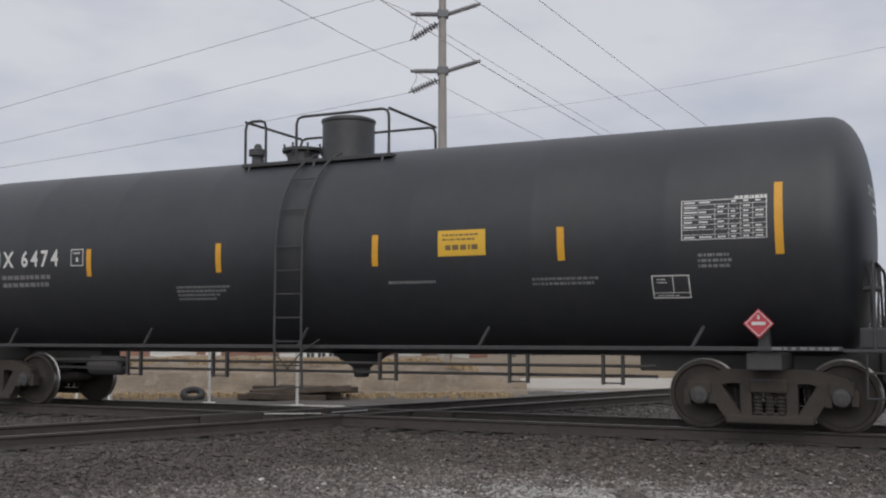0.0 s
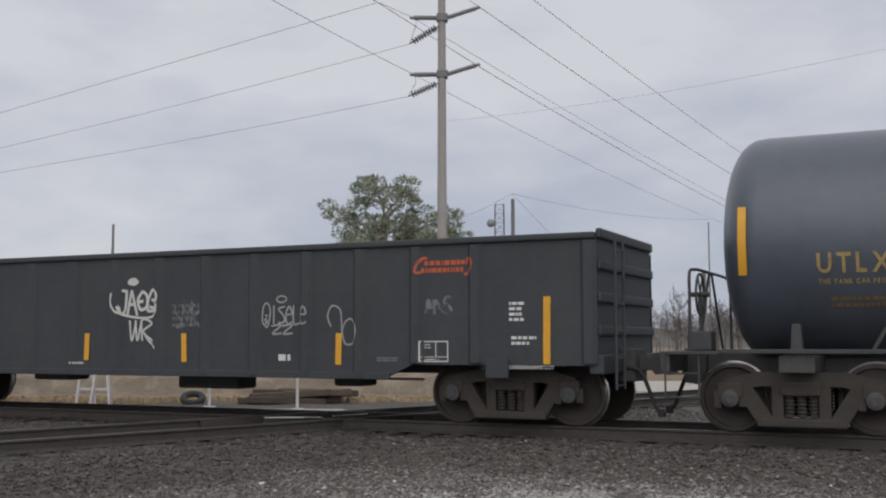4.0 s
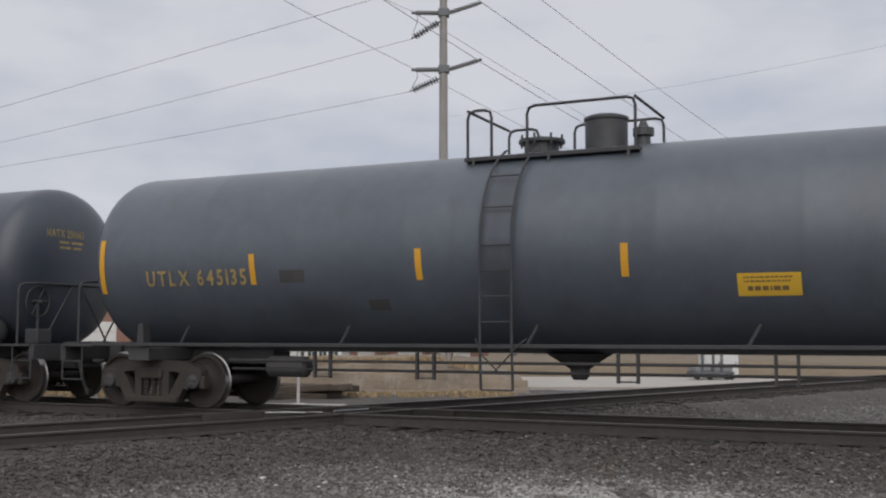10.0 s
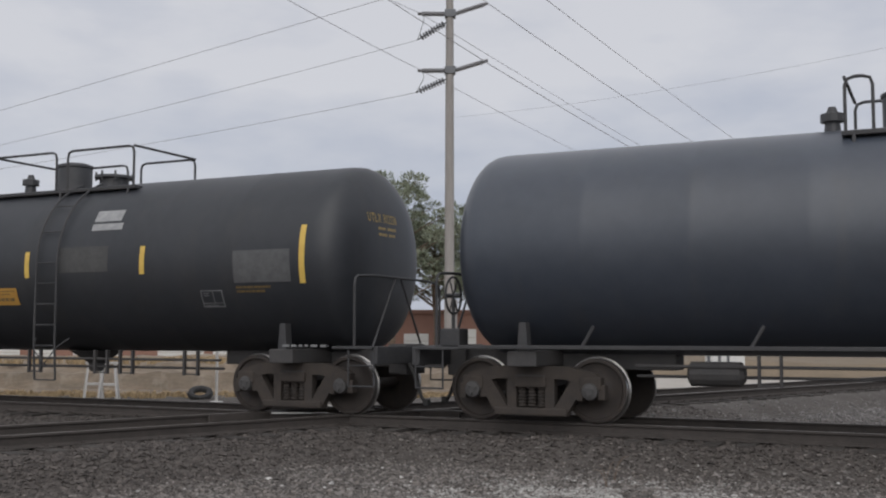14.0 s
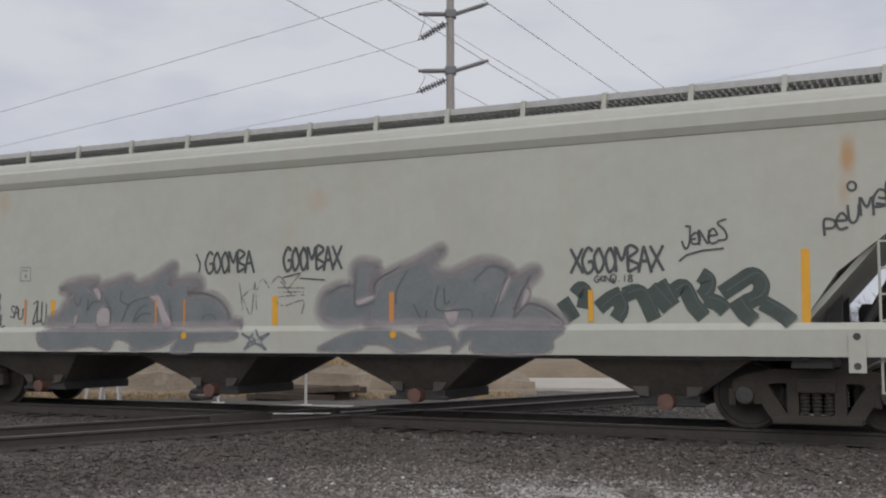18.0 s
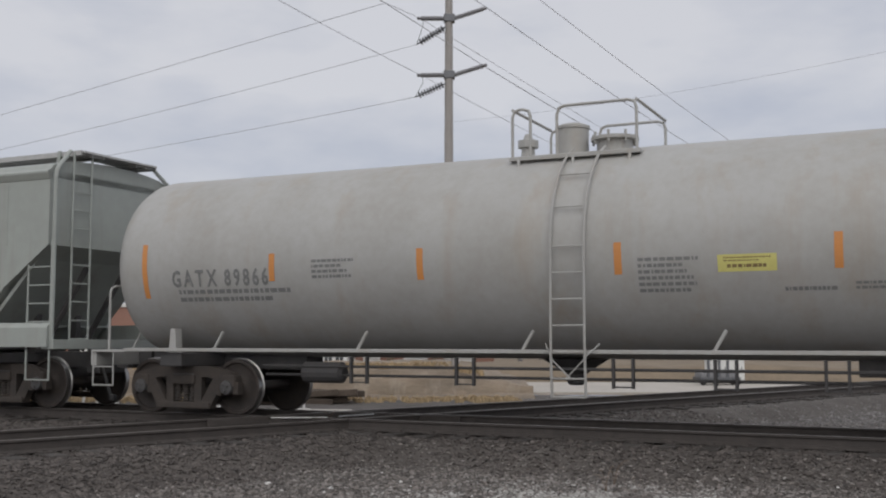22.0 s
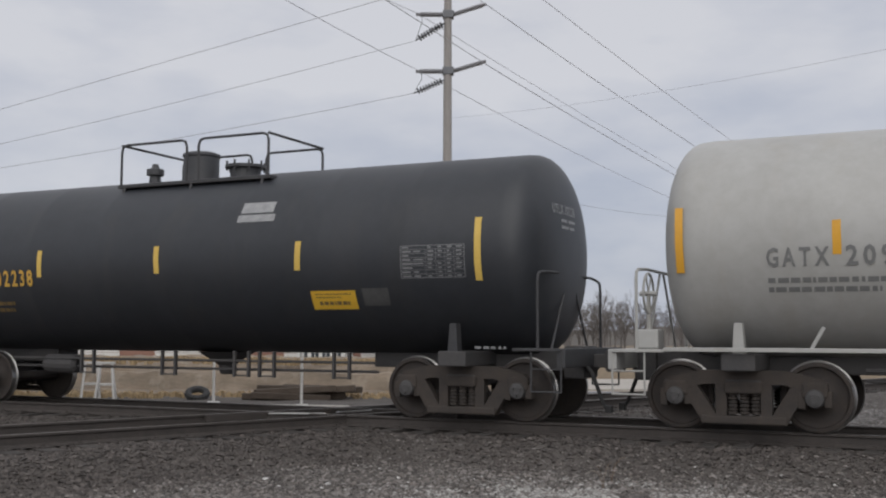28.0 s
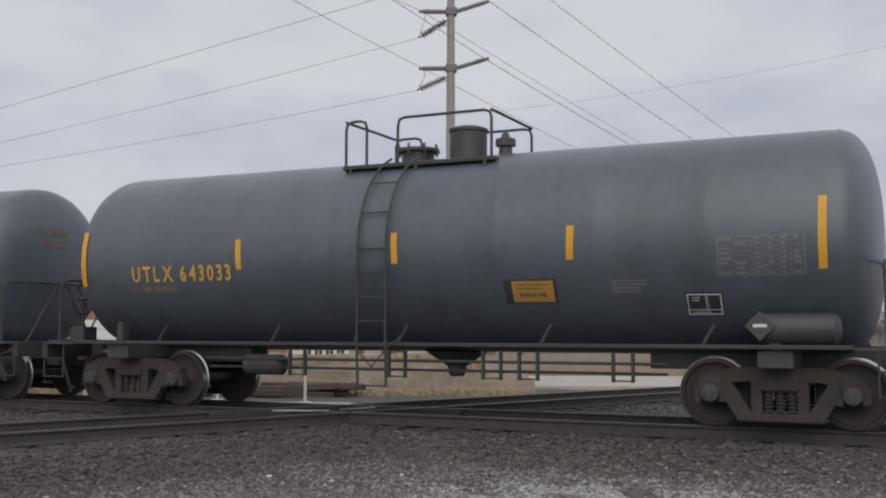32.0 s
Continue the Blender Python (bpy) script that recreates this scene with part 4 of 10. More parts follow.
    # ends: posts, ladders, platform, draft gear
    for s in (-1, 1):
        for y in (-width + 0.02, width - 0.02):
            bm = fresh()
            tube(bm, [(s * (sh + 0.02), y, s0 + 0.1), (s * (sh + 0.02), y, eave), (s * (sh - 0.12), y * 0.7, walk_z - 0.02)], 0.04)
            part("corner_post", bm, paint, root)
            lad = None
            for x in (sh - 0.56, sh - 0.02):
                bm = fresh()
                rod(bm, (s * x, y, s1 - 0.1), (s * x, y, knee - (0.35 if x < sh - 0.3 else -0.1)), 0.019, 6)
                rod(bm, (s * x, y, s0 + 0.05), (s * x, y, 0.53), 0.017, 6)
                lad = part("ladder_rail", bm, paint, root)
            for z in (0.54, s1 + 0.02, s1 + 0.34, s1 + 0.66, s1 + 0.98):
                bm = fresh()
                rod(bm, (s * (sh - 0.56), y, z), (s * (sh - 0.02), y, z), 0.013, 6)
                part("ladder_rung", bm, paint, root)
        bm = fresh()
        for y in (-1.1, -0.65):
            rod(bm, (s * (e + 0.08), y, s0 + 0.1), (s * (e + 0.08), y, walk_z - 0.05), 0.02, 6)
        for k in range(10):
            z = 1.25 + k * 0.33
            rod(bm, (s * (e + 0.08), -1.1, z), (s * (e + 0.08), -0.65, z), 0.014, 6)
        part("end_ladder", bm, paint, root)
        bm = fresh()
        box(bm, s * (sh - 0.05) - 0.14, s * (sh - 0.05) + 0.14, -width, width, s0 - 0.04, s0 + 0.13, 0.01)
        part("end_sill", bm, paint, root)
        # struts and posts get the dark underframe colour to stand in for shade
        for y in (() if curved else (-0.5, 0.5)):
            bm = fresh()
            rod(bm, (s * (half + 0.4), y, 1.05), (s * (e - 0.1), y, knee - 0.3), 0.06, 6)
            part("end_strut", bm, "under", root)
            bm = fresh()
            box(bm, s * (half + 0.2) - 0.1, s * (half + 0.2) + 0.1, y - 0.06, y + 0.06, 1.0, knee - 0.35, 0.01)
            part("end_post", bm, "under", root)
        bm = fresh()
        box(bm, s * half - 0.25, s * half + 0.25, -1.45, 1.45, 0.82, 1.0, 0.02)
        part("bolster", bm, "under", root)
        if jack:
            x = s * (half + 0.55)
            bm = fresh()
            prism(bm, [(x - 0.1, 0.78), (x + 0.1, 0.78), (x + 0.1, s1 - 0.14), (x - 0.1, s1 - 0.14)], -width - 0.09, -width - 0.06)
            part("jacking_pad", bm, paint, root)
            # holes are flat discs with the shade inside put into their colour
            for z in (0.86, 1.22):
                bm = fresh()
                lathe(bm, [(-width - 0.094, 0.045), (-width - 0.088, 0.045)], 12, "y", Matrix.Translation((x, 0, z)))
                part("pad_hole", bm, "under", root)
    if brake:
        brake_wheel(car, brake * (e + 0.2), -0.35, 2.05, paint)
        bm = fresh()
        box(bm, brake * (e - 0.2) - 0.25, brake * (e - 0.2) + 0.25, -0.6, -0.1, 1.5, 1.9, 0.03)
        lathe(bm, [(-0.35, 0.1), (-0.3, 0.17), (0.3, 0.17), (0.35, 0.1)], 14, "x", Matrix.Translation((brake * (e - 0.5), 0.35, 1.5)))
        part("brake_gear", bm, "under", root)
    return car


def gondola_car(name, label, centre, gap, half_body):
    """An open gondola with shallow pressed posts along its sides."""
    car = Car(name, label, "gondola", centre, gap, width=1.5)
    root, half, h = car.root, gap / 2, half_body
    top, low, mid_low = 2.60, 0.95, 0.69
    car.posts = tuple((x, 0.115) for x in [0.07 - h] + [-6.13 + 12.26 * k / 13 for k in range(14)] + [h - 0.07])
    for y in (-1.5, 1.5):
        d = 1 if y < 0 else -1
        bm = fresh()
        out = [(-h, top), (h, top), (h, low - 0.08), (half - 1.35, low - 0.08), (half - 1.75, mid_low), (-half + 1.75, mid_low), (-half + 1.35, low - 0.08), (-h, low - 0.08)]
        prism(bm, out, min(y, y + d * 0.06), max(y, y + d * 0.06))
        part("side_sheet", bm, "gond", root)
        bm = fresh()
        box(bm, -h - 0.03, h + 0.03, min(y - d * 0.06, y + d * 0.09), max(y - d * 0.06, y + d * 0.09), top, top + 0.09, 0.025)
        part("top_chord", bm, "gond", root)
        bm = fresh()
        box(bm, -half + 1.7, half - 1.7, min(y - d * 0.04, y), max(y - d * 0.04, y), mid_low - 0.04, mid_low + 0.06, 0.01)
        part("side_sill", bm, "gond", root)
        for x, half_wide in car.posts:
            z0 = low - 0.05 if abs(x) > half - 1.5 else mid_low
            bm = fresh()
            plan = [(x - 0.115, 0), (x - 0.06, 0.055), (x + 0.06, 0.055), (x + 0.115, 0)]
            low_ring = [bm.verts.new((u, y - d * v, z0)) for u, v in plan]
            high_ring = [bm.verts.new((u, y - d * v, top - 0.02)) for u, v in plan]
            for i in range(4):
                j = (i + 1) % 4
                bm.faces.new((low_ring[i], low_ring[j], high_ring[j], high_ring[i]))
            bm.faces.new(low_ring)
            bm.faces.new(high_ring)
            bmesh.ops.recalc_face_normals(bm, faces=bm.faces[:])
            part("side_post", bm, "gond", root)
    bm = fresh()
    box(bm, -h, h, -1.46, 1.46, 1.0, 1.08)
    part("floor_plate", bm, "under", root)
    bm = fresh()
    box(bm, -half - 1.4, half + 1.4, -0.3, 0.3, 0.72, 1.02, 0.02)
    part("centre_sill", bm, "under", root)
    for s in (-1, 1):
        bm = fresh()
        box(bm, s * h - 0.05, s * h + 0.03, -1.46, 1.46, 0.9, top + 0.06, 0.01)
        part("end_sheet", bm, "gond", root)
        for z in (1.35, 1.8, 2.25, 2.68):
            bm = fresh()
            box(bm, s * (h + 0.05) - 0.04, s * (h + 0.05) + 0.04, -1.44, 1.44, z - 0.07, z + 0.07, 0.03)
            part("end_rib", bm, "gond", root)
        bm = fresh()
        box(bm, s * (h + 0.02) - 0.1, s * (h + 0.02) + 0.1, -1.48, 1.48, 0.76, 1.02, 0.02)
        part("end_sill", bm, "gond", root)
        bm = fresh()
        for y in (-1.35, -0.95):
            rod(bm, (s * (h + 0.26), y, 0.55), (s * (h + 0.26), y, 2.6), 0.02, 6)
        for k in range(6):
            rod(bm, (s * (h + 0.26), -1.35, 0.6 + k * 0.37), (s * (h + 0.26), -0.95, 0.6 + k * 0.37), 0.014, 6)
        part("end_ladder", bm, "gond", root)
        bm = fresh()
        box(bm, s * half - 0.3, s * half + 0.3, -1.42, 1.42, 0.80, 0.98, 0.02)
        part("bolster", bm, "under", root)
        bm = fresh()
        prism(bm, [(s * half - 0.17, 0.70), (s * half + 0.17, 0.70), (s * half + 0.17, 0.96), (s * half - 0.17, 0.96)], -1.56, -1.52)
        part("lifting_lug", bm, "gond", root)
    for x, w, z in ((-2.6, 0.42, 0.52), (0.9, 0.62, 0.42), (3.6, 0.25, 0.5)):
        bm = fresh()
        box(bm, x - w, x + w, -0.75, -0.2, z, 0.9, 0.05)
        part("brake_gear", bm, "under", root)
    bm = fresh()
    rod(bm, (-half + 1.4, -1.0, 0.68), (half - 1.4, -1.0, 0.64), 0.02, 6)
    part("brake_pipe", bm, "under", root)
    return car


M["bay_light"] = surface("dusty_grey_bay_paint", (0.17, 0.17, 0.165), (0.10, 0.098, 0.09), rough=0.7, scale=1.5, amount=0.9)
M["bay_pale"] = surface("pale_grey_bay_paint", (0.38, 0.38, 0.37), (0.26, 0.255, 0.245), rough=0.6, scale=1.5, amount=0.8)
M["bay_dark"] = surface("grimy_brown_bay_paint", (0.15, 0.135, 0.12), (0.09, 0.08, 0.072), rough=0.8, scale=1.5, amount=0.9)
M["walk"] = surface("galvanised_walk_grating", (0.44, 0.44, 0.44), (0.32, 0.32, 0.315), rough=0.6, metal=0.0, scale=8, amount=0.8)


def two_tone_paint():
    """Dark sides, rust-brown upper half with a soft uneven edge."""
    m = surface("dark_paint_with_rust_brown_top", (0.048, 0.050, 0.055), (0.070, 0.070, 0.072), rough=0.6, scale=0.6, amount=0.8, streak=0.3, streak_colour=(0.05, 0.044, 0.04))
    t = m.node_tree
    p = t.nodes["Principled BSDF"]
    old = p.inputs["Base Color"].links[0].from_socket
    co = node(t, "ShaderNodeTexCoord")
    sep = node(t, "ShaderNodeSeparateXYZ")
    t.links.new(co.outputs["Object"], sep.inputs[0])
    nz = node(t, "ShaderNodeTexNoise", Scale=1.3, Detail=4.0)
    t.links.new(co.outputs["Object"], nz.inputs["Vector"])
    add = node(t, "ShaderNodeMath")
    add.operation = "MULTIPLY_ADD"
    add.inputs[1].default_value = 0.35
    t.links.new(nz.outputs["Fac"], add.inputs[0])
    t.links.new(sep.outputs["Z"], add.inputs[2])
    rg = node(t, "ShaderNodeMapRange")
    rg.inputs["From Min"].default_value = 3.18
    rg.inputs["From Max"].default_value = 3.50
    t.links.new(add.outputs[0], rg.inputs["Value"])
    mx = node(t, "ShaderNodeMix")
    mx.data_type = "RGBA"
    mx.inputs[7].default_value = (0.098, 0.066, 0.058, 1)
    t.links.new(old, mx.inputs[6])
    t.links.new(rg.outputs[0], mx.inputs["Factor"])
    t.links.new(mx.outputs[2], p.inputs["Base Color"])
    return m


M["two_tone"] = two_tone_paint()


def stain(m, spots, colour):
    """Soft rust blooms and runs in a paint. spots: place along the car, height, half width, half height, strength."""
    t = m.node_tree
    p = t.nodes["Principled BSDF"]
    co = node(t, "ShaderNodeTexCoord")
    rough = node(t, "ShaderNodeTexNoise", Scale=3.0, Detail=5.0, Roughness=0.65)
    t.links.new(co.outputs["Object"], rough.inputs["Vector"])
    for x, z, rx, rz, strength in spots:
        mp = node(t, "ShaderNodeMapping")
        mp.vector_type = "TEXTURE"
        mp.inputs["Location"].default_value = (x, 0, z)
        mp.inputs["Scale"].default_value = (rx, 1000, rz)
        t.links.new(co.outputs["Object"], mp.inputs["Vector"])
        far = node(t, "ShaderNodeVectorMath")
        far.operation = "LENGTH"
        t.links.new(mp.outputs[0], far.inputs[0])
        warp = node(t, "ShaderNodeMath")
        warp.operation = "MULTIPLY_ADD"
        warp.inputs[1].default_value = 0.7
        t.links.new(rough.outputs["Fac"], warp.inputs[0])
        t.links.new(far.outputs["Value"], warp.inputs[2])
        fade = node(t, "ShaderNodeMapRange")
        fade.interpolation_type = "SMOOTHSTEP"
        fade.inputs["From Min"].default_value = 1.3
        fade.inputs["From Max"].default_value = 0.45
        fade.inputs["To Max"].default_value = strength
        t.links.new(warp.outputs[0], fade.inputs["Value"])
        mx = node(t, "ShaderNodeMix")
        mx.data_type = "RGBA"
        mx.inputs[7].default_value = (*colour, 1)
        t.links.new(p.inputs["Base Color"].links[0].from_socket, mx.inputs[6])
        t.links.new(fade.outputs[0], mx.inputs["Factor"])
        t.links.new(mx.outputs[2], p.inputs["Base Color"])


def oiled(key, name, spots):
    """A tank paint with black spills below the hatch."""
    base = {"blue": ((0.054, 0.067, 0.090), (0.080, 0.095, 0.120)), "grey": ((0.068, 0.084, 0.106), (0.096, 0.114, 0.138))}[key]
    M[key + "_oiled"] = surface(name, base[0], base[1], rough=0.38, coat=0.7, scale=0.5, amount=0.9, bump=0.05, bump_scale=3, streak=0.4, streak_colour=(0.05, 0.053, 0.06))
    stain(M[key + "_oiled"], spots, (0.022, 0.023, 0.026))


oiled("blue", "blue_black_paint_with_oil_spills", ((-0.45, 3.0, 0.42, 1.1, 0.75), (-0.35, 1.9, 0.4, 1.0, 0.6), (1.6, 3.75, 0.5, 0.3, 0.5), (-5.5, 1.5, 1.2, 0.6, 0.4)))
oiled("grey", "slate_paint_with_oil_spills", ((-0.4, 3.2, 0.35, 0.9, 0.55), (-0.4, 2.1, 0.3, 0.9, 0.4), (1.3, 3.7, 0.4, 0.3, 0.4), (-3.5, 1.6, 1.0, 0.4, 0.35)))
stain(M["two_tone"], ((0.84, 3.5, 0.55, 0.8, 0.8), (0.84, 2.4, 0.42, 1.2, 0.8), (0.8, 1.3, 0.35, 0.7, 0.7)), (0.028, 0.029, 0.032))
stain(M["hop_rusty"], ((-6.15, 2.95, 0.30, 0.75, 0.55), (-5.85, 3.5, 0.14, 0.6, 0.3), (-4.12, 3.1, 0.13, 0.95, 0.75), (-4.5, 2.8, 0.2, 0.6, 0.35), (-2.72, 2.85, 0.24, 0.55, 0.75),
                       (-2.6, 3.6, 0.25, 0.4, 0.2), (-1.0, 2.75, 0.2, 0.42, 0.6), (-1.25, 2.8, 0.3, 0.5, 0.3), (0.42, 2.75, 0.2, 0.42, 0.95), (0.55, 3.3, 0.10, 0.6, 0.7),
                       (3.4, 3.5, 0.4, 0.6, 0.22), (6.0, 3.2, 0.3, 0.7, 0.2)), (0.33, 0.155, 0.06))
stain(M["hop_cream"], ((-7.2, 3.12, 0.26, 0.28, 0.7), (-7.1, 3.55, 0.2, 0.4, 0.4), (-6.1, 3.62, 0.24, 0.3, 0.35), (8.16, 3.45, 0.15, 0.34, 0.85), (8.1, 3.0, 0.1, 0.25, 0.4), (0.5, 3.3, 0.3, 0.3, 0.25)), (0.42, 0.24, 0.10))

# ---- paint, stencils, tape and notices on the near side of the cars ----


def ribbon(bm, car, points, w, lift):
    """A flat brush stroke along (x, z) points."""
    rows = []
    for i, (x, z) in enumerate(points):
        a, b = points[max(0, i - 1)], points[min(len(points) - 1, i + 1)]
        dx, dz = b[0] - a[0], b[1] - a[1]
        n = math.hypot(dx, dz) or 1.0
        ox, oz = -dz / n * w / 2, dx / n * w / 2
        rows.append((bm.verts.new(car.skin(x + ox, z + oz, lift)), bm.verts.new(car.skin(x - ox, z - oz, lift))))
    for p, q in zip(rows, rows[1:]):
        bm.faces.new((p[0], p[1], q[1], q[0]))


def panel(bm, car, x0, z0, x1, z1, lift=0.004):
    """A thin rectangle laid on the skin, bent with it."""
    nx, nz = max(1, round((x1 - x0) / 0.4)), max(1, math.ceil((z1 - z0) / 0.07))
    if car.posts:
        nx = max(1, math.ceil((x1 - x0) / 0.05))
    if not car.radius and not car.sill_top:
        nz = 1
    grid = [[bm.verts.new(car.skin(x0 + (x1 - x0) * i / nx, z0 + (z1 - z0) * j / nz, lift)) for i in range(nx + 1)] for j in range(nz + 1)]
    for j in range(nz):
        for i in range(nx):
            bm.faces.new((grid[j][i], grid[j][i + 1], grid[j + 1][i + 1], grid[j + 1][i]))


def strip(car, x, z0, z1, mat):
    bm = fresh()
    rnd = random.Random(int(x * 100))
    lean = rnd.uniform(-0.01, 0.01)
    n = max(4, round((z1 - z0) / 0.08))
    rows = []
    on_post = any(abs(x - px) < half + 0.06 for px, half in car.posts)
    for k in range(n + 1):
        z = z0 + (z1 - z0) * k / n
        o = lean * (k / n - 0.5) * 2 + rnd.uniform(-0.002, 0.002)
        rows.append([bm.verts.new((x + o + s * 0.052, -car.width - 0.075, z) if on_post else car.skin(x + o + s * 0.052, z, 0.016 if car.posts else 0.005)) for s in (-1, 1)])
    for p, q in zip(rows, rows[1:]):
        bm.faces.new((p[0], p[1], q[1], q[0]))
    part("reflective_strip", bm, mat, car.root, "yellow reflective safety strip")


def words(car, text, x0, z0, x1, z1, mat, lift=0.011, gap=0.20):
    """Stencilled words, set to the given width and height."""
    w, space = 0.0, 0.34
    for ch in text:
        w += space if ch == " " else GLYPHS[ch][2] + gap
    w -= gap
    k, h, x = (x1 - x0) / w, z1 - z0, x0
    vs, fs = [], []
    for ch in text:
        if ch == " ":
            x += space * k
            continue
        pts, faces, width = GLYPHS[ch]
        i = len(vs)
        vs += [car.skin(x + px * k, z0 + py * h, lift) for px, py in pts]
        fs += [tuple(i + v for v in f) for f in faces]
        x += (width + gap) * k
    me = bpy.data.meshes.new("stencil_lettering")
    me.from_pydata(vs, [], fs)
    piece("stencil_lettering", me, mat, car.root)


def head_words(car, text, y0, z0, y1, z1, mat):
    """The car's mark once more on the tank's dished end, over two short lines."""
    w, space, gap = 0.0, 0.34, 0.13
    for ch in text:
        w += space if ch == " " else GLYPHS[ch][2] + gap
    k, h, y = (y1 - y0) / w, z1 - z0, y0
    vs, fs = [], []
    for ch in text:
        if ch == " ":
            y += space * k
            continue
        pts, faces, width = GLYPHS[ch]
        i = len(vs)
        vs += [car.head(y + px * k, z0 + py * h, 0.005) for px, py in pts]
        fs += [tuple(i + v for v in f) for f in faces]
        y += (width + gap) * k
    for n, (a, b) in enumerate(((0.3, 0.55), (0.62, 0.95), (0.3, 0.6), (0.66, 0.9))):
        z = z0 - 0.12 - 0.1 * (n // 2)
        i = len(vs)
        vs += [car.head(y0 + (y1 - y0) * f, q, 0.005) for f, q in ((a, z), (b, z), (b, z + 0.045), (a, z + 0.045))]
        fs.append((i, i + 1, i + 2, i + 3))
    me = bpy.data.meshes.new("end_lettering")
    me.from_pydata(vs, [], fs)
    piece("end_lettering", me, mat, car.root)


def bars(bm, car, x0, z0, x1, z1, n, seed, lift, fill=0.6):
    rnd = random.Random(seed)
    pitch = (z1 - z0) / n
    for k in range(n):
        zc = z1 - pitch * (k + 0.5)
        h = pitch * fill / 2
        x, end = x0, x1 - (rnd.uniform(0, 0.3) * (x1 - x0) if k else 0)
        size = max(0.022, pitch * 0.5)
        while x < end - 0.02:
            w = min(end - x, size * rnd.uniform(0.6, 2.4))
            panel(bm, car, x, zc - h, x + w, zc + h, lift)
            x += w + size * rnd.uniform(0.3, 0.6)


def lines(car, x0, z0, x1, z1, n, mat, lift=0.004):
    bm = fresh()
    bars(bm, car, x0, z0, x1, z1, n, int(x0 * 37 + z0 * 91), lift, 0.55 if n > 1 else 0.8)
    part("stencil_lettering", bm, mat, car.root)


def sill_marks(car, x0, x1, n, mat):
    bm = fresh()
    rnd = random.Random(int(x0 * 50))
    x = x0
    while x < x1:
        w = rnd.uniform(0.04, 0.13)
        box(bm, x, min(x + w, x1), -1.494, -1.49, 1.058, 1.092)
        x += w + rnd.uniform(0.02, 0.05)
    part("sill_lettering", bm, mat, car.root)


def outline(bm, car, x0, z0, x1, z1, w, lift):
    panel(bm, car, x0, z0, x1, z0 + w, lift)
    panel(bm, car, x0, z1 - w, x1, z1, lift)
    panel(bm, car, x0, z0 + w, x0 + w, z1 - w, lift)
    panel(bm, car, x1 - w, z0 + w, x1, z1 - w, lift)


def table(car, x0, z0, x1, z1, mat):
    """A ruled data panel with small entries."""
    bm = fresh()
    w, rows = 0.010, 8
    outline(bm, car, x0, z0, x1, z1, w, 0.004)
    h = (z1 - z0) / rows
    for k in range(1, rows):
        panel(bm, car, x0 + w, z0 + h * k - 0.003, x1 - w, z0 + h * k + 0.003, 0.004)
    for f in (0.40, 0.56, 0.70, 0.84):
        x = x0 + (x1 - x0) * f
        for k in range(rows - 1):
            panel(bm, car, x - 0.003, z0 + h * k + 0.004, x + 0.003, z0 + h * (k + 1) - 0.004, 0.004)
    rnd = random.Random(int(x0 * 71))
    for k in range(rows):
        zc = z0 + h * (k + 0.5)
        for a, b in ((0.03, 0.2), (0.21, 0.37), (0.43, 0.53), (0.59, 0.67), (0.73, 0.81), (0.87, 0.97)):
            if rnd.random() < 0.8:
                panel(bm, car, x0 + (x1 - x0) * a, zc - 0.011, x0 + (x1 - x0) * (a + (b - a) * rnd.uniform(0.5, 1)), zc + 0.011, 0.004)
    part("data_panel", bm, mat, car.root)


def cells(car, x0, z0, x1, z1, mat, n=2, lift=0.004):
    """A framed stencil: one box with a letter-sized bar, or a box with a divider and a foot line over a dark ground."""
    bm = fresh()
    w, h = x1 - x0, z1 - z0
    outline(bm, car, x0, z0, x1, z1, 0.016, lift)
    if n == 1:
        bars(bm, car, x0 + w * 0.2, z0 + h * 0.66, x1 - w * 0.2, z1 - h * 0.14, 1, 3, lift, 0.5)
        panel(bm, car, x0 + w * 0.42, z0 + h * 0.25, x0 + w * 0.6, z0 + h * 0.5, lift)
    else:
        panel(bm, car, x0 + 0.016, z0 + h * 0.22, x1 - 0.016, z0 + h * 0.22 + 0.010, lift)
        panel(bm, car, x0 + w * 0.55, z0 + h * 0.26, x0 + w * 0.55 + 0.012, z1 - 0.016, lift)
        bars(bm, car, x0 + w * 0.14, z0 + h * 0.62, x0 + w * 0.42, z1 - h * 0.12, 2, int(x0 * 13), lift, 0.4)
        bars(bm, car, x0 + w * 0.14, z0 + h * 0.07, x1 - w * 0.3, z0 + h * 0.17, 1, int(x0 * 17), lift, 0.5)
    ob = part("test_stencil", bm, mat, car.root)
    if mat in ("ink", "letter") and n > 1:
        bm = fresh()
        panel(bm, car, x0 - 0.02, z0 - 0.02, x1 + 0.02, z1 + 0.02, 0.002)
        part("backing", bm, "letter" if mat == "ink" else "ink", ob)


def notice(car, x0, z0, x1, z1, mat):
    """A bright notice with three lines that are only bars."""
    bm = fresh()
    panel(bm, car, x0, z0, x1, z1, 0.004)
    ob = part("notice_sheet", bm, mat, car.root, "yellow safety notice with dark print")
    bm = fresh()
    h, w = z1 - z0, x1 - x0
    bars(bm, car, x0 + 0.1 * w, z0 + 0.55 * h, x1 - 0.1 * w, z0 + 0.9 * h, 2, 3, 0.006, 0.4)
    bars(bm, car, x0 + 0.16 * w, z0 + 0.2 * h, x1 - 0.16 * w, z0 + 0.46 * h, 1, 5, 0.006, 0.75)
    part("notice_print", bm, "notice_ink", ob)


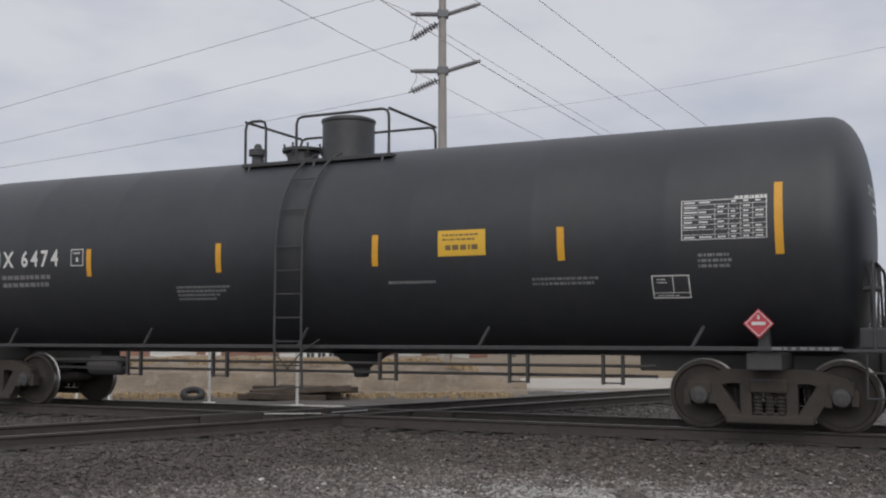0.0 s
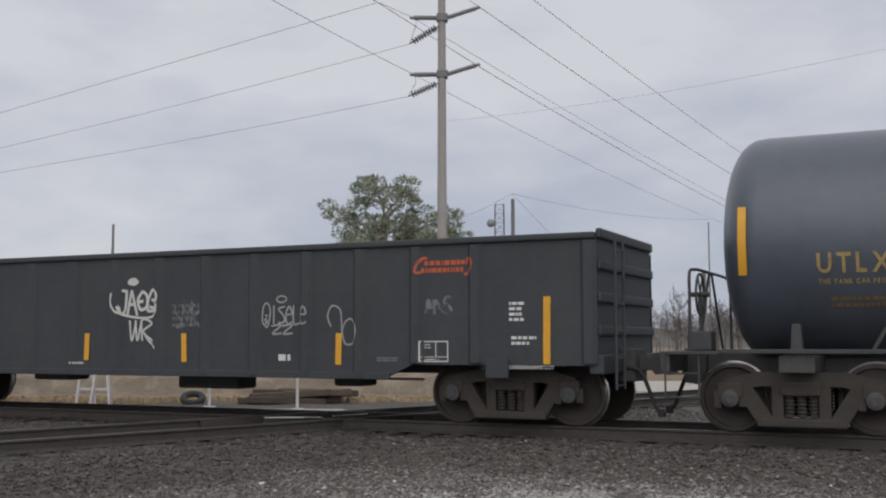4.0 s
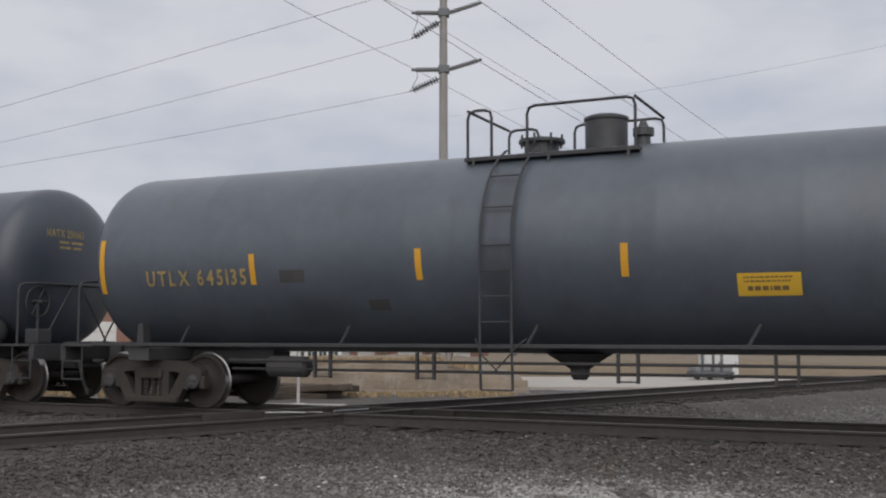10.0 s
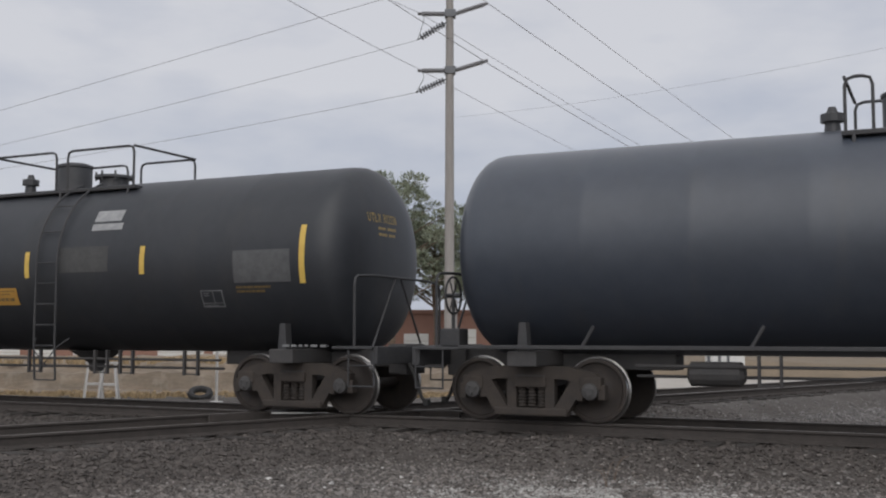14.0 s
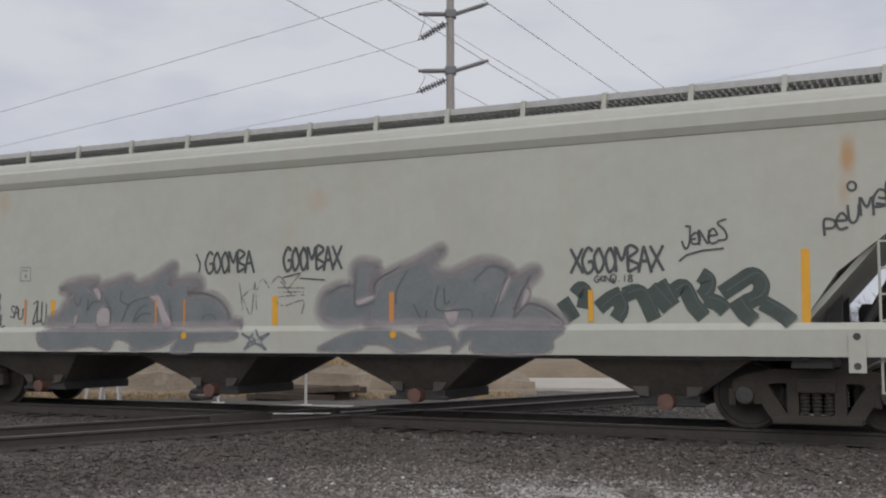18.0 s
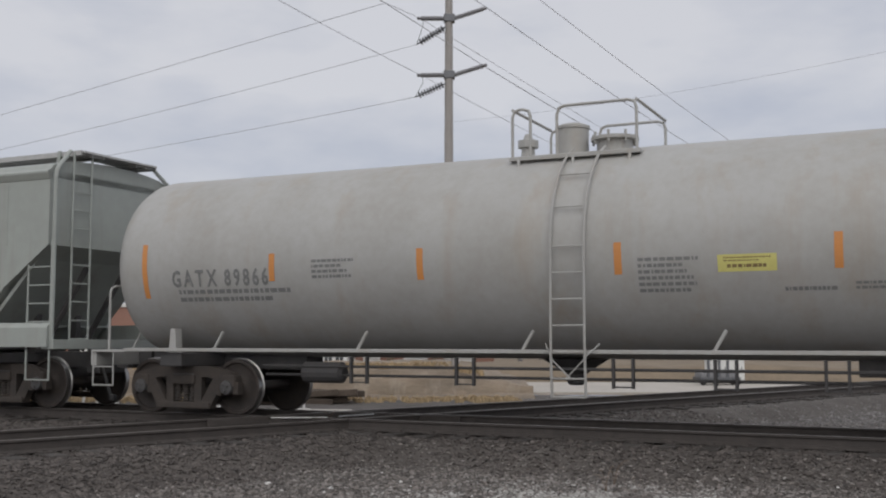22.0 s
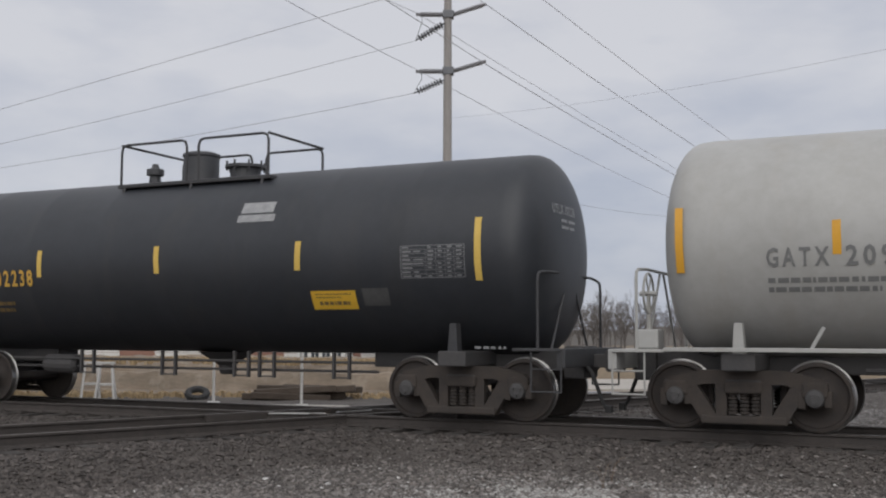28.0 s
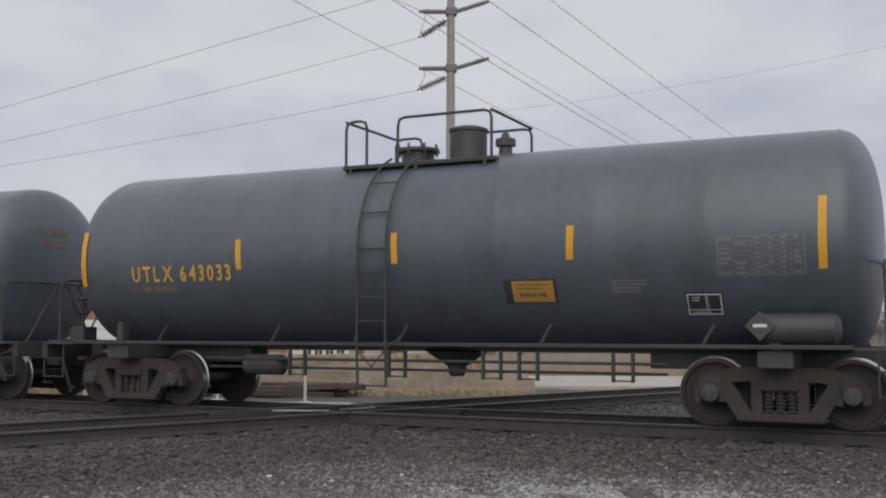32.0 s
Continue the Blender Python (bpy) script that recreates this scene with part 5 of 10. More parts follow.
def patch(car, x0, z0, x1, z1, mat, lift=0.004):
    bm = fresh()
    panel(bm, car, x0, z0, x1, z1, lift)
    tape = mat.startswith("strip")
    part("reflective_strip" if tape else "paint_patch", bm, mat, car.root)


def emblem(car, x0, z0, x1, z1, mat):
    """Two rows of plain bars between two swept strokes, in the emblem's colour."""
    bm = fresh()
    h, w = z1 - z0, x1 - x0
    at = lambda f, g: (x0 + w * f, z0 + h * g)
    ribbon(bm, car, curve_through([at(0.10, 0.16), at(0.0, 0.2), at(0.03, 0.62), at(0.12, 0.98), at(0.2, 1.0)]), h * 0.16, 0.006)
    ribbon(bm, car, curve_through([at(0.86, 0.02), at(0.93, 0.08), at(1.0, 0.55), at(0.98, 0.86), at(0.9, 0.9)]), h * 0.16, 0.006)
    bars(bm, car, x0 + w * 0.15, z0 + h * 0.56, x1 - w * 0.06, z0 + h * 0.86, 1, 5, 0.007, 0.9)
    bars(bm, car, x0 + w * 0.10, z0 + h * 0.14, x1 - w * 0.16, z0 + h * 0.44, 1, 8, 0.0075, 0.9)
    part("emblem", bm, mat, car.root)


def hazard_diamond(car, x, z, r, mat):
    """A placard board standing on its corner, on a short bracket."""
    y = car.skin(x, max(z, 1.2), 0.0)[1] - 0.02 if z > 1.5 else -1.5
    bm = fresh()
    prism(bm, [(x - r, z), (x, z - r), (x + r, z), (x, z + r)], y - 0.02, y - 0.005)
    ob = part("hazard_placard", bm, mat, car.root, "diamond hazard placard")
    bm = fresh()
    prism(bm, [(x - r * 0.45, z - 0.1 * r), (x + r * 0.45, z - 0.1 * r), (x + r * 0.45, z + 0.12 * r), (x - r * 0.45, z + 0.12 * r)], y - 0.026, y - 0.02)
    part("placard_band", bm, "letter", ob)
    if mat == "red":
        bm = fresh()
        for k in range(4):
            a, b = radians(90 * k), radians(90 * k + 90)
            rod(bm, (x + 0.84 * r * math.cos(a), y - 0.022, z + 0.84 * r * math.sin(a)), (x + 0.84 * r * math.cos(b), y - 0.022, z + 0.84 * r * math.sin(b)), 0.006, 4)
        rod(bm, (x, y - 0.022, z + 0.3 * r), (x, y - 0.022, z + 0.6 * r), 0.018, 5, 0.006)
        part("placard_border", bm, "letter", ob)


def blob(bm, car, x, z, rx, rz, seed, lift, wobble=1.0):
    rnd = random.Random(seed)
    n = 18
    ph = [rnd.uniform(0, 6.28) for _ in range(4)]
    mid = bm.verts.new(car.skin(x, z, lift))
    ring = []
    for k in range(n):
        a = 2 * math.pi * k / n
        q = 1 + wobble * (0.16 * math.sin(2 * a + ph[0]) + 0.12 * math.sin(3 * a + ph[1]) + 0.08 * math.sin(5 * a + ph[2]))
        ring.append(bm.verts.new(car.skin(x + rx * q * math.cos(a), z + rz * q * math.sin(a), lift)))
    for k in range(n):
        bm.faces.new((mid, ring[k], ring[(k + 1) % n]))


def round_mark(car, x0, z0, x1, z1, mat, lift=0.004):
    bm = fresh()
    blob(bm, car, (x0 + x1) / 2, (z0 + z1) / 2, (x1 - x0) / 2, (z1 - z0) / 2, 2, lift, 0.1)
    part("round_mark", bm, mat, car.root)


HANDWRITING = (
    ((0, 0), (0.5, 1), (1, 0), (0.7, 0.4), (0.2, 0.4)), ((1, 0.85), (0.5, 1), (0.1, 0.75), (0.5, 0.5), (0.9, 0.25), (0.5, 0), (0, 0.15)),
    ((0.5, 1), (0.05, 0.6), (0.4, 0), (0.95, 0.4), (0.5, 1)), ((0, 0), (0.05, 1), (0.9, 0), (1, 1)), ((0, 0), (0.15, 1), (0.5, 0.3), (0.85, 1), (1, 0)),
    ((1, 1), (0.1, 0.9), (0.5, 0.55), (0.05, 0.3), (0.3, 0), (1, 0.1)), ((0, 0), (0.05, 1), (0.9, 0.85), (0.2, 0.5), (1, 0)), ((0, 1), (0.3, 0), (0.5, 0.7), (0.75, 0), (1, 1)),
    ((0, 1), (0.1, 0), (0.9, 0.05), (0.95, 1)), ((0, 0.9), (0.95, 1), (0.1, 0), (1, 0.1)),
)


def curve_through(points, steps=5):
    out = []
    n = len(points)
    for i in range(n - 1):
        p0, p1, p2, p3 = points[max(0, i - 1)], points[i], points[i + 1], points[min(n - 1, i + 2)]
        for s in range(steps):
            t = s / steps
            out.append(tuple(0.5 * (2 * p1[k] + (p2[k] - p0[k]) * t + (2 * p0[k] - 5 * p1[k] + 4 * p2[k] - p3[k]) * t * t + (3 * p1[k] - p0[k] - 3 * p2[k] + p3[k]) * t ** 3) for k in (0, 1)))
    out.append(points[-1])
    return out


def written(bm, car, x0, z0, x1, z1, seed, count, w, lift):
    rnd = random.Random(seed)
    wide = (x1 - x0) / count
    for k in range(count):
        shape = rnd.choice(HANDWRITING)
        a = x0 + wide * (k - 0.08)
        lo, hi = z0 + (z1 - z0) * rnd.uniform(0, 0.18), z1 - (z1 - z0) * rnd.uniform(0, 0.2)
        tilt = rnd.uniform(-0.05, 0.25) * wide
        pts = [(a + px * wide * 1.05 + tilt * py, lo + (hi - lo) * py) for px, py in shape]
        ribbon(bm, car, curve_through(pts), w * rnd.uniform(0.85, 1.15), lift + k * 0.0004)


def scrawl(car, x0, z0, x1, z1, mat, seed, count, width):
    bm = fresh()
    written(bm, car, x0, z0, x1, z1, seed, count, max(0.016, width * 0.0055), 0.007)
    if count > 4:
        rnd = random.Random(seed + 500)
        ribbon(bm, car, curve_through([(x0, z0 - 0.02), ((x0 + x1) / 2, z0 + rnd.uniform(-0.08, 0.02)), (x1, z0 + rnd.uniform(-0.02, 0.06))]), max(0.012, width * 0.004), 0.0065)
    part("graffiti_tag", bm, mat, car.root)


def curl_tag(car, x0, z0, x1, z1, w, seed):
    """A looping sprayed signature with a spiral on top."""
    rnd = random.Random(seed)
    cx, rx, rz = (x0 + x1) / 2, (x1 - x0) / 2, (z1 - z0) / 2
    bm = fresh()
    hand_word(bm, car, rnd.choice(("CeA", "SeA", "eRA", "SAe")), x0 + 0.12 * rx, z0 + 0.4 * rz, x1 - 0.25 * rx, z0 + 1.25 * rz, w, 0.007, 0.95)
    ribbon(bm, car, [(cx - 0.2 * rx + rx * 0.42 * (1 - k / 60) * math.cos(k * 0.2 - 1.5), z1 - 0.35 * rz + rz * 0.36 * (1 - k / 60) * math.sin(k * 0.2 - 1.5)) for k in range(50)], w, 0.01)
    ribbon(bm, car, curve_through([(x0, z0 + 0.95 * rz), (x0 + 0.1 * rx, z0 + 0.45 * rz), (cx, z0 + 0.2 * rz), (x1 - 0.1 * rx, z0 + 0.1 * rz), (x1, z0 + 0.6 * rz), (x1 - 0.3 * rx, z0 + 0.9 * rz)]), w, 0.0085)
    part("graffiti_tag", bm, "spray_white", car.root)


def fill_shape(bm, car, outline_points, x0, z0, x1, z1, lift, step=0.014):
    """A painted area with any outline, given in parts of its box, laid on the side in narrow upright bands."""
    pts = [(x0 + (x1 - x0) * px, z0 + (z1 - z0) * pz) for px, pz in outline_points]
    lo, hi = min(p[0] for p in pts) + 1e-4, max(p[0] for p in pts) - 1e-4
    n = max(2, round((hi - lo) / step))

    def cuts(x):
        found = []
        for p, q in zip(pts, pts[1:] + pts[:1]):
            if (p[0] <= x) != (q[0] <= x):
                found.append(p[1] + (q[1] - p[1]) * (x - p[0]) / (q[0] - p[0]))
        return sorted(found)

    def column(x, heights):
        out = []
        for low, high in zip(heights[::2], heights[1::2]):
            edge = car.sill_top or low
            levels = [low, min(max(low, edge - 0.08), high), min(max(low, edge), high), high]
            out.append([bm.verts.new(car.skin(x, z, lift)) for z in levels])
        return out

    prev_x, prev = lo, column(lo, cuts(lo))
    for i in range(1, n + 1):
        x = lo + (hi - lo) * i / n
        heights = cuts(x)
        row = column(x, heights)
        left = prev if len(prev) == len(row) else column(prev_x, heights)
        for p, q in zip(left, row):
            for k in range(3):
                if q[k + 1].co.z - q[k].co.z > 1e-5 or p[k + 1].co.z - p[k].co.z > 1e-5:
                    bm.faces.new((p[k], q[k], q[k + 1], p[k + 1]))
        prev_x, prev = x, row
    for v in [v for v in bm.verts if not v.link_faces]:
        bm.verts.remove(v)
    bmesh.ops.remove_doubles(bm, verts=bm.verts[:], dist=0.0002)


def rounded(points, steps=4):
    """A closed outline with its corners eased."""
    n = len(points)
    out = curve_through([points[-1]] + list(points) + list(points[:2]), steps)
    return out[steps:steps * (n + 1)]


def sprayed_area(car, outline_points, x0, z0, x1, z1, mat, lift, parent=None, label="", halo="", wide=0.10, name="graffiti_piece"):
    """A sprayed area, with a thin soft edge of overspray where a halo paint is named."""
    shape = rounded(outline_points)
    bm = fresh()
    fill_shape(bm, car, shape, x0, z0, x1, z1, lift)
    ob = part(name, bm, mat, parent or car.root, label)
    if halo:
        line = [(x0 + (x1 - x0) * px, z0 + (z1 - z0) * pz) for px, pz in shape + shape[:1]]
        for k, share in enumerate((2.4, 1.8, 1.25, 0.75)):
            bm = fresh()
            ribbon(bm, car, line, wide * share, lift + 0.0006 + 0.0003 * k)
            part("overspray", bm, halo, parent or ob)
    return ob


def strokes(car, lines_, x0, z0, x1, z1, w, mat, lift, parent=None, name="graffiti_outline", label=""):
    """Brush strokes given in parts of a box."""
    bm = fresh()
    for k, line in enumerate(lines_):
        ribbon(bm, car, curve_through([(x0 + (x1 - x0) * px, z0 + (z1 - z0) * pz) for px, pz in line]), w, lift + 0.0003 * (k % 5))
    return part(name, bm, mat, parent or car.root, label)


def silver_pieces(car):
    label = "silver bubble-letter graffiti piece with soft edges"
    first = ((0.0, 0.16), (0.03, 0.31), (0.1, 0.33), (0.14, 0.42), (0.03, 0.62), (0.0, 0.80), (0.06, 0.97), (0.15, 0.99), (0.22, 0.93), (0.25, 0.83), (0.31, 0.92), (0.40, 0.90),
             (0.47, 0.99), (0.53, 0.91), (0.58, 0.99), (0.66, 0.95), (0.74, 1.0), (0.84, 0.93), (0.92, 0.80), (0.99, 0.68), (0.99, 0.54), (0.94, 0.46), (0.96, 0.02), (0.6, 0.0), (0.18, 0.02), (0.15, 0.14), (0.05, 0.10))
    ob = sprayed_area(car, first, -1.42, 0.70, 1.42, 2.22, "spray_silver", 0.005, None, label, "mist_silver", 0.06)
    strokes(car, (((0.1, 0.9), (0.06, 0.72), (0.16, 0.55), (0.17, 0.1)), ((0.3, 0.05), (0.28, 0.35), (0.34, 0.52), (0.42, 0.4), (0.42, 0.05)), ((0.36, 0.68), (0.45, 0.78), (0.5, 0.62)),
                  ((0.55, 0.9), (0.57, 0.6), (0.68, 0.52), (0.78, 0.6), (0.86, 0.5)), ((0.62, 0.05), (0.6, 0.3), (0.68, 0.42), (0.78, 0.28), (0.8, 0.05)), ((0.9, 0.45), (0.86, 0.2), (0.9, 0.04))),
            -1.42, 0.70, 1.42, 2.22, 0.028, "spray_edge", 0.008, ob)
    for shape in (((0.41, 0.88), (0.49, 0.75), (0.40, 0.62)), ((0.5, 0.66), (0.55, 0.56), (0.52, 0.68)), ((0.37, 0.45), (0.46, 0.45), (0.45, 0.40), (0.39, 0.41))):
        bm = fresh()
        fill_shape(bm, car, shape, -1.42, 0.70, 1.42, 2.22, 0.009)
        part("graffiti_gap", bm, "spray_dark", ob)
    second = ((0.02, 0.0), (0.1, 0.02), (0.1, 0.28), (0.0, 0.36), (0.0, 0.58), (0.05, 0.70), (0.12, 0.66), (0.2, 0.70), (0.26, 0.82), (0.34, 0.80), (0.42, 0.88), (0.54, 0.86), (0.58, 0.99), (0.66, 0.92),
              (0.74, 0.97), (0.84, 1.0), (0.92, 0.86), (0.93, 0.58), (0.99, 0.52), (0.93, 0.42), (1.0, 0.28), (1.0, 0.05), (0.5, 0.0))
    ob = sprayed_area(car, second, 3.12, 0.74, 5.0, 2.28, "spray_silver", 0.005, None, label, "mist_silver", 0.06)
    strokes(car, (((0.12, 0.68), (0.12, 0.4), (0.2, 0.1)), ((0.3, 0.78), (0.34, 0.6), (0.42, 0.5), (0.4, 0.3)), ((0.2, 0.3), (0.32, 0.36), (0.46, 0.25), (0.5, 0.08)), ((0.58, 0.8), (0.64, 0.9), (0.68, 0.75)),
                  ((0.66, 0.5), (0.75, 0.62), (0.85, 0.5), (0.8, 0.3), (0.9, 0.1)), ((0.86, 0.92), (0.97, 0.8), (0.95, 0.62))), 3.12, 0.74, 5.0, 2.28, 0.028, "spray_edge", 0.008, ob)


def slate_pieces(car):
    """Two slate pieces with lilac gaps that run down over the side sill, in the car's own metres."""
    first = ((-4.77, 1.4), (-4.68, 1.66), (-4.47, 1.92), (-4.45, 2), (-4.68, 2.02), (-4.51, 2.15), (-3.93, 2.21), (-3.86, 2.12), (-4.01, 2.04), (-3.87, 1.99), (-3.77, 1.89), (-3.75, 2.08), (-3.52, 2.15), (-3.16, 2.23), (-3, 2.11), (-2.69, 2.19), (-2.3, 2.4), (-2.2, 2.33), (-2.32, 2.06), (-2.18, 2.15), (-1.76, 2.18), (-1.65, 2.06), (-1.76, 1.97), (-1.95, 1.93), (-1.46, 1.89), (-1.2, 1.72), (-1.09, 1.52), (-1.11, 1.4))
    first_foot = ((-5.15, 1.24), (-5.07, 1.31), (-4.47, 1.34), (-3.56, 1.33), (-2.45, 1.34), (-1.69, 1.29), (-1.01, 1.31), (-0.9, 1.23), (-1.12, 1.16), (-1.69, 1.14), (-1.8, 0.99), (-2.22, 0.99), (-2.07, 1.21), (-2.38, 1.07), (-3, 0.99), (-3.08, 1.11), (-3.36, 1.18), (-3.56, 0.99), (-3.93, 1.07), (-4.68, 0.99), (-5.07, 1.07))
    second = ((0.84, 1.4), (0.61, 1.49), (0.56, 1.67), (0.65, 1.89), (0.9, 2), (1.15, 1.99), (1.14, 2.22), (1.26, 2.35), (1.59, 2.29), (1.5, 2.13), (1.44, 1.93), (1.5, 1.87), (1.55, 2.04), (1.66, 2.14), (2.03, 2.27), (2.24, 2.35), (2.59, 2.51), (2.64, 2.43), (2.48, 2.23), (2.73, 2.14), (2.93, 2.19), (3.2, 2.29), (3.47, 2.28), (3.7, 2.16), (3.73, 2.05), (4.02, 2.17), (4.1, 2.1), (3.92, 1.89), (3.79, 1.61), (3.95, 1.69), (4.18, 1.64), (4.49, 1.4), (4.11, 1.4), (3.2, 1.4), (2.17, 1.4), (1.43, 1.4), (1.44, 1.48), (1.18, 1.41))
    second_foot = ((0.61, 1.01), (0.69, 1.11), (1.07, 1.26), (1.41, 1.33), (1.88, 1.31), (2.24, 1.18), (2.38, 1.18), (2.27, 1.34), (2.73, 1.33), (2.93, 1.14), (3.07, 1.34), (4.43, 1.35), (4.34, 1.18), (4.21, 1), (3.17, 1), (3.12, 1.18), (2.83, 0.99), (2.76, 1.11), (2.03, 0.99), (1.74, 1.09), (1.44, 1.11), (1.22, 1.01))
    first_gaps = (((-3.84, 1.4), (-3.87, 1.58), (-3.75, 1.72), (-3.6, 1.69), (-3.56, 1.52), (-3.58, 1.4)),
             ((-2.73, 1.89), (-2.53, 1.9), (-2.38, 1.66), (-2.24, 1.4), (-2.43, 1.4), (-2.59, 1.75)),
             ((-4.41, 1.4), (-4.35, 1.59), (-4.28, 1.58), (-4.34, 1.4)),
             ((-3.97, 2.02), (-3.85, 2.06), (-3.77, 1.92), (-3.81, 1.83), (-3.89, 1.92)))
    second_gaps = (((2.66, 1.6), (2.88, 1.6), (2.85, 1.39), (2.74, 1.39)),
             ((1.2, 1.76), (1.48, 1.84), (1.5, 1.78), (1.26, 1.69)),
             ((3.48, 1.73), (3.66, 2.05), (3.7, 2.02), (3.53, 1.7)),
             ((3.83, 1.61), (3.92, 1.89), (3.99, 1.82), (3.91, 1.67)))
    first_marks = (((-4.37, 1.89), (-4.3, 1.75), (-4.2, 1.89)),
             ((-4.05, 1.86), (-4.08, 1.66), (-3.97, 1.8), (-3.75, 1.82)),
             ((-3.67, 1.85), (-3.56, 1.66), (-3.58, 1.43)),
             ((-3.32, 2), (-3.34, 1.83), (-3.16, 1.75)),
             ((-3.32, 1.46), (-3.16, 1.75), (-3, 1.83), (-2.75, 1.88)),
             ((-3.08, 1.43), (-2.96, 1.66), (-2.79, 1.75)),
             ((-3.04, 1.46), (-2.88, 1.6), (-2.69, 1.6)),
             ((-2.32, 1.83), (-2.26, 1.46)),
             ((-1.65, 1.4), (-1.63, 1.53), (-1.5, 1.58), (-1.39, 1.52), (-1.39, 1.4)),
             ((-1.99, 1.95), (-1.46, 1.88), (-1.16, 1.66), (-1.11, 1.43)))
    second_marks = (((0.65, 1.85), (0.99, 1.99), (1.16, 1.96)),
             ((1.2, 2.22), (1.18, 1.73), (1.26, 1.67), (1.52, 1.73)),
             ((1.52, 1.85), (1.55, 2.04), (1.95, 2.25)),
             ((1.88, 1.7), (1.9, 1.92), (2.1, 2.22)),
             ((2.17, 1.7), (2.34, 1.4), (2.38, 1.61)),
             ((2.57, 1.95), (2.55, 1.61), (3.07, 1.6), (3.07, 1.4)),
             ((2.66, 1.92), (2.68, 1.7), (2.76, 1.73)),
             ((3.33, 1.43), (3.43, 1.55), (3.63, 2.07)),
             ((3.73, 1.43), (3.79, 1.7), (3.99, 2.07)),
             ((3.76, 1.49), (3.95, 1.67), (4.21, 1.61), (4.46, 1.42)),
             ((3.13, 2.01), (3.4, 2.22), (3.66, 2.13)))
    for shape, foot, gaps, marks in ((first, first_foot, first_gaps, first_marks), (second, second_foot, second_gaps, second_marks)):
        ob = sprayed_area(car, shape, 0, 0, 1, 1, "spray_slate", 0.006, None, "slate grey graffiti piece with a lilac halo", "mist_lilac", 0.085)
        sprayed_area(car, foot, 0, 0, 1, 1, "spray_slate", 0.004, ob, "", "mist_lilac", 0.03, "graffiti_foot")
        for gap in gaps:
            sprayed_area(car, gap, 0, 0, 1, 1, "spray_pink", 0.009, ob, "", "mist_lilac", 0.02, "graffiti_gap")
        for mark in marks:
            strokes(car, (mark,), 0, 0, 1, 1, 0.026, "spray_shade", 0.0105, ob)


def green_piece(car):
    """Dark green bent block letters."""
    letters = (((4.45, 1.72), (4.62, 1.45)),
             ((4.63, 1.79), (4.71, 1.87), (4.78, 1.8), (4.75, 1.6)),
             ((4.96, 1.6), (5.11, 1.72), (5.28, 1.8)),
             ((5.2, 1.79), (5.28, 1.6), (5.2, 1.45)),
             ((5.31, 1.77), (5.54, 1.8), (5.72, 1.44)),
             ((5.67, 1.87), (5.92, 1.58)),
             ((5.79, 1.94), (5.97, 1.62)),
             ((5.95, 1.79), (6.11, 1.87), (6.23, 1.64), (6.37, 1.47)),
             ((6.33, 2.02), (6.43, 1.94), (6.4, 1.79), (6.33, 1.73)),
             ((6.38, 1.7), (6.54, 1.65), (6.65, 1.55)),
             ((6.6, 1.77), (6.8, 1.9), (6.99, 2), (7.1, 1.87), (7.04, 1.72), (6.89, 1.65)),
             ((6.77, 1.69), (6.87, 1.53), (7, 1.42)),
             ((7.1, 1.65), (7.3, 1.53), (7.46, 1.4)))
    ob = None
    for k, line in enumerate(letters):
        bm = fresh()
        ribbon(bm, car, curve_through(line), 0.205, 0.006 + 0.0004 * k)
        made = part("graffiti_letter" if ob else "graffiti_piece", bm, "spray_green", ob or car.root, "" if ob else "dark green bent block graffiti letters")
        ob = ob or made
        edge = [(px + 0.06, pz + 0.03) for px, pz in line]
        strokes(car, (edge,), 0, 0, 1, 1, 0.016, "spray_shade", 0.0115, ob)


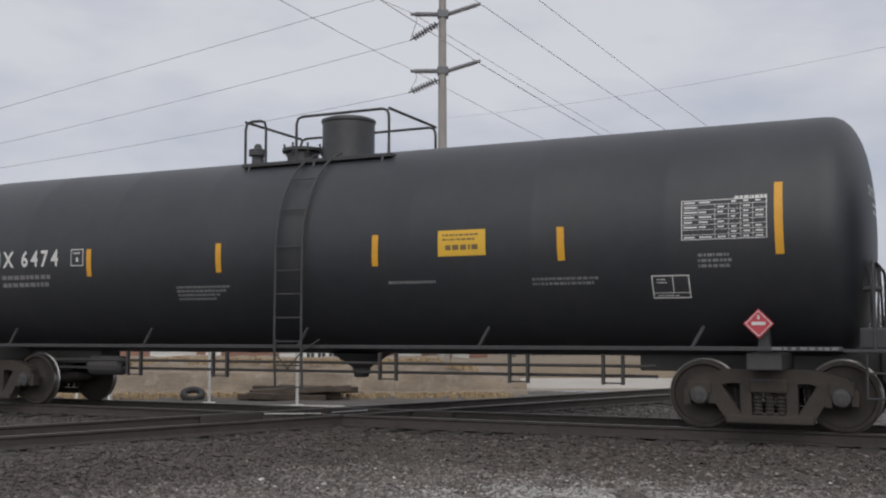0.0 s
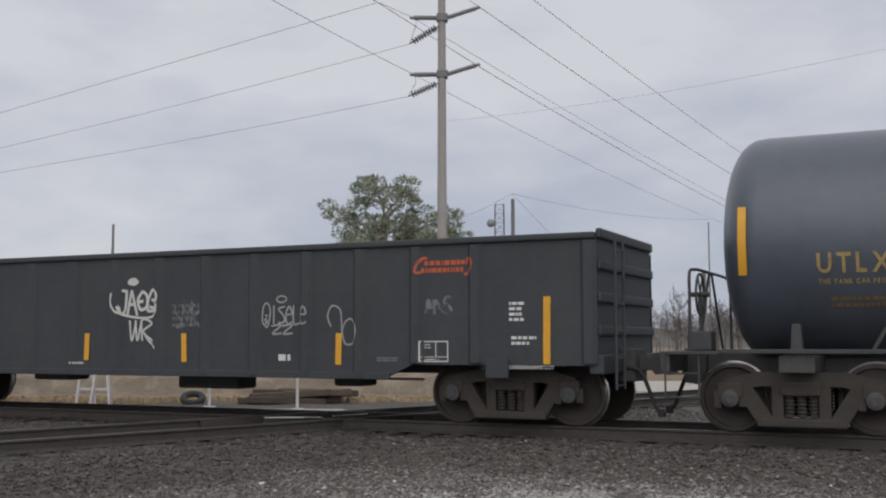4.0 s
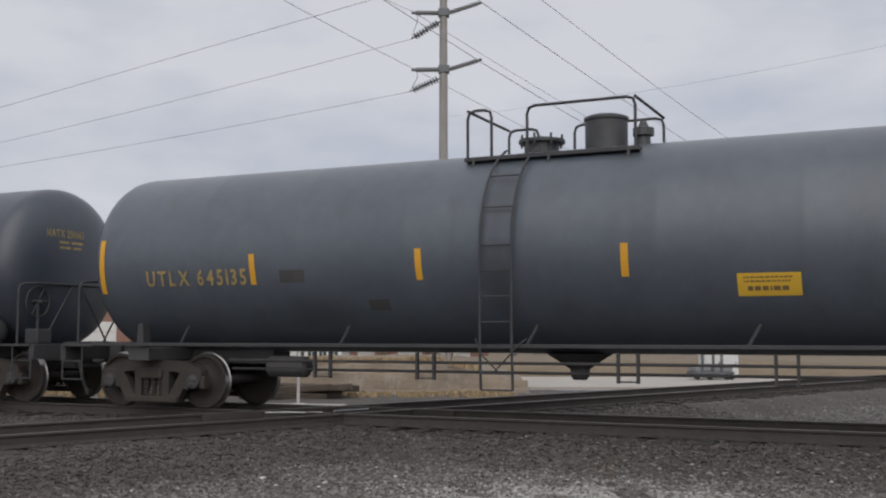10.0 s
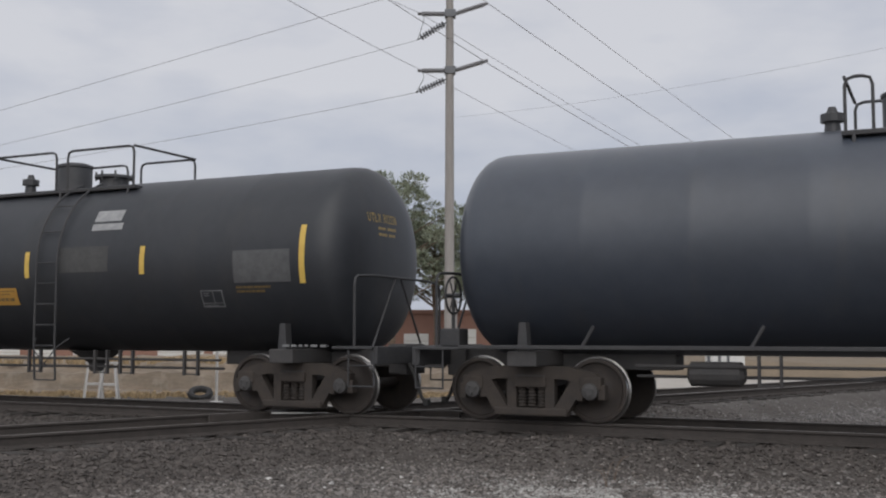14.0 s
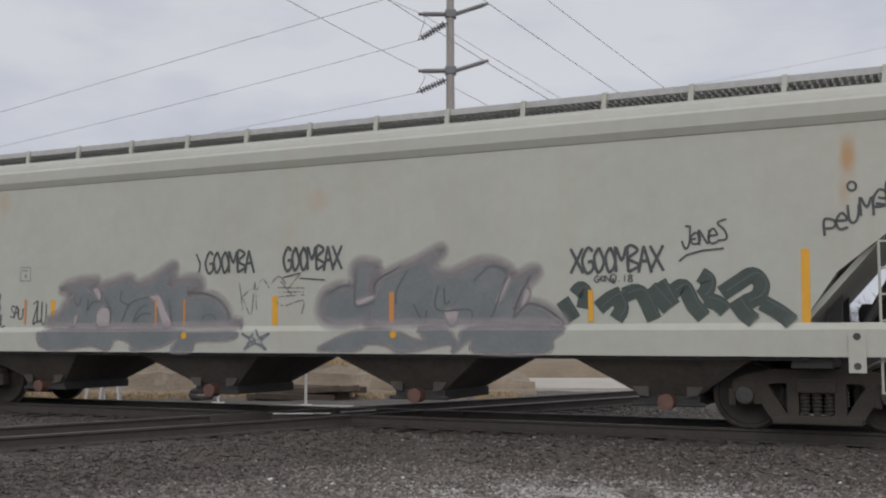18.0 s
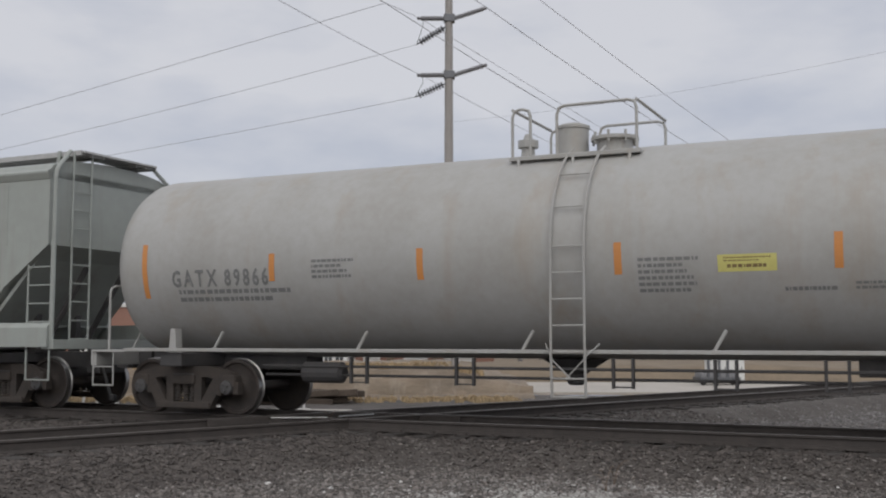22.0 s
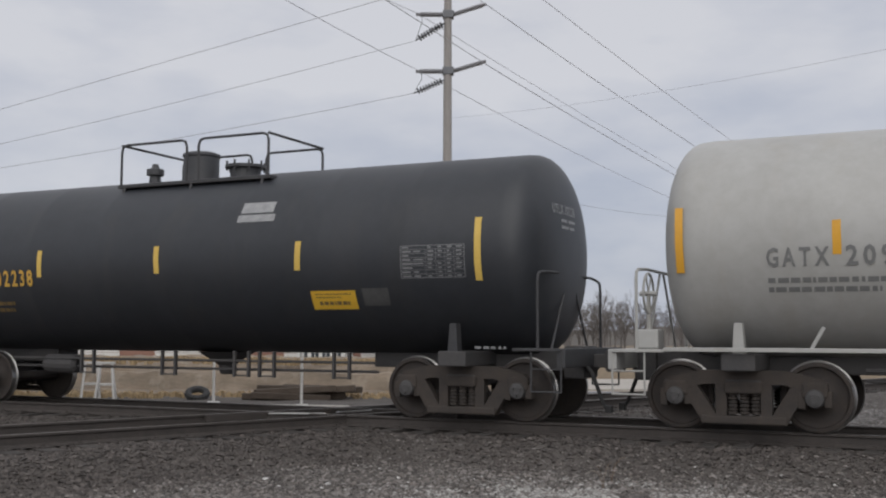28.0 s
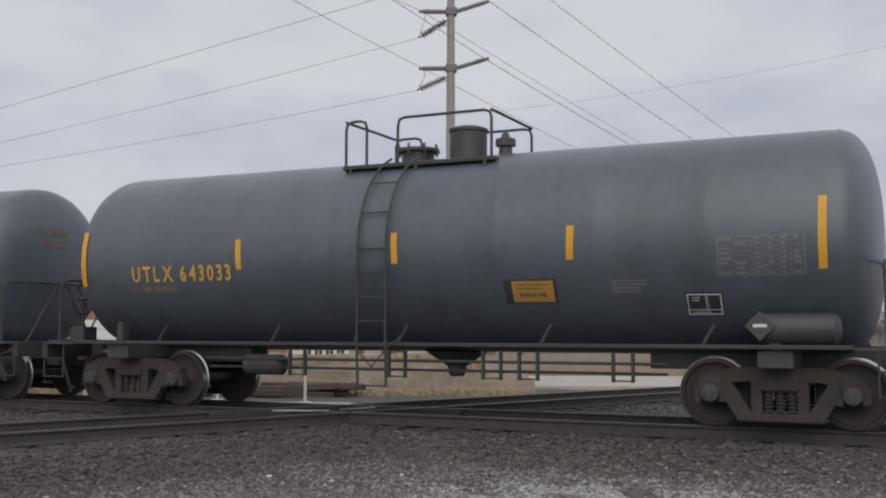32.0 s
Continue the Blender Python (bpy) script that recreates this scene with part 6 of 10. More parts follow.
def teal_piece(car, x0, z0, x1, z1):
    """Teal bubble letters with leaf-shaped ends, a grey cloud behind and white spray on the sill below."""
    cloud = ((0.0, 0.3), (0.05, 0.7), (0.2, 0.9), (0.5, 1.0), (0.85, 0.95), (1.0, 0.6), (0.98, 0.3), (0.8, 0.1), (0.2, 0.1))
    bm = fresh()
    fill_shape(bm, car, rounded([(0.5 + (px - 0.5) * 0.7, pz * 0.8) for px, pz in cloud]), x0, car.sill_top, x1, z1, 0.004)
    ob = part("graffiti_piece", bm, "mist_slate", car.root, "teal bubble-letter graffiti with a grey cloud")
    for k, big in enumerate((1.1, 1.02, 0.94, 0.86, 0.78)):
        bm = fresh()
        fill_shape(bm, car, rounded([(0.5 + (px - 0.5) * big, pz * (0.55 + 0.42 * big)) for px, pz in cloud]), x0, car.sill_top, x1, z1, 0.0045 + 0.0004 * k)
        part("overspray", bm, "mist_slate", ob)
    foot = ((0.02, 0.2), (0.08, 0.62), (0.2, 0.95), (0.35, 0.7), (0.6, 0.72), (0.8, 0.98), (0.92, 0.6), (0.98, 0.15), (0.7, 0.0), (0.3, 0.05))
    sprayed_area(car, foot, x0, car.sill_top + 0.01, x1, z0 + 0.5 * (z1 - z0), "spray_lilac_solid", 0.007, ob, name="graffiti_fill")
    sprayed_area(car, ((0.02, 0.1), (0.0, 0.9), (0.5, 1.0), (0.95, 0.9), (0.98, 0.2), (0.6, 0.0)), x0 + 0.1, z0, x1 - 0.15, car.sill_top - 0.02, "spray_lilac_thin", 0.005, ob, name="graffiti_fill")
    strokes(car, (((0.42, 0.2), (0.42, 0.8), (0.47, 0.7), (0.43, 0.5), (0.48, 0.3), (0.42, 0.2)), ((0.52, 0.2), (0.52, 0.8)), ((0.57, 0.8), (0.58, 0.2), (0.62, 0.25)), ((0.66, 0.8), (0.66, 0.2), (0.7, 0.3))),
            x0, z0, x1, car.sill_top, 0.035, "spray_navy", 0.010, ob)
    mid = ((0.24, 0.30), (0.25, 0.50), (0.29, 0.66), (0.36, 0.72), (0.41, 0.66), (0.44, 0.76), (0.49, 0.80), (0.52, 0.74), (0.56, 0.80), (0.60, 0.72), (0.65, 0.77), (0.72, 0.74), (0.77, 0.60), (0.78, 0.42), (0.74, 0.28), (0.5, 0.25), (0.34, 0.24))
    leaves = (((0.04, 0.56), (0.10, 0.66), (0.18, 0.58), (0.23, 0.46), (0.14, 0.46), (0.07, 0.48)), ((0.09, 0.34), (0.14, 0.42), (0.22, 0.42), (0.18, 0.32), (0.12, 0.28)),
              ((0.80, 0.62), (0.86, 0.74), (0.94, 0.72), (0.96, 0.6), (0.9, 0.54), (0.83, 0.54)), ((0.80, 0.5), (0.88, 0.5), (0.95, 0.42), (0.92, 0.34), (0.84, 0.4)))
    for shape in (mid,) + leaves:
        soft = rounded(shape)
        bm = fresh()
        fill_shape(bm, car, soft, x0, z0, x1, z1, 0.011)
        part("graffiti_fill", bm, "spray_teal", ob)
        strokes(car, (soft + soft[:1],), x0, z0, x1, z1, 0.03, "spray_navy", 0.0125, ob)
    strokes(car, (((0.36, 0.3), (0.35, 0.45), (0.41, 0.62)), ((0.43, 0.6), (0.42, 0.4), (0.46, 0.28)), ((0.5, 0.72), (0.5, 0.42), (0.56, 0.36)), ((0.58, 0.66), (0.6, 0.5), (0.64, 0.55)), ((0.64, 0.7), (0.62, 0.4), (0.66, 0.3)),
                  ((0.28, 0.4), (0.31, 0.36)), ((0.69, 0.62), (0.7, 0.42))), x0, z0, x1, z1, 0.026, "spray_navy", 0.0128, ob)


BLOCK = {
    "I": (((0.1, 0.98), (0.5, 1.0), (0.9, 0.92)), ((0.45, 0.95), (0.6, 0.5), (0.5, 0.0))),
    "N": (((0.1, 0.0), (0.15, 0.95)), ((0.15, 0.95), (0.8, 0.05)), ((0.8, 0.05), (0.95, 1.0))),
    "F": (((0.2, 0.0), (0.2, 0.95)), ((0.2, 0.92), (0.95, 1.0)), ((0.2, 0.5), (0.8, 0.55))),
    "L": (((0.2, 1.0), (0.2, 0.08), (0.95, 0.02))),
    "U": (((0.1, 1.0), (0.15, 0.2), (0.5, 0.03), (0.85, 0.25), (0.9, 1.0)),),
    "E": (((0.9, 1.02), (0.15, 0.9), (0.15, 0.05), (0.95, 0.0)), ((0.15, 0.48), (0.8, 0.55))),
    "C": (((0.95, 0.9), (0.5, 0.98), (0.12, 0.55), (0.4, 0.05), (0.95, 0.1)),),
}
BLOCK["L"] = (BLOCK["L"],)


def dripping_piece(car, text, x0, z0, x1, z1):
    """Letters that are red above a dripping edge and white below, with navy rims, a maroon shade and blue bubbles."""
    rnd = random.Random(8)
    base = ((0.0, 0.55), (0.02, 0.85), (0.1, 0.92), (0.17, 0.78), (0.27, 0.9), (0.34, 0.94), (0.41, 0.72), (0.46, 0.97), (0.51, 0.75), (0.6, 1.0), (0.66, 0.8), (0.75, 0.94), (0.82, 0.78), (0.9, 0.86), (0.97, 1.02), (0.985, 0.6),
            (1.0, 0.2), (0.94, 0.0), (0.6, -0.04), (0.2, 0.0), (0.08, -0.04), (0.04, 0.25))
    ob = sprayed_area(car, base, x0, z0, x1, z1, "spray_maroon", 0.004, None, "red and white lettered graffiti piece with blue bubbles", "mist_navy", 0.07)
    for k, (f, g, r) in enumerate(((0.14, 0.98, 0.12), (0.32, 0.96, 0.12), (0.52, 0.92, 0.11), (0.61, 1.02, 0.13), (0.84, 0.9, 0.16), (0.98, 0.5, 0.14), (0.03, 0.4, 0.1), (0.95, 0.05, 0.14), (0.11, 0.05, 0.1),
                                   (0.18, 1.14, 0.06), (0.32, 1.25, 0.07), (0.13, 1.27, 0.025), (0.6, 1.2, 0.06), (0.79, 1.22, 0.09), (0.86, 1.22, 0.025), (0.55, 1.13, 0.02))):
        bm = fresh()
        blob(bm, car, x0 + (x1 - x0) * f, z0 + (z1 - z0) * g, r, r, k, 0.0055, 0.35)
        part("graffiti_dot", bm, "spray_blue", ob)
    wide = (x1 - x0 - 0.1) / len(text)
    for paint, w, lift, cut_off in (("spray_navy", 0.25, 0.008, None), ("spray_red", 0.19, 0.012, None), ("white_paint", 0.185, 0.017, 0.56)):
        bm = fresh()
        rnd.seed(5)
        for k, ch in enumerate(text):
            a, lo, hi = x0 + 0.08 + wide * k, z0 + 0.10 + rnd.uniform(-0.02, 0.06), z1 - 0.22 + rnd.uniform(-0.08, 0.1)
            edge = lo + (hi - lo) * ((cut_off or 2.0) + rnd.uniform(-0.08, 0.12))
            for n, line in enumerate(BLOCK[ch]):
                path = curve_through([(a + wide * (0.02 + 0.9 * px) + 0.12 * wide * pz, lo + (hi - lo) * pz) for px, pz in line], 8)
                run = []
                for p in path + [(0, 99)]:
                    if p[1] < edge + 0.05 * math.sin(p[0] * 23):
                        run.append(p)
                    else:
                        if len(run) > 1:
                            ribbon(bm, car, run, w, lift + 0.0004 * n + 0.0002 * (k % 3))
                        run = []
        part("graffiti_letters", bm, paint, ob)


SPRAYED = {
    "J": (((0.9, 1), (0.8, 0.25), (0.4, 0), (0.05, 0.35)), ((0.4, 1), (1, 0.95))),
    "K": (((0.05, 0), (0.1, 1)), ((0.95, 1), (0.1, 0.45), (1, -0.05))),
    "Z": (((0, 0.9), (0.95, 1), (0.1, 0.05), (1, 0.1)),),
    "P": (((0.1, 0), (0.1, 1), (0.9, 0.9), (0.8, 0.5), (0.15, 0.45)),),
    "T": (((0, 0.95), (1, 1)), ((0.5, 1), (0.45, 0))),
    "X": (((0, 0), (1, 1)), ((0, 1), (1, 0))),
    "1": (((0.5, 1), (0.5, 0)),), "8": (((0.5, 0.5), (0.1, 0.8), (0.5, 1), (0.9, 0.8), (0.5, 0.5), (0.05, 0.2), (0.5, 0), (0.95, 0.2), (0.5, 0.5)),),
    "H": (((0, 0), (0.05, 1)), ((0.9, -0.05), (0.85, 1)), ((-0.05, 0.42), (0.95, 0.5))),
    "U": (((0, 1), (0.12, 0.15), (0.5, 0), (0.8, 0.4), (0.85, 1)),),
    "W": (((0, 1), (0.2, 0), (0.5, 0.8)), ((0.5, 1), (0.68, 0), (1, 1))),
    "A": (((0, -0.05), (0.4, 1)), ((0.4, 1), (1, -0.05)), ((0.1, 0.4), (0.85, 0.42))),
    "Y": (((0, 0.95), (0.45, 0.5)), ((1, 1.05), (0.45, 0.5), (0.3, 0))),
    "2": (((0, 0.75), (0.5, 0.95), (0.7, 0.6), (0.1, 0.45), (0.8, 0.1), (0.2, 0), (1.1, 0)),),
    "D": (((0.3, -0.1), (-0.05, 0.2), (0.1, 0.95), (0.6, 1.15), (1.05, 0.8), (0.9, 0.1), (0.55, -0.2), (0.4, 0), (0.8, 0.15)), ((0.3, 0.5), (0.7, 0.42)), ((0.2, 0.2), (0.5, 0.3), (0.45, 0))),
    "O": (((0.5, 0.95), (0.05, 0.6), (0.3, 0.2), (0.9, 0.3), (0.95, 0.75), (0.5, 0.95)), ((0.1, 0.5), (0.6, 0.55))),
    "V": (((0, 1.2), (0.1, 0.7), (0.25, 0.1), (1, 0.7), (1.05, 1.2)),),
    "E": (((0.1, 0.65), (0.5, 1), (1.0, 0.85), (0.95, 0.55), (0.4, 0.6)), ((0.1, 0.7), (0.05, 0.15), (1.0, 0.2), (0.2, 0.3))),
    "Q": (((0, 0.2), (0.05, 0.7), (0.5, 0.95), (0.95, 0.75), (0.85, 0.4), (0.3, 0.45)), ((0, 0.3), (0.5, -0.1), (1.2, -0.25), (1.5, -0.1), (0.9, 0.35))),
    "o": (((0.5, 0.75), (0.1, 0.5), (0.5, 0.25), (0.9, 0.5), (0.5, 0.75)), ((-0.15, 1), (0.0, 0)), ((1.05, 1), (1.1, 0))),
    "M": (((0.05, 0), (0, 1), (0.5, 0.45), (0.9, 1), (1, 0)),),
    "S": (((0.95, 0.95), (0.1, 0.8), (0.8, 0.45), (0.9, 0.1), (0.05, 0.05)),),
    "B": (((0.1, 0), (0.1, 1), (0.85, 0.85), (0.15, 0.52), (0.95, 0.25), (0.1, 0)),),
    "0": (((0.5, 1), (0.12, 0.6), (0.4, 0), (0.88, 0.4), (0.5, 1)),),
    "C": (((0.9, 0.85), (0.5, 1), (0.05, 0.5), (0.4, 0), (0.9, 0.15), (0.85, 0.45), (0.5, 0.42)),),
    "N": (((0.05, 0), (0, 1), (0.85, 0.1), (1, 1)),),
    "R": (((0.05, 0), (0, 1), (0.85, 0.85), (0.1, 0.45), (0.95, 0)),),
    "I": (((0.5, 1), (0.5, 0)),),
    "L": (((0.05, 1), (0.1, 0), (0.95, 0.05)),),
    "e": (((0.1, 0.5), (0.9, 0.55), (0.5, 0.95), (0.05, 0.5), (0.3, 0), (0.95, 0.1)),),
    "d": (((0.05, 0), (0, 1), (0.95, 0.6), (0.8, 0.1), (0.05, 0)),),
    ".": (((0.4, 0.1), (0.6, 0.12)),),
    " ": (),
}


def oval(x, z, rx, rz):
    return [(x + rx * math.cos(k * math.pi / 10), z + rz * math.sin(k * math.pi / 10)) for k in range(22)]


def hand_word(bm, car, text, x0, z0, x1, z1, w, lift, fill=0.82):
    """Hand-sprayed letters, each stroke a ribbon."""
    wide = (x1 - x0) / len(text)
    for k, ch in enumerate(text):
        for n, stroke in enumerate(SPRAYED[ch]):
            pts = [(x0 + wide * (k + 0.09 + fill * px), z0 + (z1 - z0) * py) for px, py in stroke]
            ribbon(bm, car, curve_through(pts), w, lift + 0.0004 * (k % 3) + 0.0003 * n)


def halo_tag(car, text, x0, z0, x1, z1, w, halo, fill):
    """A line tag with a halo over it and a flourish below."""
    bm = fresh()
    hand_word(bm, car, text, x0, z0, x1, z1, w, 0.007, fill)
    hx = x0 + (x1 - x0) * halo
    ribbon(bm, car, oval(hx, z1 + 0.17, 0.15 * (x1 - x0), 0.075), w, 0.009)
    span = x1 - x0
    ribbon(bm, car, curve_through([(x0 + 0.3 * span, z0 - 0.16), (x0 + 0.5 * span, z0 - 0.06), (x0 + 0.58 * span, z0 - 0.09), (x0 + 0.42 * span, z0 - 0.2), (x0 + 0.8 * span, z0 - 0.08)]), w * 0.5, 0.0095)
    part("graffiti_tag", bm, "spray_green", car.root, "dark green line graffiti with a halo")


def banner_piece(car, x0, z0, x1, z1):
    """White banner with a waved edge, a flared end and black letters."""
    w, h = x1 - x0, z1 - z0
    top = curve_through([(0, 0.65), (0.06, 0.82), (0.2, 0.9), (0.34, 0.88), (0.42, 0.78), (0.56, 0.69), (0.64, 0.76), (0.69, 0.92), (0.77, 0.70), (0.9, 0.75), (1, 1)])
    low = curve_through([(0, 0.64), (0.03, 0.3), (0.09, 0.1), (0.17, 0.1), (0.26, 0.26), (0.34, 0.26), (0.43, 0.1), (0.56, 0.02), (0.73, 0.0), (0.88, 0.14), (0.96, 0.5), (1, 0.98)])
    at = lambda line, f: next((a[1] + (b[1] - a[1]) * (f - a[0]) / max(b[0] - a[0], 1e-6) for a, b in zip(line, line[1:]) if a[0] <= f <= b[0]), line[-1][1])
    bm = fresh()
    cols = []
    for i in range(61):
        f = min(0.999, i / 60)
        lo, hi = at(low, f), at(top, f)
        cols.append([bm.verts.new(car.skin(x0 + w * f, z0 + h * (lo + (max(hi, lo) - lo) * j / 8), 0.009)) for j in range(9)])
    for p, q in zip(cols, cols[1:]):
        for j in range(8):
            bm.faces.new((p[j], q[j], q[j + 1], p[j + 1]))
    ob = part("graffiti_piece", bm, "white_paint", car.root, "white banner graffiti with black outlined letters")
    bm = fresh()
    for line in (top, low):
        ribbon(bm, car, [(x0 + w * a, z0 + h * b) for a, b in line], 0.02, 0.012)
    hand_word(bm, car, "o", x0 + 0.08 * w, z0 + 0.16 * h, x0 + 0.36 * w, z0 + 0.84 * h, 0.02, 0.012)
    hand_word(bm, car, "MASBN", x0 + 0.385 * w, z0 + 0.05 * h, x0 + 0.98 * w, z0 + 0.72 * h, 0.024, 0.012, 0.9)
    part("graffiti_outline", bm, "spray_dark", ob)
    bm = fresh()
    ribbon(bm, car, curve_through([(x1 - 0.1, z0 + 0.22), (x1 - 0.07, z0 + 0.1), (x1 - 0.13, z0 - 0.06)]), 0.045, 0.013)
    blob(bm, car, x1 - 0.14, z0 - 0.17, 0.055, 0.13, 3, 0.0135, 0.1)
    part("graffiti_drip", bm, "spray_dark", ob)
    bm = fresh()
    hand_word(bm, car, "..RAIL HeAdS..", x0 + 0.1 * w, z0 - 0.24, x0 + 0.8 * w, z0 - 0.07, 0.02, 0.006)
    part("graffiti_tag", bm, "spray_dark", car.root, "black handwritten words")


M["spray_faint"] = surface("almost_faded_grey_scrawl", (0.17, 0.17, 0.16), (0.21, 0.21, 0.195), rough=0.7, scale=6, amount=0.9, patchy=0.75)
M["cap_rust"] = surface("dull_red_outlet_cap", (0.2, 0.105, 0.085), (0.13, 0.075, 0.06), rough=0.7, scale=9, amount=0.8)

M["notice_ink"] = surface("brown_notice_print", (0.16, 0.11, 0.05), (0.24, 0.16, 0.07), rough=0.6, scale=9, amount=0.6)
M["ink_blue"] = surface("blue_stencil_ink", (0.07, 0.09, 0.18), (0.12, 0.14, 0.22), rough=0.6, scale=6, amount=0.6)
M["gold_dim2"] = surface("worn_yellow_stencil_paint", (0.44, 0.31, 0.11), (0.22, 0.17, 0.09), rough=0.6, scale=6, amount=1.0)
M["letter_dim2"] = surface("greyed_white_stencil_paint", (0.36, 0.365, 0.37), (0.22, 0.225, 0.23), rough=0.6, scale=6, amount=0.9)
M["letter_dim3"] = surface("almost_worn_off_stencil_paint", (0.12, 0.122, 0.126), (0.07, 0.072, 0.076), rough=0.6, scale=6, amount=0.9)
M["dust"] = surface("pale_dust_patch", (0.085, 0.085, 0.085), (0.055, 0.056, 0.058), rough=0.8, scale=3, amount=0.9)
M["placard_dim"] = surface("dirty_yellow_notice_vinyl", (0.34, 0.24, 0.07), (0.25, 0.17, 0.05), rough=0.55, scale=5, amount=0.8)
M["placard_orange"] = surface("weathered_orange_notice_vinyl", (0.50, 0.28, 0.06), (0.40, 0.21, 0.05), rough=0.55, scale=5, amount=0.8)
M["placard_lemon"] = surface("lemon_notice_vinyl", (0.62, 0.58, 0.2), (0.5, 0.46, 0.15), rough=0.5, scale=5, amount=0.6)
M["placard_cream"] = surface("cream_notice_vinyl", (0.58, 0.5, 0.3), (0.5, 0.42, 0.24), rough=0.5, scale=5, amount=0.6)
M["spray_chalk"] = surface("pale_teal_chalk", (0.30, 0.40, 0.42), (0.2, 0.29, 0.3), rough=0.8, scale=6, amount=1.0, patchy=0.25)
M["spray_chalk2"] = surface("thin_teal_chalk", (0.2, 0.31, 0.31), (0.13, 0.19, 0.195), rough=0.8, scale=6, amount=1.0, patchy=0.2)
M["spray_thin"] = surface("thin_white_spray_line", (0.36, 0.365, 0.37), (0.25, 0.255, 0.26), rough=0.7, scale=6, amount=0.8)
M["spray_dim2"] = surface("thin_dark_grey_scrawl", (0.15, 0.15, 0.145), (0.24, 0.24, 0.22), rough=0.7, scale=5, amount=0.9, patchy=0.4)
M["spray_lilac_thin"] = surface("thin_white_lilac_spray", (0.45, 0.43, 0.47), (0.38, 0.36, 0.4), rough=0.7, scale=2.5, amount=0.8, patchy=0.35)
M["chalk_stone"] = surface("white_stone", (0.62, 0.61, 0.59), (0.5, 0.49, 0.47), rough=0.9, scale=8, amount=0.8, island_tint=0.3)
M["spray_rust"] = surface("brick_red_spray_line", (0.3, 0.12, 0.09), (0.25, 0.11, 0.09), rough=0.6, scale=4, amount=0.7)
M["mist_lilac"] = surface("lilac_overspray_mist", (0.41, 0.375, 0.39), (0.36, 0.335, 0.35), rough=0.7, scale=3, amount=0.7, veil=0.2)
M["mist_slate"] = surface("slate_overspray_mist", (0.27, 0.285, 0.315), (0.31, 0.32, 0.345), rough=0.7, scale=3, amount=0.7, veil=0.26)
M["mist_silver"] = surface("silver_overspray_mist", (0.27, 0.30, 0.32), (0.22, 0.25, 0.27), rough=0.7, scale=3, amount=0.7, veil=0.22)
M["mist_navy"] = surface("navy_overspray_mist", (0.10, 0.10, 0.17), (0.14, 0.11, 0.15), rough=0.7, scale=3, amount=0.7, veil=0.22)
M["spray_pink"] = surface("pale_lilac_solid_spray", (0.40, 0.355, 0.37), (0.34, 0.31, 0.32), rough=0.6, scale=2.0, amount=0.7)
M["spray_lilac_solid"] = surface("white_lilac_spray", (0.43, 0.40, 0.44), (0.36, 0.34, 0.38), rough=0.7, scale=2.5, amount=0.8)
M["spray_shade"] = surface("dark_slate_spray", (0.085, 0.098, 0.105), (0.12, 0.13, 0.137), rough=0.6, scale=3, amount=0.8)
M["spray_maroon"] = surface("maroon_spray_paint", (0.16, 0.045, 0.085), (0.11, 0.04, 0.09), rough=0.6, scale=3, amount=0.8)
M["spray_blue"] = surface("deep_blue_spray_paint", (0.055, 0.075, 0.22), (0.045, 0.055, 0.17), rough=0.6, scale=3, amount=0.7)
M["spray_edge"] = surface("thin_grey_blue_spray_edge", (0.17, 0.195, 0.22), (0.24, 0.265, 0.285), rough=0.6, scale=4, amount=0.9, patchy=0.15)

# ---- the train, car by car ----
CAR = {}
CAR[1] = tank_car("tank_car", "large black tank car with white stencils and a red diamond", -2.62, 13.86, "black", (-1.67, 1.57), radius=1.64, middle=2.59, shift=0.1, drum=0.44, drum_at=0.55, manway_at=0.22, drum_height=0.62, ladder=-0.03)
CAR[2] = tank_car("tank_car", "dark tank car with a rust-brown upper half and white stencils", 15.08, 13.71, "two_tone", (-0.67, 1.86), ladder=0.84, reservoir=True, vent_at=0.1, shift=0.05)
CAR[3] = gondola_car("gondola_car", "charcoal steel gondola with a silver graffiti piece", 32.57, 12.96, 7.87)
CAR[4] = gondola_car("gondola_car", "charcoal steel gondola with thin white graffiti tags", 49.51, 12.94, 7.87)
CAR[5] = tank_car("tank_car", "faded blue-black tank car with yellow stencils", 66.65, 13.35, "blue", (-2.0, 1.75), ladder=1.20, brake=-1, drum_at=0.36, manway_at=0.72, shift=0.18)
CAR[6] = tank_car("tank_car", "clean glossy black tank car with white stencils", 84.00, 13.35, "soot", (-1.20, 1.91), reservoir=True, vent_at=0.1)
CAR[7] = hopper_car("covered_hopper", "clean glossy light grey covered hopper with red outlet caps", 102.89, 16.43, "hop_clean", cap="cap_red", bay_paint="bay_pale", posts=14)
CAR[8] = tank_car("tank_car", "dark blue-black tank car with yellow stencils and chalk scrawl", 121.92, 13.63, "blue_dark", (-0.67, 1.82), overhang=0.58, shift=0.12, ladder=0.67, reservoir=True, brake=1, vent_at=-0.08)
CAR[9] = tank_car("tank_car", "weathered slate grey tank car with faded yellow stencils", 139.71, 13.82, "grey_oiled", (-1.36, 1.75), ladder=-0.41, reservoir=True, drum_at=0.74, manway_at=0.34, vent_at=0.97, shift=-0.03)
CAR[10] = tank_car("tank_car", "sooty black tank car with white stencils", 155.92, 10.51, "soot", (-1.15, 2.20), reservoir=True, drum=0.38, drum_at=0.38, manway_at=0.64, ladder=0.94, shift=-0.05)
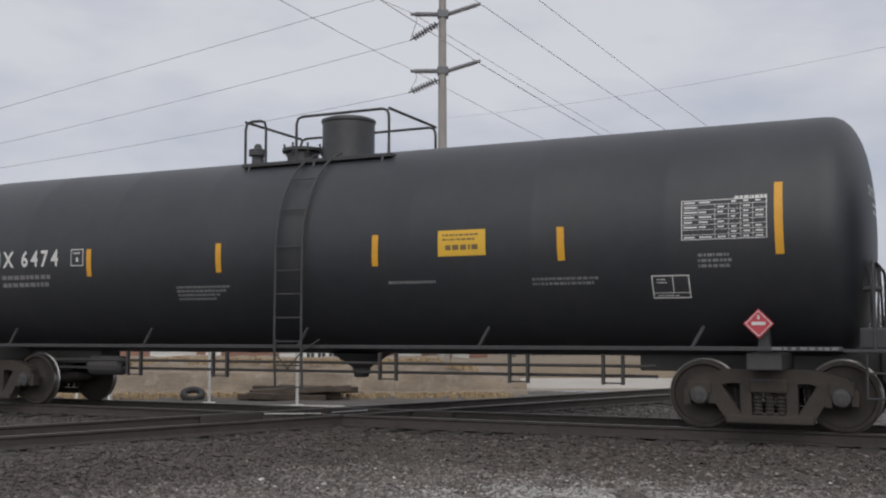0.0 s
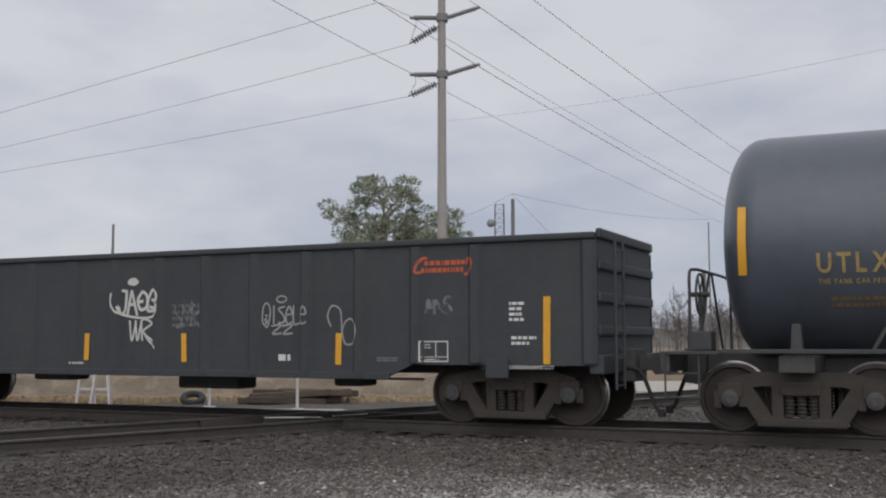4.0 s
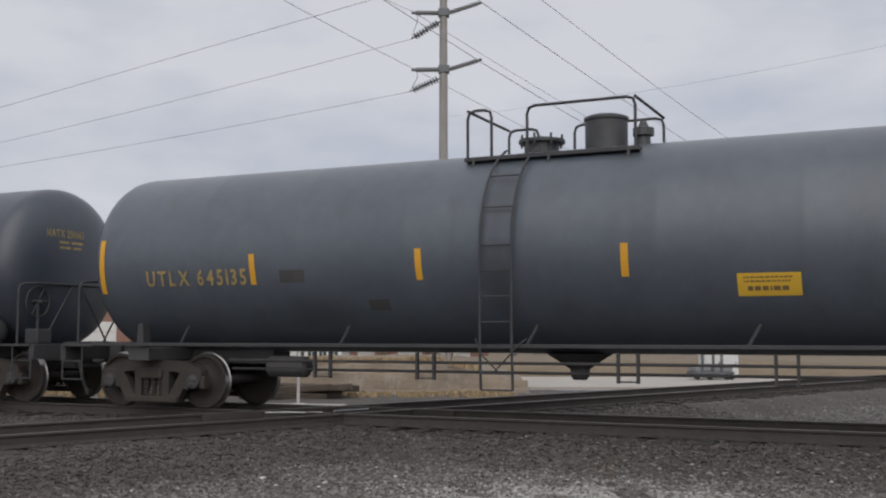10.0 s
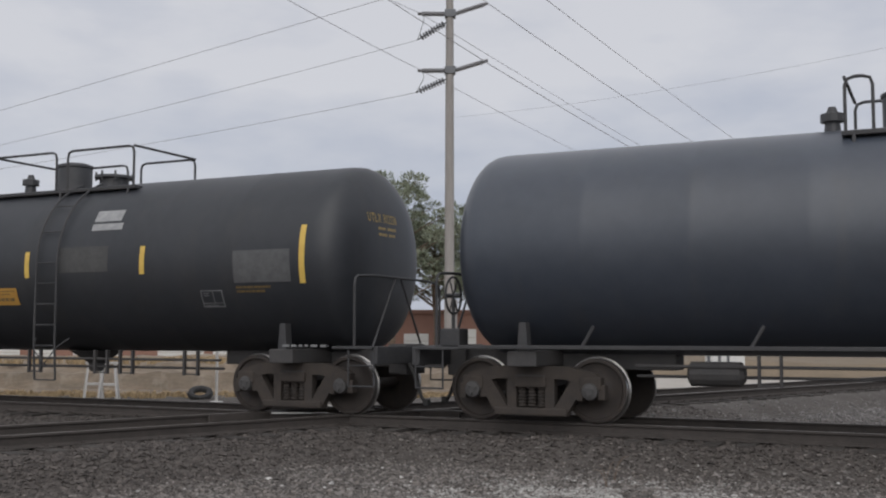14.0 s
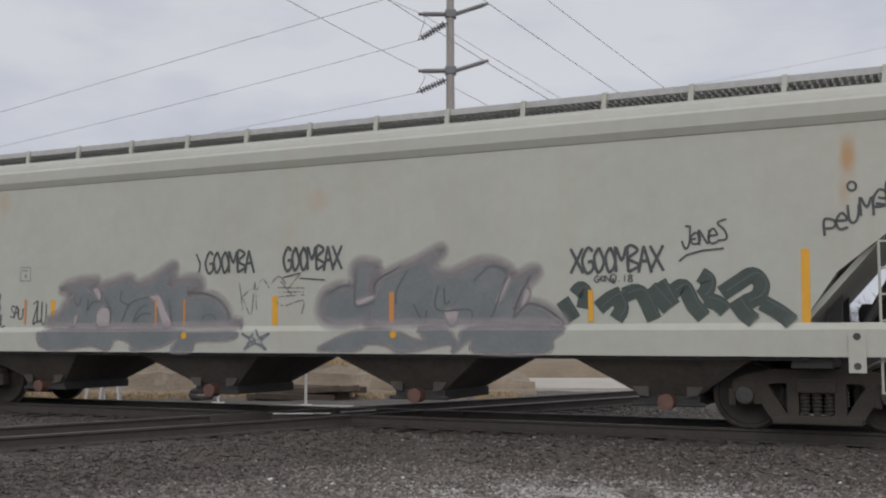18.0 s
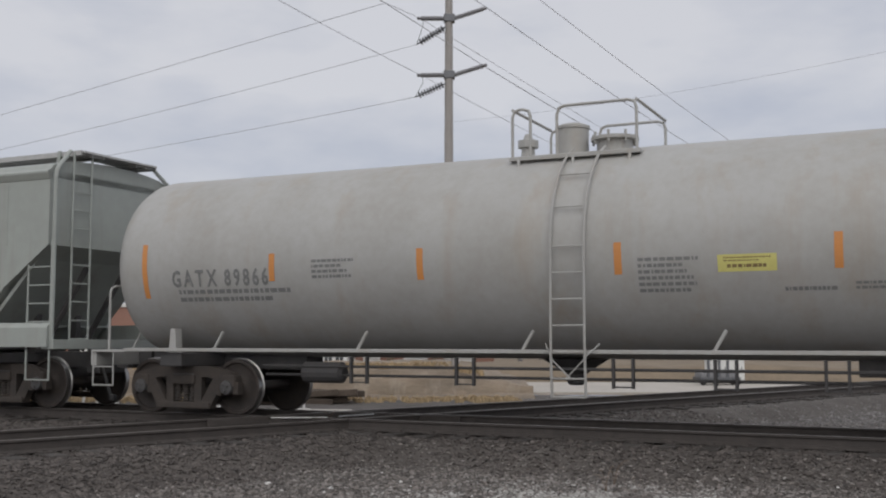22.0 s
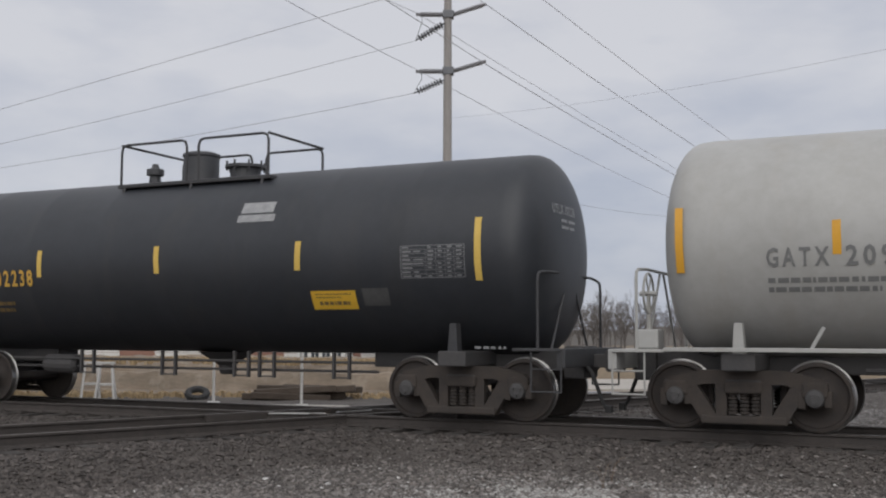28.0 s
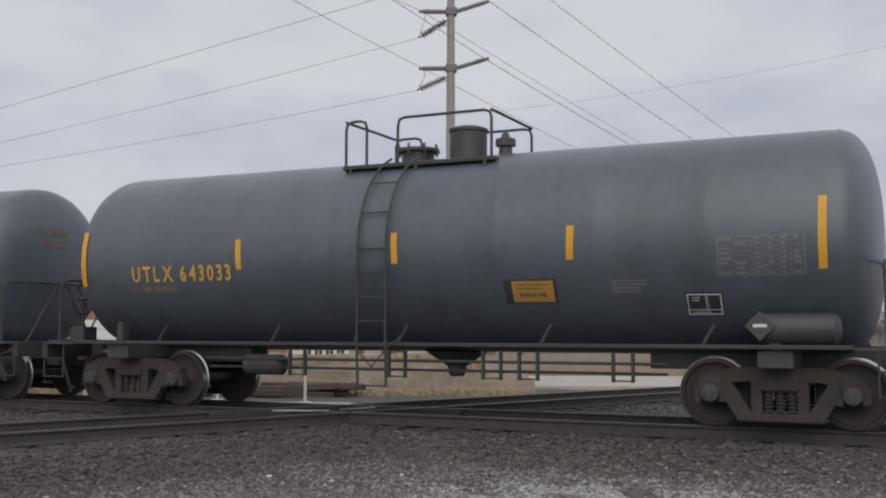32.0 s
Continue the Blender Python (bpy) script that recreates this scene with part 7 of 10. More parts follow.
CAR[11] = tank_car("tank_car", "sooty black tank car with yellow stencils", 170.57, 10.73, "soot", (-1.81, 2.24), drum_at=0.35, manway_at=0.63, vent_at=0.04, rails=(0.46, 0.54), brake=0, sill_line=False, shift=0.08, ladder=0.64)
CAR[12] = tank_car("tank_car", "black tank car with yellow stencils and a taped notice", 185.29, 10.74, "black", (-1.76, 2.16), drum_at=0.35, manway_at=0.64, vent_at=0.04, rails=(0.46, 0.54), brake=-1, sill_line=False, ladder=0.60)
CAR[13] = tank_car("tank_car", "dark blue-black tank car with white stencils", 200.08, 10.80, "blue_dark", (-1.3, 1.5), brake=-1)
CAR[14] = tank_car("tank_car", "sooty black tank car with white stencils and yellow tape", 214.78, 10.52, "soot", (-0.62, 1.85), drum=0.33, drum_at=0.36, manway_at=0.68, reservoir=True, vent_at=0.06, shift=0.14)
CAR[15] = tank_car("tank_car", "black tank car with large yellow stencils", 229.50, 10.58, "black", (-1.64, 2.03), drum_at=0.35, manway_at=0.66, vent_at=0.04, rails=(0.46, 0.54), brake=0, sill_line=False, overhang=0.7, shift=0.1)
CAR[16] = hopper_car("covered_hopper", "faded cream covered hopper with grey graffiti and rust spots", 246.57, 15.32, "hop_cream", cap="cap_rust", curved=False, bands=(3.84,), eave=4.15, posts=15, sill_half=9.04, sill=(0.97, 1.39), knee=2.75, foot_in=1.30, brake=1, bay_paint="bay_dark")
CAR[17] = hopper_car("covered_hopper", "cool grey covered hopper with blue outlet caps", 266.45, 16.13, "hop_blue", cap="cap_blue", curved=False, bands=(4.10, 3.95, 3.74), eave=4.30, posts=17, sill_half=9.52, sill=(1.15, 1.61), knee=2.73, foot_in=1.30, brake=-1)
CAR[18] = hopper_car("covered_hopper", "grey-green covered hopper with panel seams and a white graffiti tag", 286.69, 16.01, "hop_green", cap="cap_white", curved=False, bands=(4.05,), eave=4.22, posts=12, sill_half=9.66, sill=(1.11, 1.53), panels=11, knee=2.90, foot_in=1.45, brake=-1, jack=False)
CAR[19] = tank_car("tank_car", "dusty cream insulated tank car with black stencils", 305.07, 12.40, "cream", (-0.57, 1.84), radius=1.56, middle=2.51, overhang=0.8, drum=0.24, drum_height=0.42, drum_at=0.35, manway_at=0.7, ladder=0.72, rail_paint="cream", reservoir=True, vent_at=-0.02, brake=1)
CAR[20] = hopper_car("covered_hopper", "grey-green covered hopper with black line graffiti tags", 323.49, 16.39, "hop_green", cap="cap_rust", posts=14, brake=1)
CAR[21] = tank_car("tank_car", "long matt black tank car with white stencils", 343.60, 15.77, "black", (-0.70, 2.6), radius=1.56, middle=2.51, overhang=0.45, vent_at=-0.12, brake=-1)
CAR[22] = hopper_car("covered_hopper", "rust-streaked cream covered hopper with red and teal graffiti pieces", 363.40, 15.72, "hop_rusty", cap="cap_rust", curved=False, bands=(3.90,), eave=4.20, posts=17, sill_half=9.22, sill=(1.02, 1.37), knee=2.75, foot_in=1.35, jack=False, brake=1, bay_paint="bay_dark")
CAR[23] = tank_car("tank_car", "black tank car with yellow stencils and two white labels", 380.60, 10.59, "black", (-1.65, 2.01), drum_at=0.35, manway_at=0.66, vent_at=0.04, rails=(0.46, 0.54), brake=-1, sill_line=False, overhang=0.66, shift=0.1)
CAR[24] = tank_car("tank_car", "dusty white tank car with grey stencils and a fresh white patch", 395.20, 10.52, "white", (-1.45, 0.96), drum_at=0.76, manway_at=0.36, ladder=-0.30, rail_paint="white", vent_at=1.05, brake=-1, shift=0.10)
CAR[25] = tank_car("tank_car", "dark blue-black tank car with yellow stencils", 409.90, 10.73, "blue_oiled", (-1.62, 1.90), drum=0.2, drum_height=0.22, drum_at=0.82, manway_at=0.36, ladder=-0.33, vent_at=0.06, brake=-1, shift=0.05)
CAR[26] = tank_car("tank_car", "weathered slate grey tank car with yellow stencils", 424.65, 10.75, "grey_oiled", (-1.58, 1.71), drum=0.2, drum_height=0.22, drum_at=0.78, manway_at=0.36, ladder=-0.38, vent_at=0.06, brake=-1, shift=0.05)
CAR[27] = tank_car("tank_car", "weathered slate grey tank car with an orange notice and yellow stencils", 439.43, 10.74, "grey", (-1.47, 1.58), drum=0.3, drum_at=0.7, manway_at=0.34, ladder=-0.37, reservoir=True, vent_at=0.97, brake=-1, shift=0.05)

car = CAR[1]
strip(car, -4.08, 2.24, 2.70, "strip")
strip(car, -1.40, 2.24, 2.70, "strip")
strip(car, 1.43, 2.26, 2.72, "strip")
strip(car, 4.31, 2.26, 2.72, "strip")
strip(car, 7.18, 2.26, 3.18, "strip")
table(car, 5.96, 2.47, 7.04, 2.99, "letter")
lines(car, 6.64, 2.98, 7.04, 3.03, 1, "letter")
lines(car, 6.16, 2.10, 6.59, 2.31, 3, "letter_dim")
cells(car, 5.53, 1.73, 6.03, 2.03, "letter")
lines(car, 3.86, 1.92, 4.81, 2.05, 2, "letter_dim")
lines(car, 1.61, 1.99, 2.41, 2.04, 1, "letter_dim")
notice(car, 2.46, 2.37, 3.20, 2.74, "placard")
words(car, "SCMX 6474", -6.83, 2.44, -4.76, 2.71, "letter")
cells(car, -4.48, 2.42, -4.20, 2.71, "letter", 1)
lines(car, -6.10, 2.06, -4.97, 2.32, 2, "letter_dim")
lines(car, -2.29, 1.80, -1.23, 2.05, 4, "letter_dim")
hazard_diamond(car, 6.89, 1.39, 0.19, "red")
sill_marks(car, 7.04, 7.84, 4, "letter_dim")

car = CAR[2]
strip(car, -7.55, 2.14, 3.06, "strip")
strip(car, -4.10, 2.35, 2.81, "strip")
strip(car, -1.25, 2.34, 2.80, "strip")
strip(car, 2.21, 2.37, 2.84, "strip")
strip(car, 4.43, 2.38, 2.85, "strip")
strip(car, 7.45, 2.15, 3.07, "strip")
words(car, "NATX 250911", -6.52, 1.85, -4.62, 2.10, "letter")
lines(car, -6.62, 1.55, -5.39, 1.75, 2, "letter_dim")
notice(car, 3.63, 1.94, 4.38, 2.26, "placard")
lines(car, 1.37, 1.48, 1.91, 2.09, 6, "letter_dim")
lines(car, 3.03, 1.73, 3.45, 1.84, 2, "letter_dim")
lines(car, 4.88, 1.86, 5.31, 2.00, 3, "letter_dim")
cells(car, 5.65, 1.51, 6.16, 1.78, "letter")
table(car, 6.33, 2.10, 7.41, 2.59, "letter")
lines(car, 6.41, 2.63, 6.75, 2.68, 1, "letter_dim")
sill_marks(car, 6.87, 7.66, 3, "letter_dim")

car = CAR[3]
strip(car, -7.35, 0.90, 1.74, "strip")
strip(car, -4.00, 0.90, 1.34, "strip")
strip(car, -1.14, 0.87, 1.36, "strip")
strip(car, 0.90, 0.90, 1.38, "strip")
strip(car, 3.71, 0.91, 1.36, "strip")
strip(car, 7.14, 0.89, 1.81, "strip")
words(car, "TILX", -6.03, 2.18, -5.46, 2.42, "letter", lift=0.034, gap=0.42)
words(car, "5201", -5.97, 1.74, -5.34, 1.98, "letter", lift=0.034, gap=0.42)
words(car, "67", -5.02, 1.74, -4.70, 1.98, "letter", lift=0.034, gap=0.42)
words(car, "LD LMT 221500", -6.03, 1.04, -5.53, 1.13, "letter")
words(car, "LT WT  64500", -6.03, 0.90, -5.53, 0.99, "letter")
lines(car, -7.47, 0.82, -6.53, 0.88, 3, "letter")
lines(car, -7.23, 1.20, -7.09, 1.33, 1, "letter")
lines(car, 6.54, 1.93, 6.80, 2.00, 1, "letter")
lines(car, 6.57, 1.48, 6.83, 1.78, 4, "letter")
lines(car, 6.29, 0.81, 7.25, 0.85, 3, "letter")
cells(car, 5.13, 0.89, 5.60, 1.20, "letter")
lines(car, 2.67, 0.92, 2.91, 1.03, 1, "letter")
emblem(car, 5.08, 2.15, 5.98, 2.40, "orange_logo")
silver_pieces(car)
curl_tag(car, -5.06, 0.90, -4.51, 1.51, 0.034, 3)
curl_tag(car, -3.47, 0.91, -2.57, 1.62, 0.034, 4)
strokes(car, (((0.05, 0.82), (0.0, 0.6), (0.12, 0.5), (0.14, 0.3), (0.02, 0.36)), ((0.3, 0.62), (0.24, 0.4), (0.36, 0.3), (0.44, 0.5), (0.3, 0.62)), ((0.46, 0.62), (0.66, 0.64), (0.52, 0.3), (0.7, 0.28)), ((0.94, 0.5), (0.76, 0.5), (0.74, 0.28), (0.96, 0.2)),
              ((0.74, 0.5), (0.8, 0.7), (0.96, 0.66), (0.92, 0.52)), ((0.04, 0.8), (0.3, 0.86), (0.6, 0.78), (0.98, 0.72)), ((0.3, 0.95), (0.34, 0.82), (0.6, 0.75), (0.98, 0.66)), ((0.12, 0.26), (0.4, 0.16), (0.86, 0.02), (0.98, 0.18))),
        2.38, 0.98, 3.16, 1.86, 0.045, "spray_white", 0.007, None, "graffiti_tag")
patch(car, 2.62, 0.84, 2.9, 0.97, "letter_dim2")
curl_tag(car, 6.49, 0.88, 7.04, 1.43, 0.034, 6)
scrawl(car, 5.10, 1.54, 5.83, 2.11, "spray_dim", 7, 4, 8)

car = CAR[4]
strip(car, -7.27, 0.91, 1.82, "strip")
strip(car, -3.86, 0.87, 1.34, "strip")
strip(car, -1.05, 0.90, 1.35, "strip")
strip(car, 1.00, 0.88, 1.34, "strip")
strip(car, 3.89, 0.86, 1.33, "strip")
strip(car, 7.20, 0.89, 1.82, "strip")
words(car, "TILX", -5.97, 2.18, -5.38, 2.42, "letter", lift=0.034, gap=0.42)
words(car, "5201", -5.91, 1.72, -5.28, 1.97, "letter", lift=0.034, gap=0.42)
words(car, "98", -4.92, 1.73, -4.62, 1.96, "letter", lift=0.034, gap=0.42)
words(car, "LD LMT 221300", -5.93, 1.03, -5.43, 1.11, "letter")
words(car, "LT WT  64700", -5.93, 0.87, -5.43, 0.96, "letter")
lines(car, -7.17, 1.18, -7.00, 1.30, 1, "letter")
lines(car, -7.39, 0.82, -6.43, 0.87, 3, "letter")
lines(car, -1.39, 0.83, -1.11, 0.87, 1, "letter")
lines(car, 6.64, 1.47, 6.90, 1.77, 4, "letter")
lines(car, 6.67, 1.14, 7.04, 1.29, 2, "letter")
lines(car, 6.38, 0.82, 7.32, 0.87, 3, "letter")
lines(car, 2.81, 0.90, 3.03, 1.02, 1, "letter")
cells(car, 5.25, 0.91, 5.70, 1.21, "letter")
lines(car, 4.54, 0.91, 4.89, 0.98, 2, "letter_dim")
emblem(car, 5.19, 2.16, 6.08, 2.41, "orange_logo")
bm = fresh()
hand_word(bm, car, "JAOE", -0.42, 1.66, 0.42, 2.06, 0.05, 0.007, 1.0)
hand_word(bm, car, "WR", -0.16, 1.22, 0.36, 1.56, 0.035, 0.007, 0.95)
ribbon(bm, car, curve_through([(-0.5, 2.02), (-0.52, 1.86), (-0.4, 1.7), (-0.1, 1.62), (0.25, 1.6), (0.42, 1.68), (0.44, 1.84)]), 0.04, 0.009)
ribbon(bm, car, curve_through([(0.2, 1.3), (0.3, 1.2), (0.44, 1.1)]), 0.035, 0.0095)
blob(bm, car, -0.08, 2.2, 0.11, 0.07, 3, 0.008, 0.3)
part("graffiti_tag", bm, "spray_white", car.root, "thick white sprayed graffiti tag")
bm = fresh()
hand_word(bm, car, "DISeLe", 2.5, 1.48, 3.34, 1.76, 0.028, 0.007, 0.95)
hand_word(bm, car, "ZZ", 2.66, 1.32, 3.06, 1.46, 0.028, 0.007, 0.95)
ribbon(bm, car, oval(2.86, 1.86, 0.09, 0.05), 0.024, 0.009)
part("graffiti_tag", bm, "spray_thin", car.root, "thin white sprayed graffiti tag")
strokes(car, (((0.12, 0.5), (0.0, 0.75), (0.14, 1.0), (0.42, 0.92), (0.48, 0.6), (0.5, 0.36), (0.62, 0.08), (0.9, 0.12), (1.0, 0.45), (0.8, 0.68), (0.6, 0.6), (0.5, 0.4)),), 3.69, 1.12, 4.2, 1.74, 0.024, "spray_thin", 0.007, None, "graffiti_tag", "looping thin white sprayed line")
scrawl(car, -7.27, 1.90, -6.75, 2.24, "spray_dim", 12, 4, 7)
lines(car, 0.74, 1.42, 1.36, 1.84, 4, "letter_dim3")
scrawl(car, 5.35, 1.57, 5.77, 1.86, "spray_dim", 13, 3, 8)
scrawl(car, 0.77, 1.38, 1.34, 1.87, "spray_dim", 14, 3, 8)

car = CAR[5]
strip(car, -7.29, 2.04, 2.92, "strip")
strip(car, -4.34, 2.28, 2.73, "strip")
strip(car, -1.41, 2.26, 2.72, "strip")
words(car, "UTLX 670212", -6.39, 2.05, -4.40, 2.29, "gold_dim2")
words(car, "THE TANK CAR PEOPLE", -6.38, 1.91, -5.46, 1.97, "gold_dim2", gap=0.22)
lines(car, -6.25, 1.61, -5.05, 1.77, 2, "gold_dim")

car = CAR[6]
strip(car, -1.99, 1.86, 2.33, "strip")
strip(car, 1.25, 1.88, 2.34, "strip")
strip(car, 4.32, 1.93, 2.39, "strip")
strip(car, 7.30, 1.57, 2.42, "strip")
words(car, "FRA AIP", 5.08, 2.42, 5.60, 2.54, "letter")
table(car, 5.84, 1.90, 6.89, 2.45, "letter")
lines(car, 5.85, 2.49, 6.27, 2.54, 1, "letter")
notice(car, 2.76, 1.93, 3.55, 2.23, "placard")
lines(car, 2.77, 1.77, 3.71, 1.93, 2, "letter_dim")
lines(car, 4.17, 1.66, 5.14, 1.93, 4, "letter_dim")
sill_marks(car, 6.66, 7.63, 3, "letter_dim")
hazard_diamond(car, 6.94, 1.84, 0.07, "red")

car = CAR[7]
words(car, "CPCX", -7.74, 2.53, -6.91, 2.77, "ink_grey")
words(car, "817234", -7.73, 2.07, -6.65, 2.31, "ink_grey")
words(car, "LD LMT 220300", -7.73, 1.77, -6.88, 1.86, "ink_grey")
words(car, "LT WT  65700", -7.73, 1.62, -6.88, 1.70, "ink_grey")
notice(car, -1.01, 1.60, -0.29, 1.89, "placard_orange")
cells(car, -7.01, 1.12, -6.78, 1.25, "ink_grey", 1)
patch(car, -6.06, 1.235, -5.97, 1.25, "strip")
patch(car, -6.06, 1.265, -5.97, 1.285, "strip")
lines(car, -5.57, 1.09, -5.05, 1.16, 2, "strip_red")
patch(car, -6.27, 1.08, -5.84, 1.18, "strip")
patch(car, -3.23, 1.07, -2.78, 1.17, "strip")
patch(car, -9.58, 1.04, -8.67, 1.16, "strip")
patch(car, -0.17, 1.07, 0.25, 1.17, "strip")
patch(car, 2.74, 1.06, 3.17, 1.16, "strip")
patch(car, 5.75, 1.03, 6.19, 1.13, "strip")
patch(car, 8.65, 1.06, 9.57, 1.16, "strip")
lines(car, 3.77, 1.15, 4.54, 1.27, 1, "ink_blue")
cells(car, 3.52, 1.09, 3.69, 1.29, "ink_grey", 1)
lines(car, -7.95, 1.06, -7.35, 1.10, 1, "ink_grey")
lines(car, -7.43, 1.17, -7.08, 1.20, 1, "ink_grey")
lines(car, -2.21, 1.08, -1.58, 1.19, 2, "ink_grey")
lines(car, 1.66, 1.09, 2.24, 1.19, 2, "ink_grey")
lines(car, 4.95, 1.03, 5.40, 1.12, 2, "ink_grey")
lines(car, 7.41, 1.08, 8.06, 1.12, 2, "ink_grey")
lines(car, 6.44, 1.58, 6.64, 1.67, 2, "ink_grey")
lines(car, 7.28, 1.92, 7.76, 2.12, 3, "ink_grey")

car = CAR[8]
strip(car, -7.51, 2.03, 2.93, "strip")
strip(car, -4.43, 2.22, 2.68, "strip")
strip(car, -2.13, 2.20, 2.67, "strip")
strip(car, -0.23, 2.22, 2.68, "strip")
strip(car, 2.21, 2.22, 2.67, "strip")
strip(car, 4.42, 2.22, 2.69, "strip")
strip(car, 7.53, 1.97, 2.90, "strip")
words(car, "NATX 250663", -6.52, 2.16, -4.68, 2.40, "gold")
words(car, "THE TANK CAR PEOPLE", -6.50, 1.98, -5.57, 2.05, "gold_dim2", gap=0.22)
lines(car, -6.56, 1.67, -4.71, 1.88, 2, "gold_dim")
notice(car, 2.89, 1.73, 3.67, 2.02, "placard")
table(car, 6.34, 2.11, 7.41, 2.62, "letter")
lines(car, 5.25, 1.64, 5.57, 2.02, 5, "gold_dim")
lines(car, 2.05, 1.97, 2.42, 2.01, 1, "gold_dim")
lines(car, -3.96, 2.47, -3.55, 2.54, 1, "gold_dim")
strokes(car, (((0.0, 0.9), (0.12, 0.92), (0.09, 0.45)), ((0.17, 0.3), (0.17, 0.05)), ((0.32, 0.85), (0.25, 0.5), (0.29, 0.35), (0.34, 0.5), (0.27, 0.6)), ((0.46, 0.9), (0.54, 0.8), (0.48, 0.65), (0.55, 0.5), (0.47, 0.42)),
              ((0.92, 0.95), (0.82, 0.55), (0.9, 0.38), (0.98, 0.55), (0.84, 0.62))), 1.10, 2.06, 2.02, 2.36, 0.024, "spray_chalk", 0.006, None, "chalk_marks", "pale teal chalk numbers")
chalk = None
for stroke in (((-4.54, 1.97), (-4.48, 1.72), (-4.38, 1.5)), ((-4.38, 1.5), (-3.2, 1.5), (-2.1, 1.5), (-0.68, 1.53), (-0.64, 1.48)), ((-4.0, 1.78), (-3.97, 1.6), (-3.9, 1.5)), ((-3.22, 1.85), (-3.19, 1.72)),
               ((-2.58, 2.0), (-2.4, 1.76), (-2.14, 1.5)), ((-2.38, 1.8), (-2.43, 1.6)), ((-3.46, 1.58), (-3.44, 1.5))):
    made = strokes(car, (stroke,), 0, 0, 1, 1, 0.034, "spray_chalk2", 0.006, chalk, "chalk_line" if chalk else "chalk_marks", "" if chalk else "pale teal chalk lines")
    chalk = chalk or made

car = CAR[9]
strip(car, -7.63, 1.92, 2.82, "strip")
strip(car, -4.58, 2.02, 2.50, "strip")
strip(car, -1.66, 2.03, 2.49, "strip")
strip(car, 1.42, 2.01, 2.46, "strip")
strip(car, 4.82, 2.02, 2.47, "strip")
strip(car, 7.40, 1.91, 2.82, "strip")
words(car, "UTLX 645135", -6.69, 2.03, -4.70, 2.27, "gold_dim2")
notice(car, 2.88, 1.73, 3.67, 2.02, "placard")
cells(car, 5.30, 1.76, 5.72, 2.05, "letter")
table(car, 5.93, 1.78, 6.99, 2.27, "letter_dim")
patch(car, -2.58, 1.60, -2.23, 1.76, "under")
patch(car, -4.08, 2.04, -3.63, 2.23, "under")

car = CAR[10]
strip(car, -5.91, 2.03, 2.93, "strip")
strip(car, -2.86, 2.23, 2.69, "strip")
strip(car, -1.08, 2.21, 2.67, "strip")
strip(car, 2.22, 2.24, 2.69, "strip")
strip(car, 5.90, 2.03, 2.95, "strip")
words(car, "GATX 216275", -5.04, 2.10, -3.01, 2.36, "letter")
lines(car, -4.93, 1.75, -3.27, 1.96, 2, "gold_dim")
lines(car, -2.37, 1.64, -1.23, 1.88, 3, "letter_dim")
lines(car, 1.31, 1.72, 1.96, 1.78, 1, "letter_dim")
notice(car, 2.56, 2.13, 3.14, 2.42, "placard_pale")
table(car, 4.77, 2.11, 5.83, 2.62, "letter_dim")
cells(car, 4.33, 1.63, 4.80, 1.91, "letter_dim")
words(car, "FRA AIP", 3.56, 1.87, 4.01, 1.98, "letter_dim2")
lines(car, 2.68, 1.61, 4.11, 1.70, 2, "letter_dim")
sill_marks(car, 5.24, 6.09, 3, "letter_dim")

car = CAR[11]
strip(car, -5.90, 2.09, 2.99, "strip_pale")
strip(car, -2.86, 2.24, 2.70, "strip_pale")
strip(car, -0.12, 2.21, 2.68, "strip_pale")
strip(car, 2.76, 2.25, 2.72, "strip_pale")
strip(car, 5.80, 2.09, 3.00, "strip_pale")
words(car, "UTLX 301962", -5.01, 2.13, -2.98, 2.39, "gold")
words(car, "THE TANK CAR PEOPLE", -4.99, 2.00, -4.04, 2.08, "gold_dim2", gap=0.22)
lines(car, -5.01, 1.67, -3.53, 1.88, 2, "gold_dim")
notice(car, 1.32, 1.81, 1.96, 2.10, "placard_pale")
patch(car, 3.75, 1.75, 4.19, 2.03, "letter_dim3")
table(car, 4.45, 2.08, 5.52, 2.57, "letter")
patch(car, 1.89, 2.23, 2.63, 2.47, "dust")
patch(car, -5.47, 1.48, -5.37, 1.59, "letter")
sill_marks(car, 5.20, 6.17, 2, "letter_dim")

car = CAR[12]
strip(car, -5.89, 2.04, 2.95, "strip_pale")
strip(car, -2.77, 2.26, 2.72, "strip_pale")
strip(car, 0.06, 2.24, 2.70, "strip_pale")
strip(car, 2.66, 2.25, 2.72, "strip_pale")
strip(car, 5.81, 2.04, 2.95, "strip_pale")
words(car, "UTLX 302236", -4.96, 2.11, -2.89, 2.37, "gold")
words(car, "THE TANK CAR PEOPLE", -4.97, 1.97, -3.99, 2.07, "gold_dim2", gap=0.22)
lines(car, -4.99, 1.65, -3.43, 1.86, 2, "gold_dim")
notice(car, -0.85, 1.77, -0.24, 2.07, "placard_orange")
patch(car, 0.81, 2.31, 1.92, 2.75, "dust")
patch(car, 1.45, 3.19, 2.05, 3.39, "letter_dim2")
patch(car, 1.45, 3.03, 2.13, 3.15, "letter_dim2")
patch(car, 4.51, 2.07, 5.59, 2.58, "letter_dim3")
lines(car, 4.53, 1.90, 5.21, 2.03, 2, "gold_dim")
cells(car, 3.81, 1.69, 4.24, 1.96, "letter_dim")
sill_marks(car, 5.45, 6.28, 2, "letter_dim")

car = CAR[13]
strip(car, 5.92, 2.05, 2.97, "strip")
table(car, 4.75, 2.14, 5.77, 2.65, "letter")

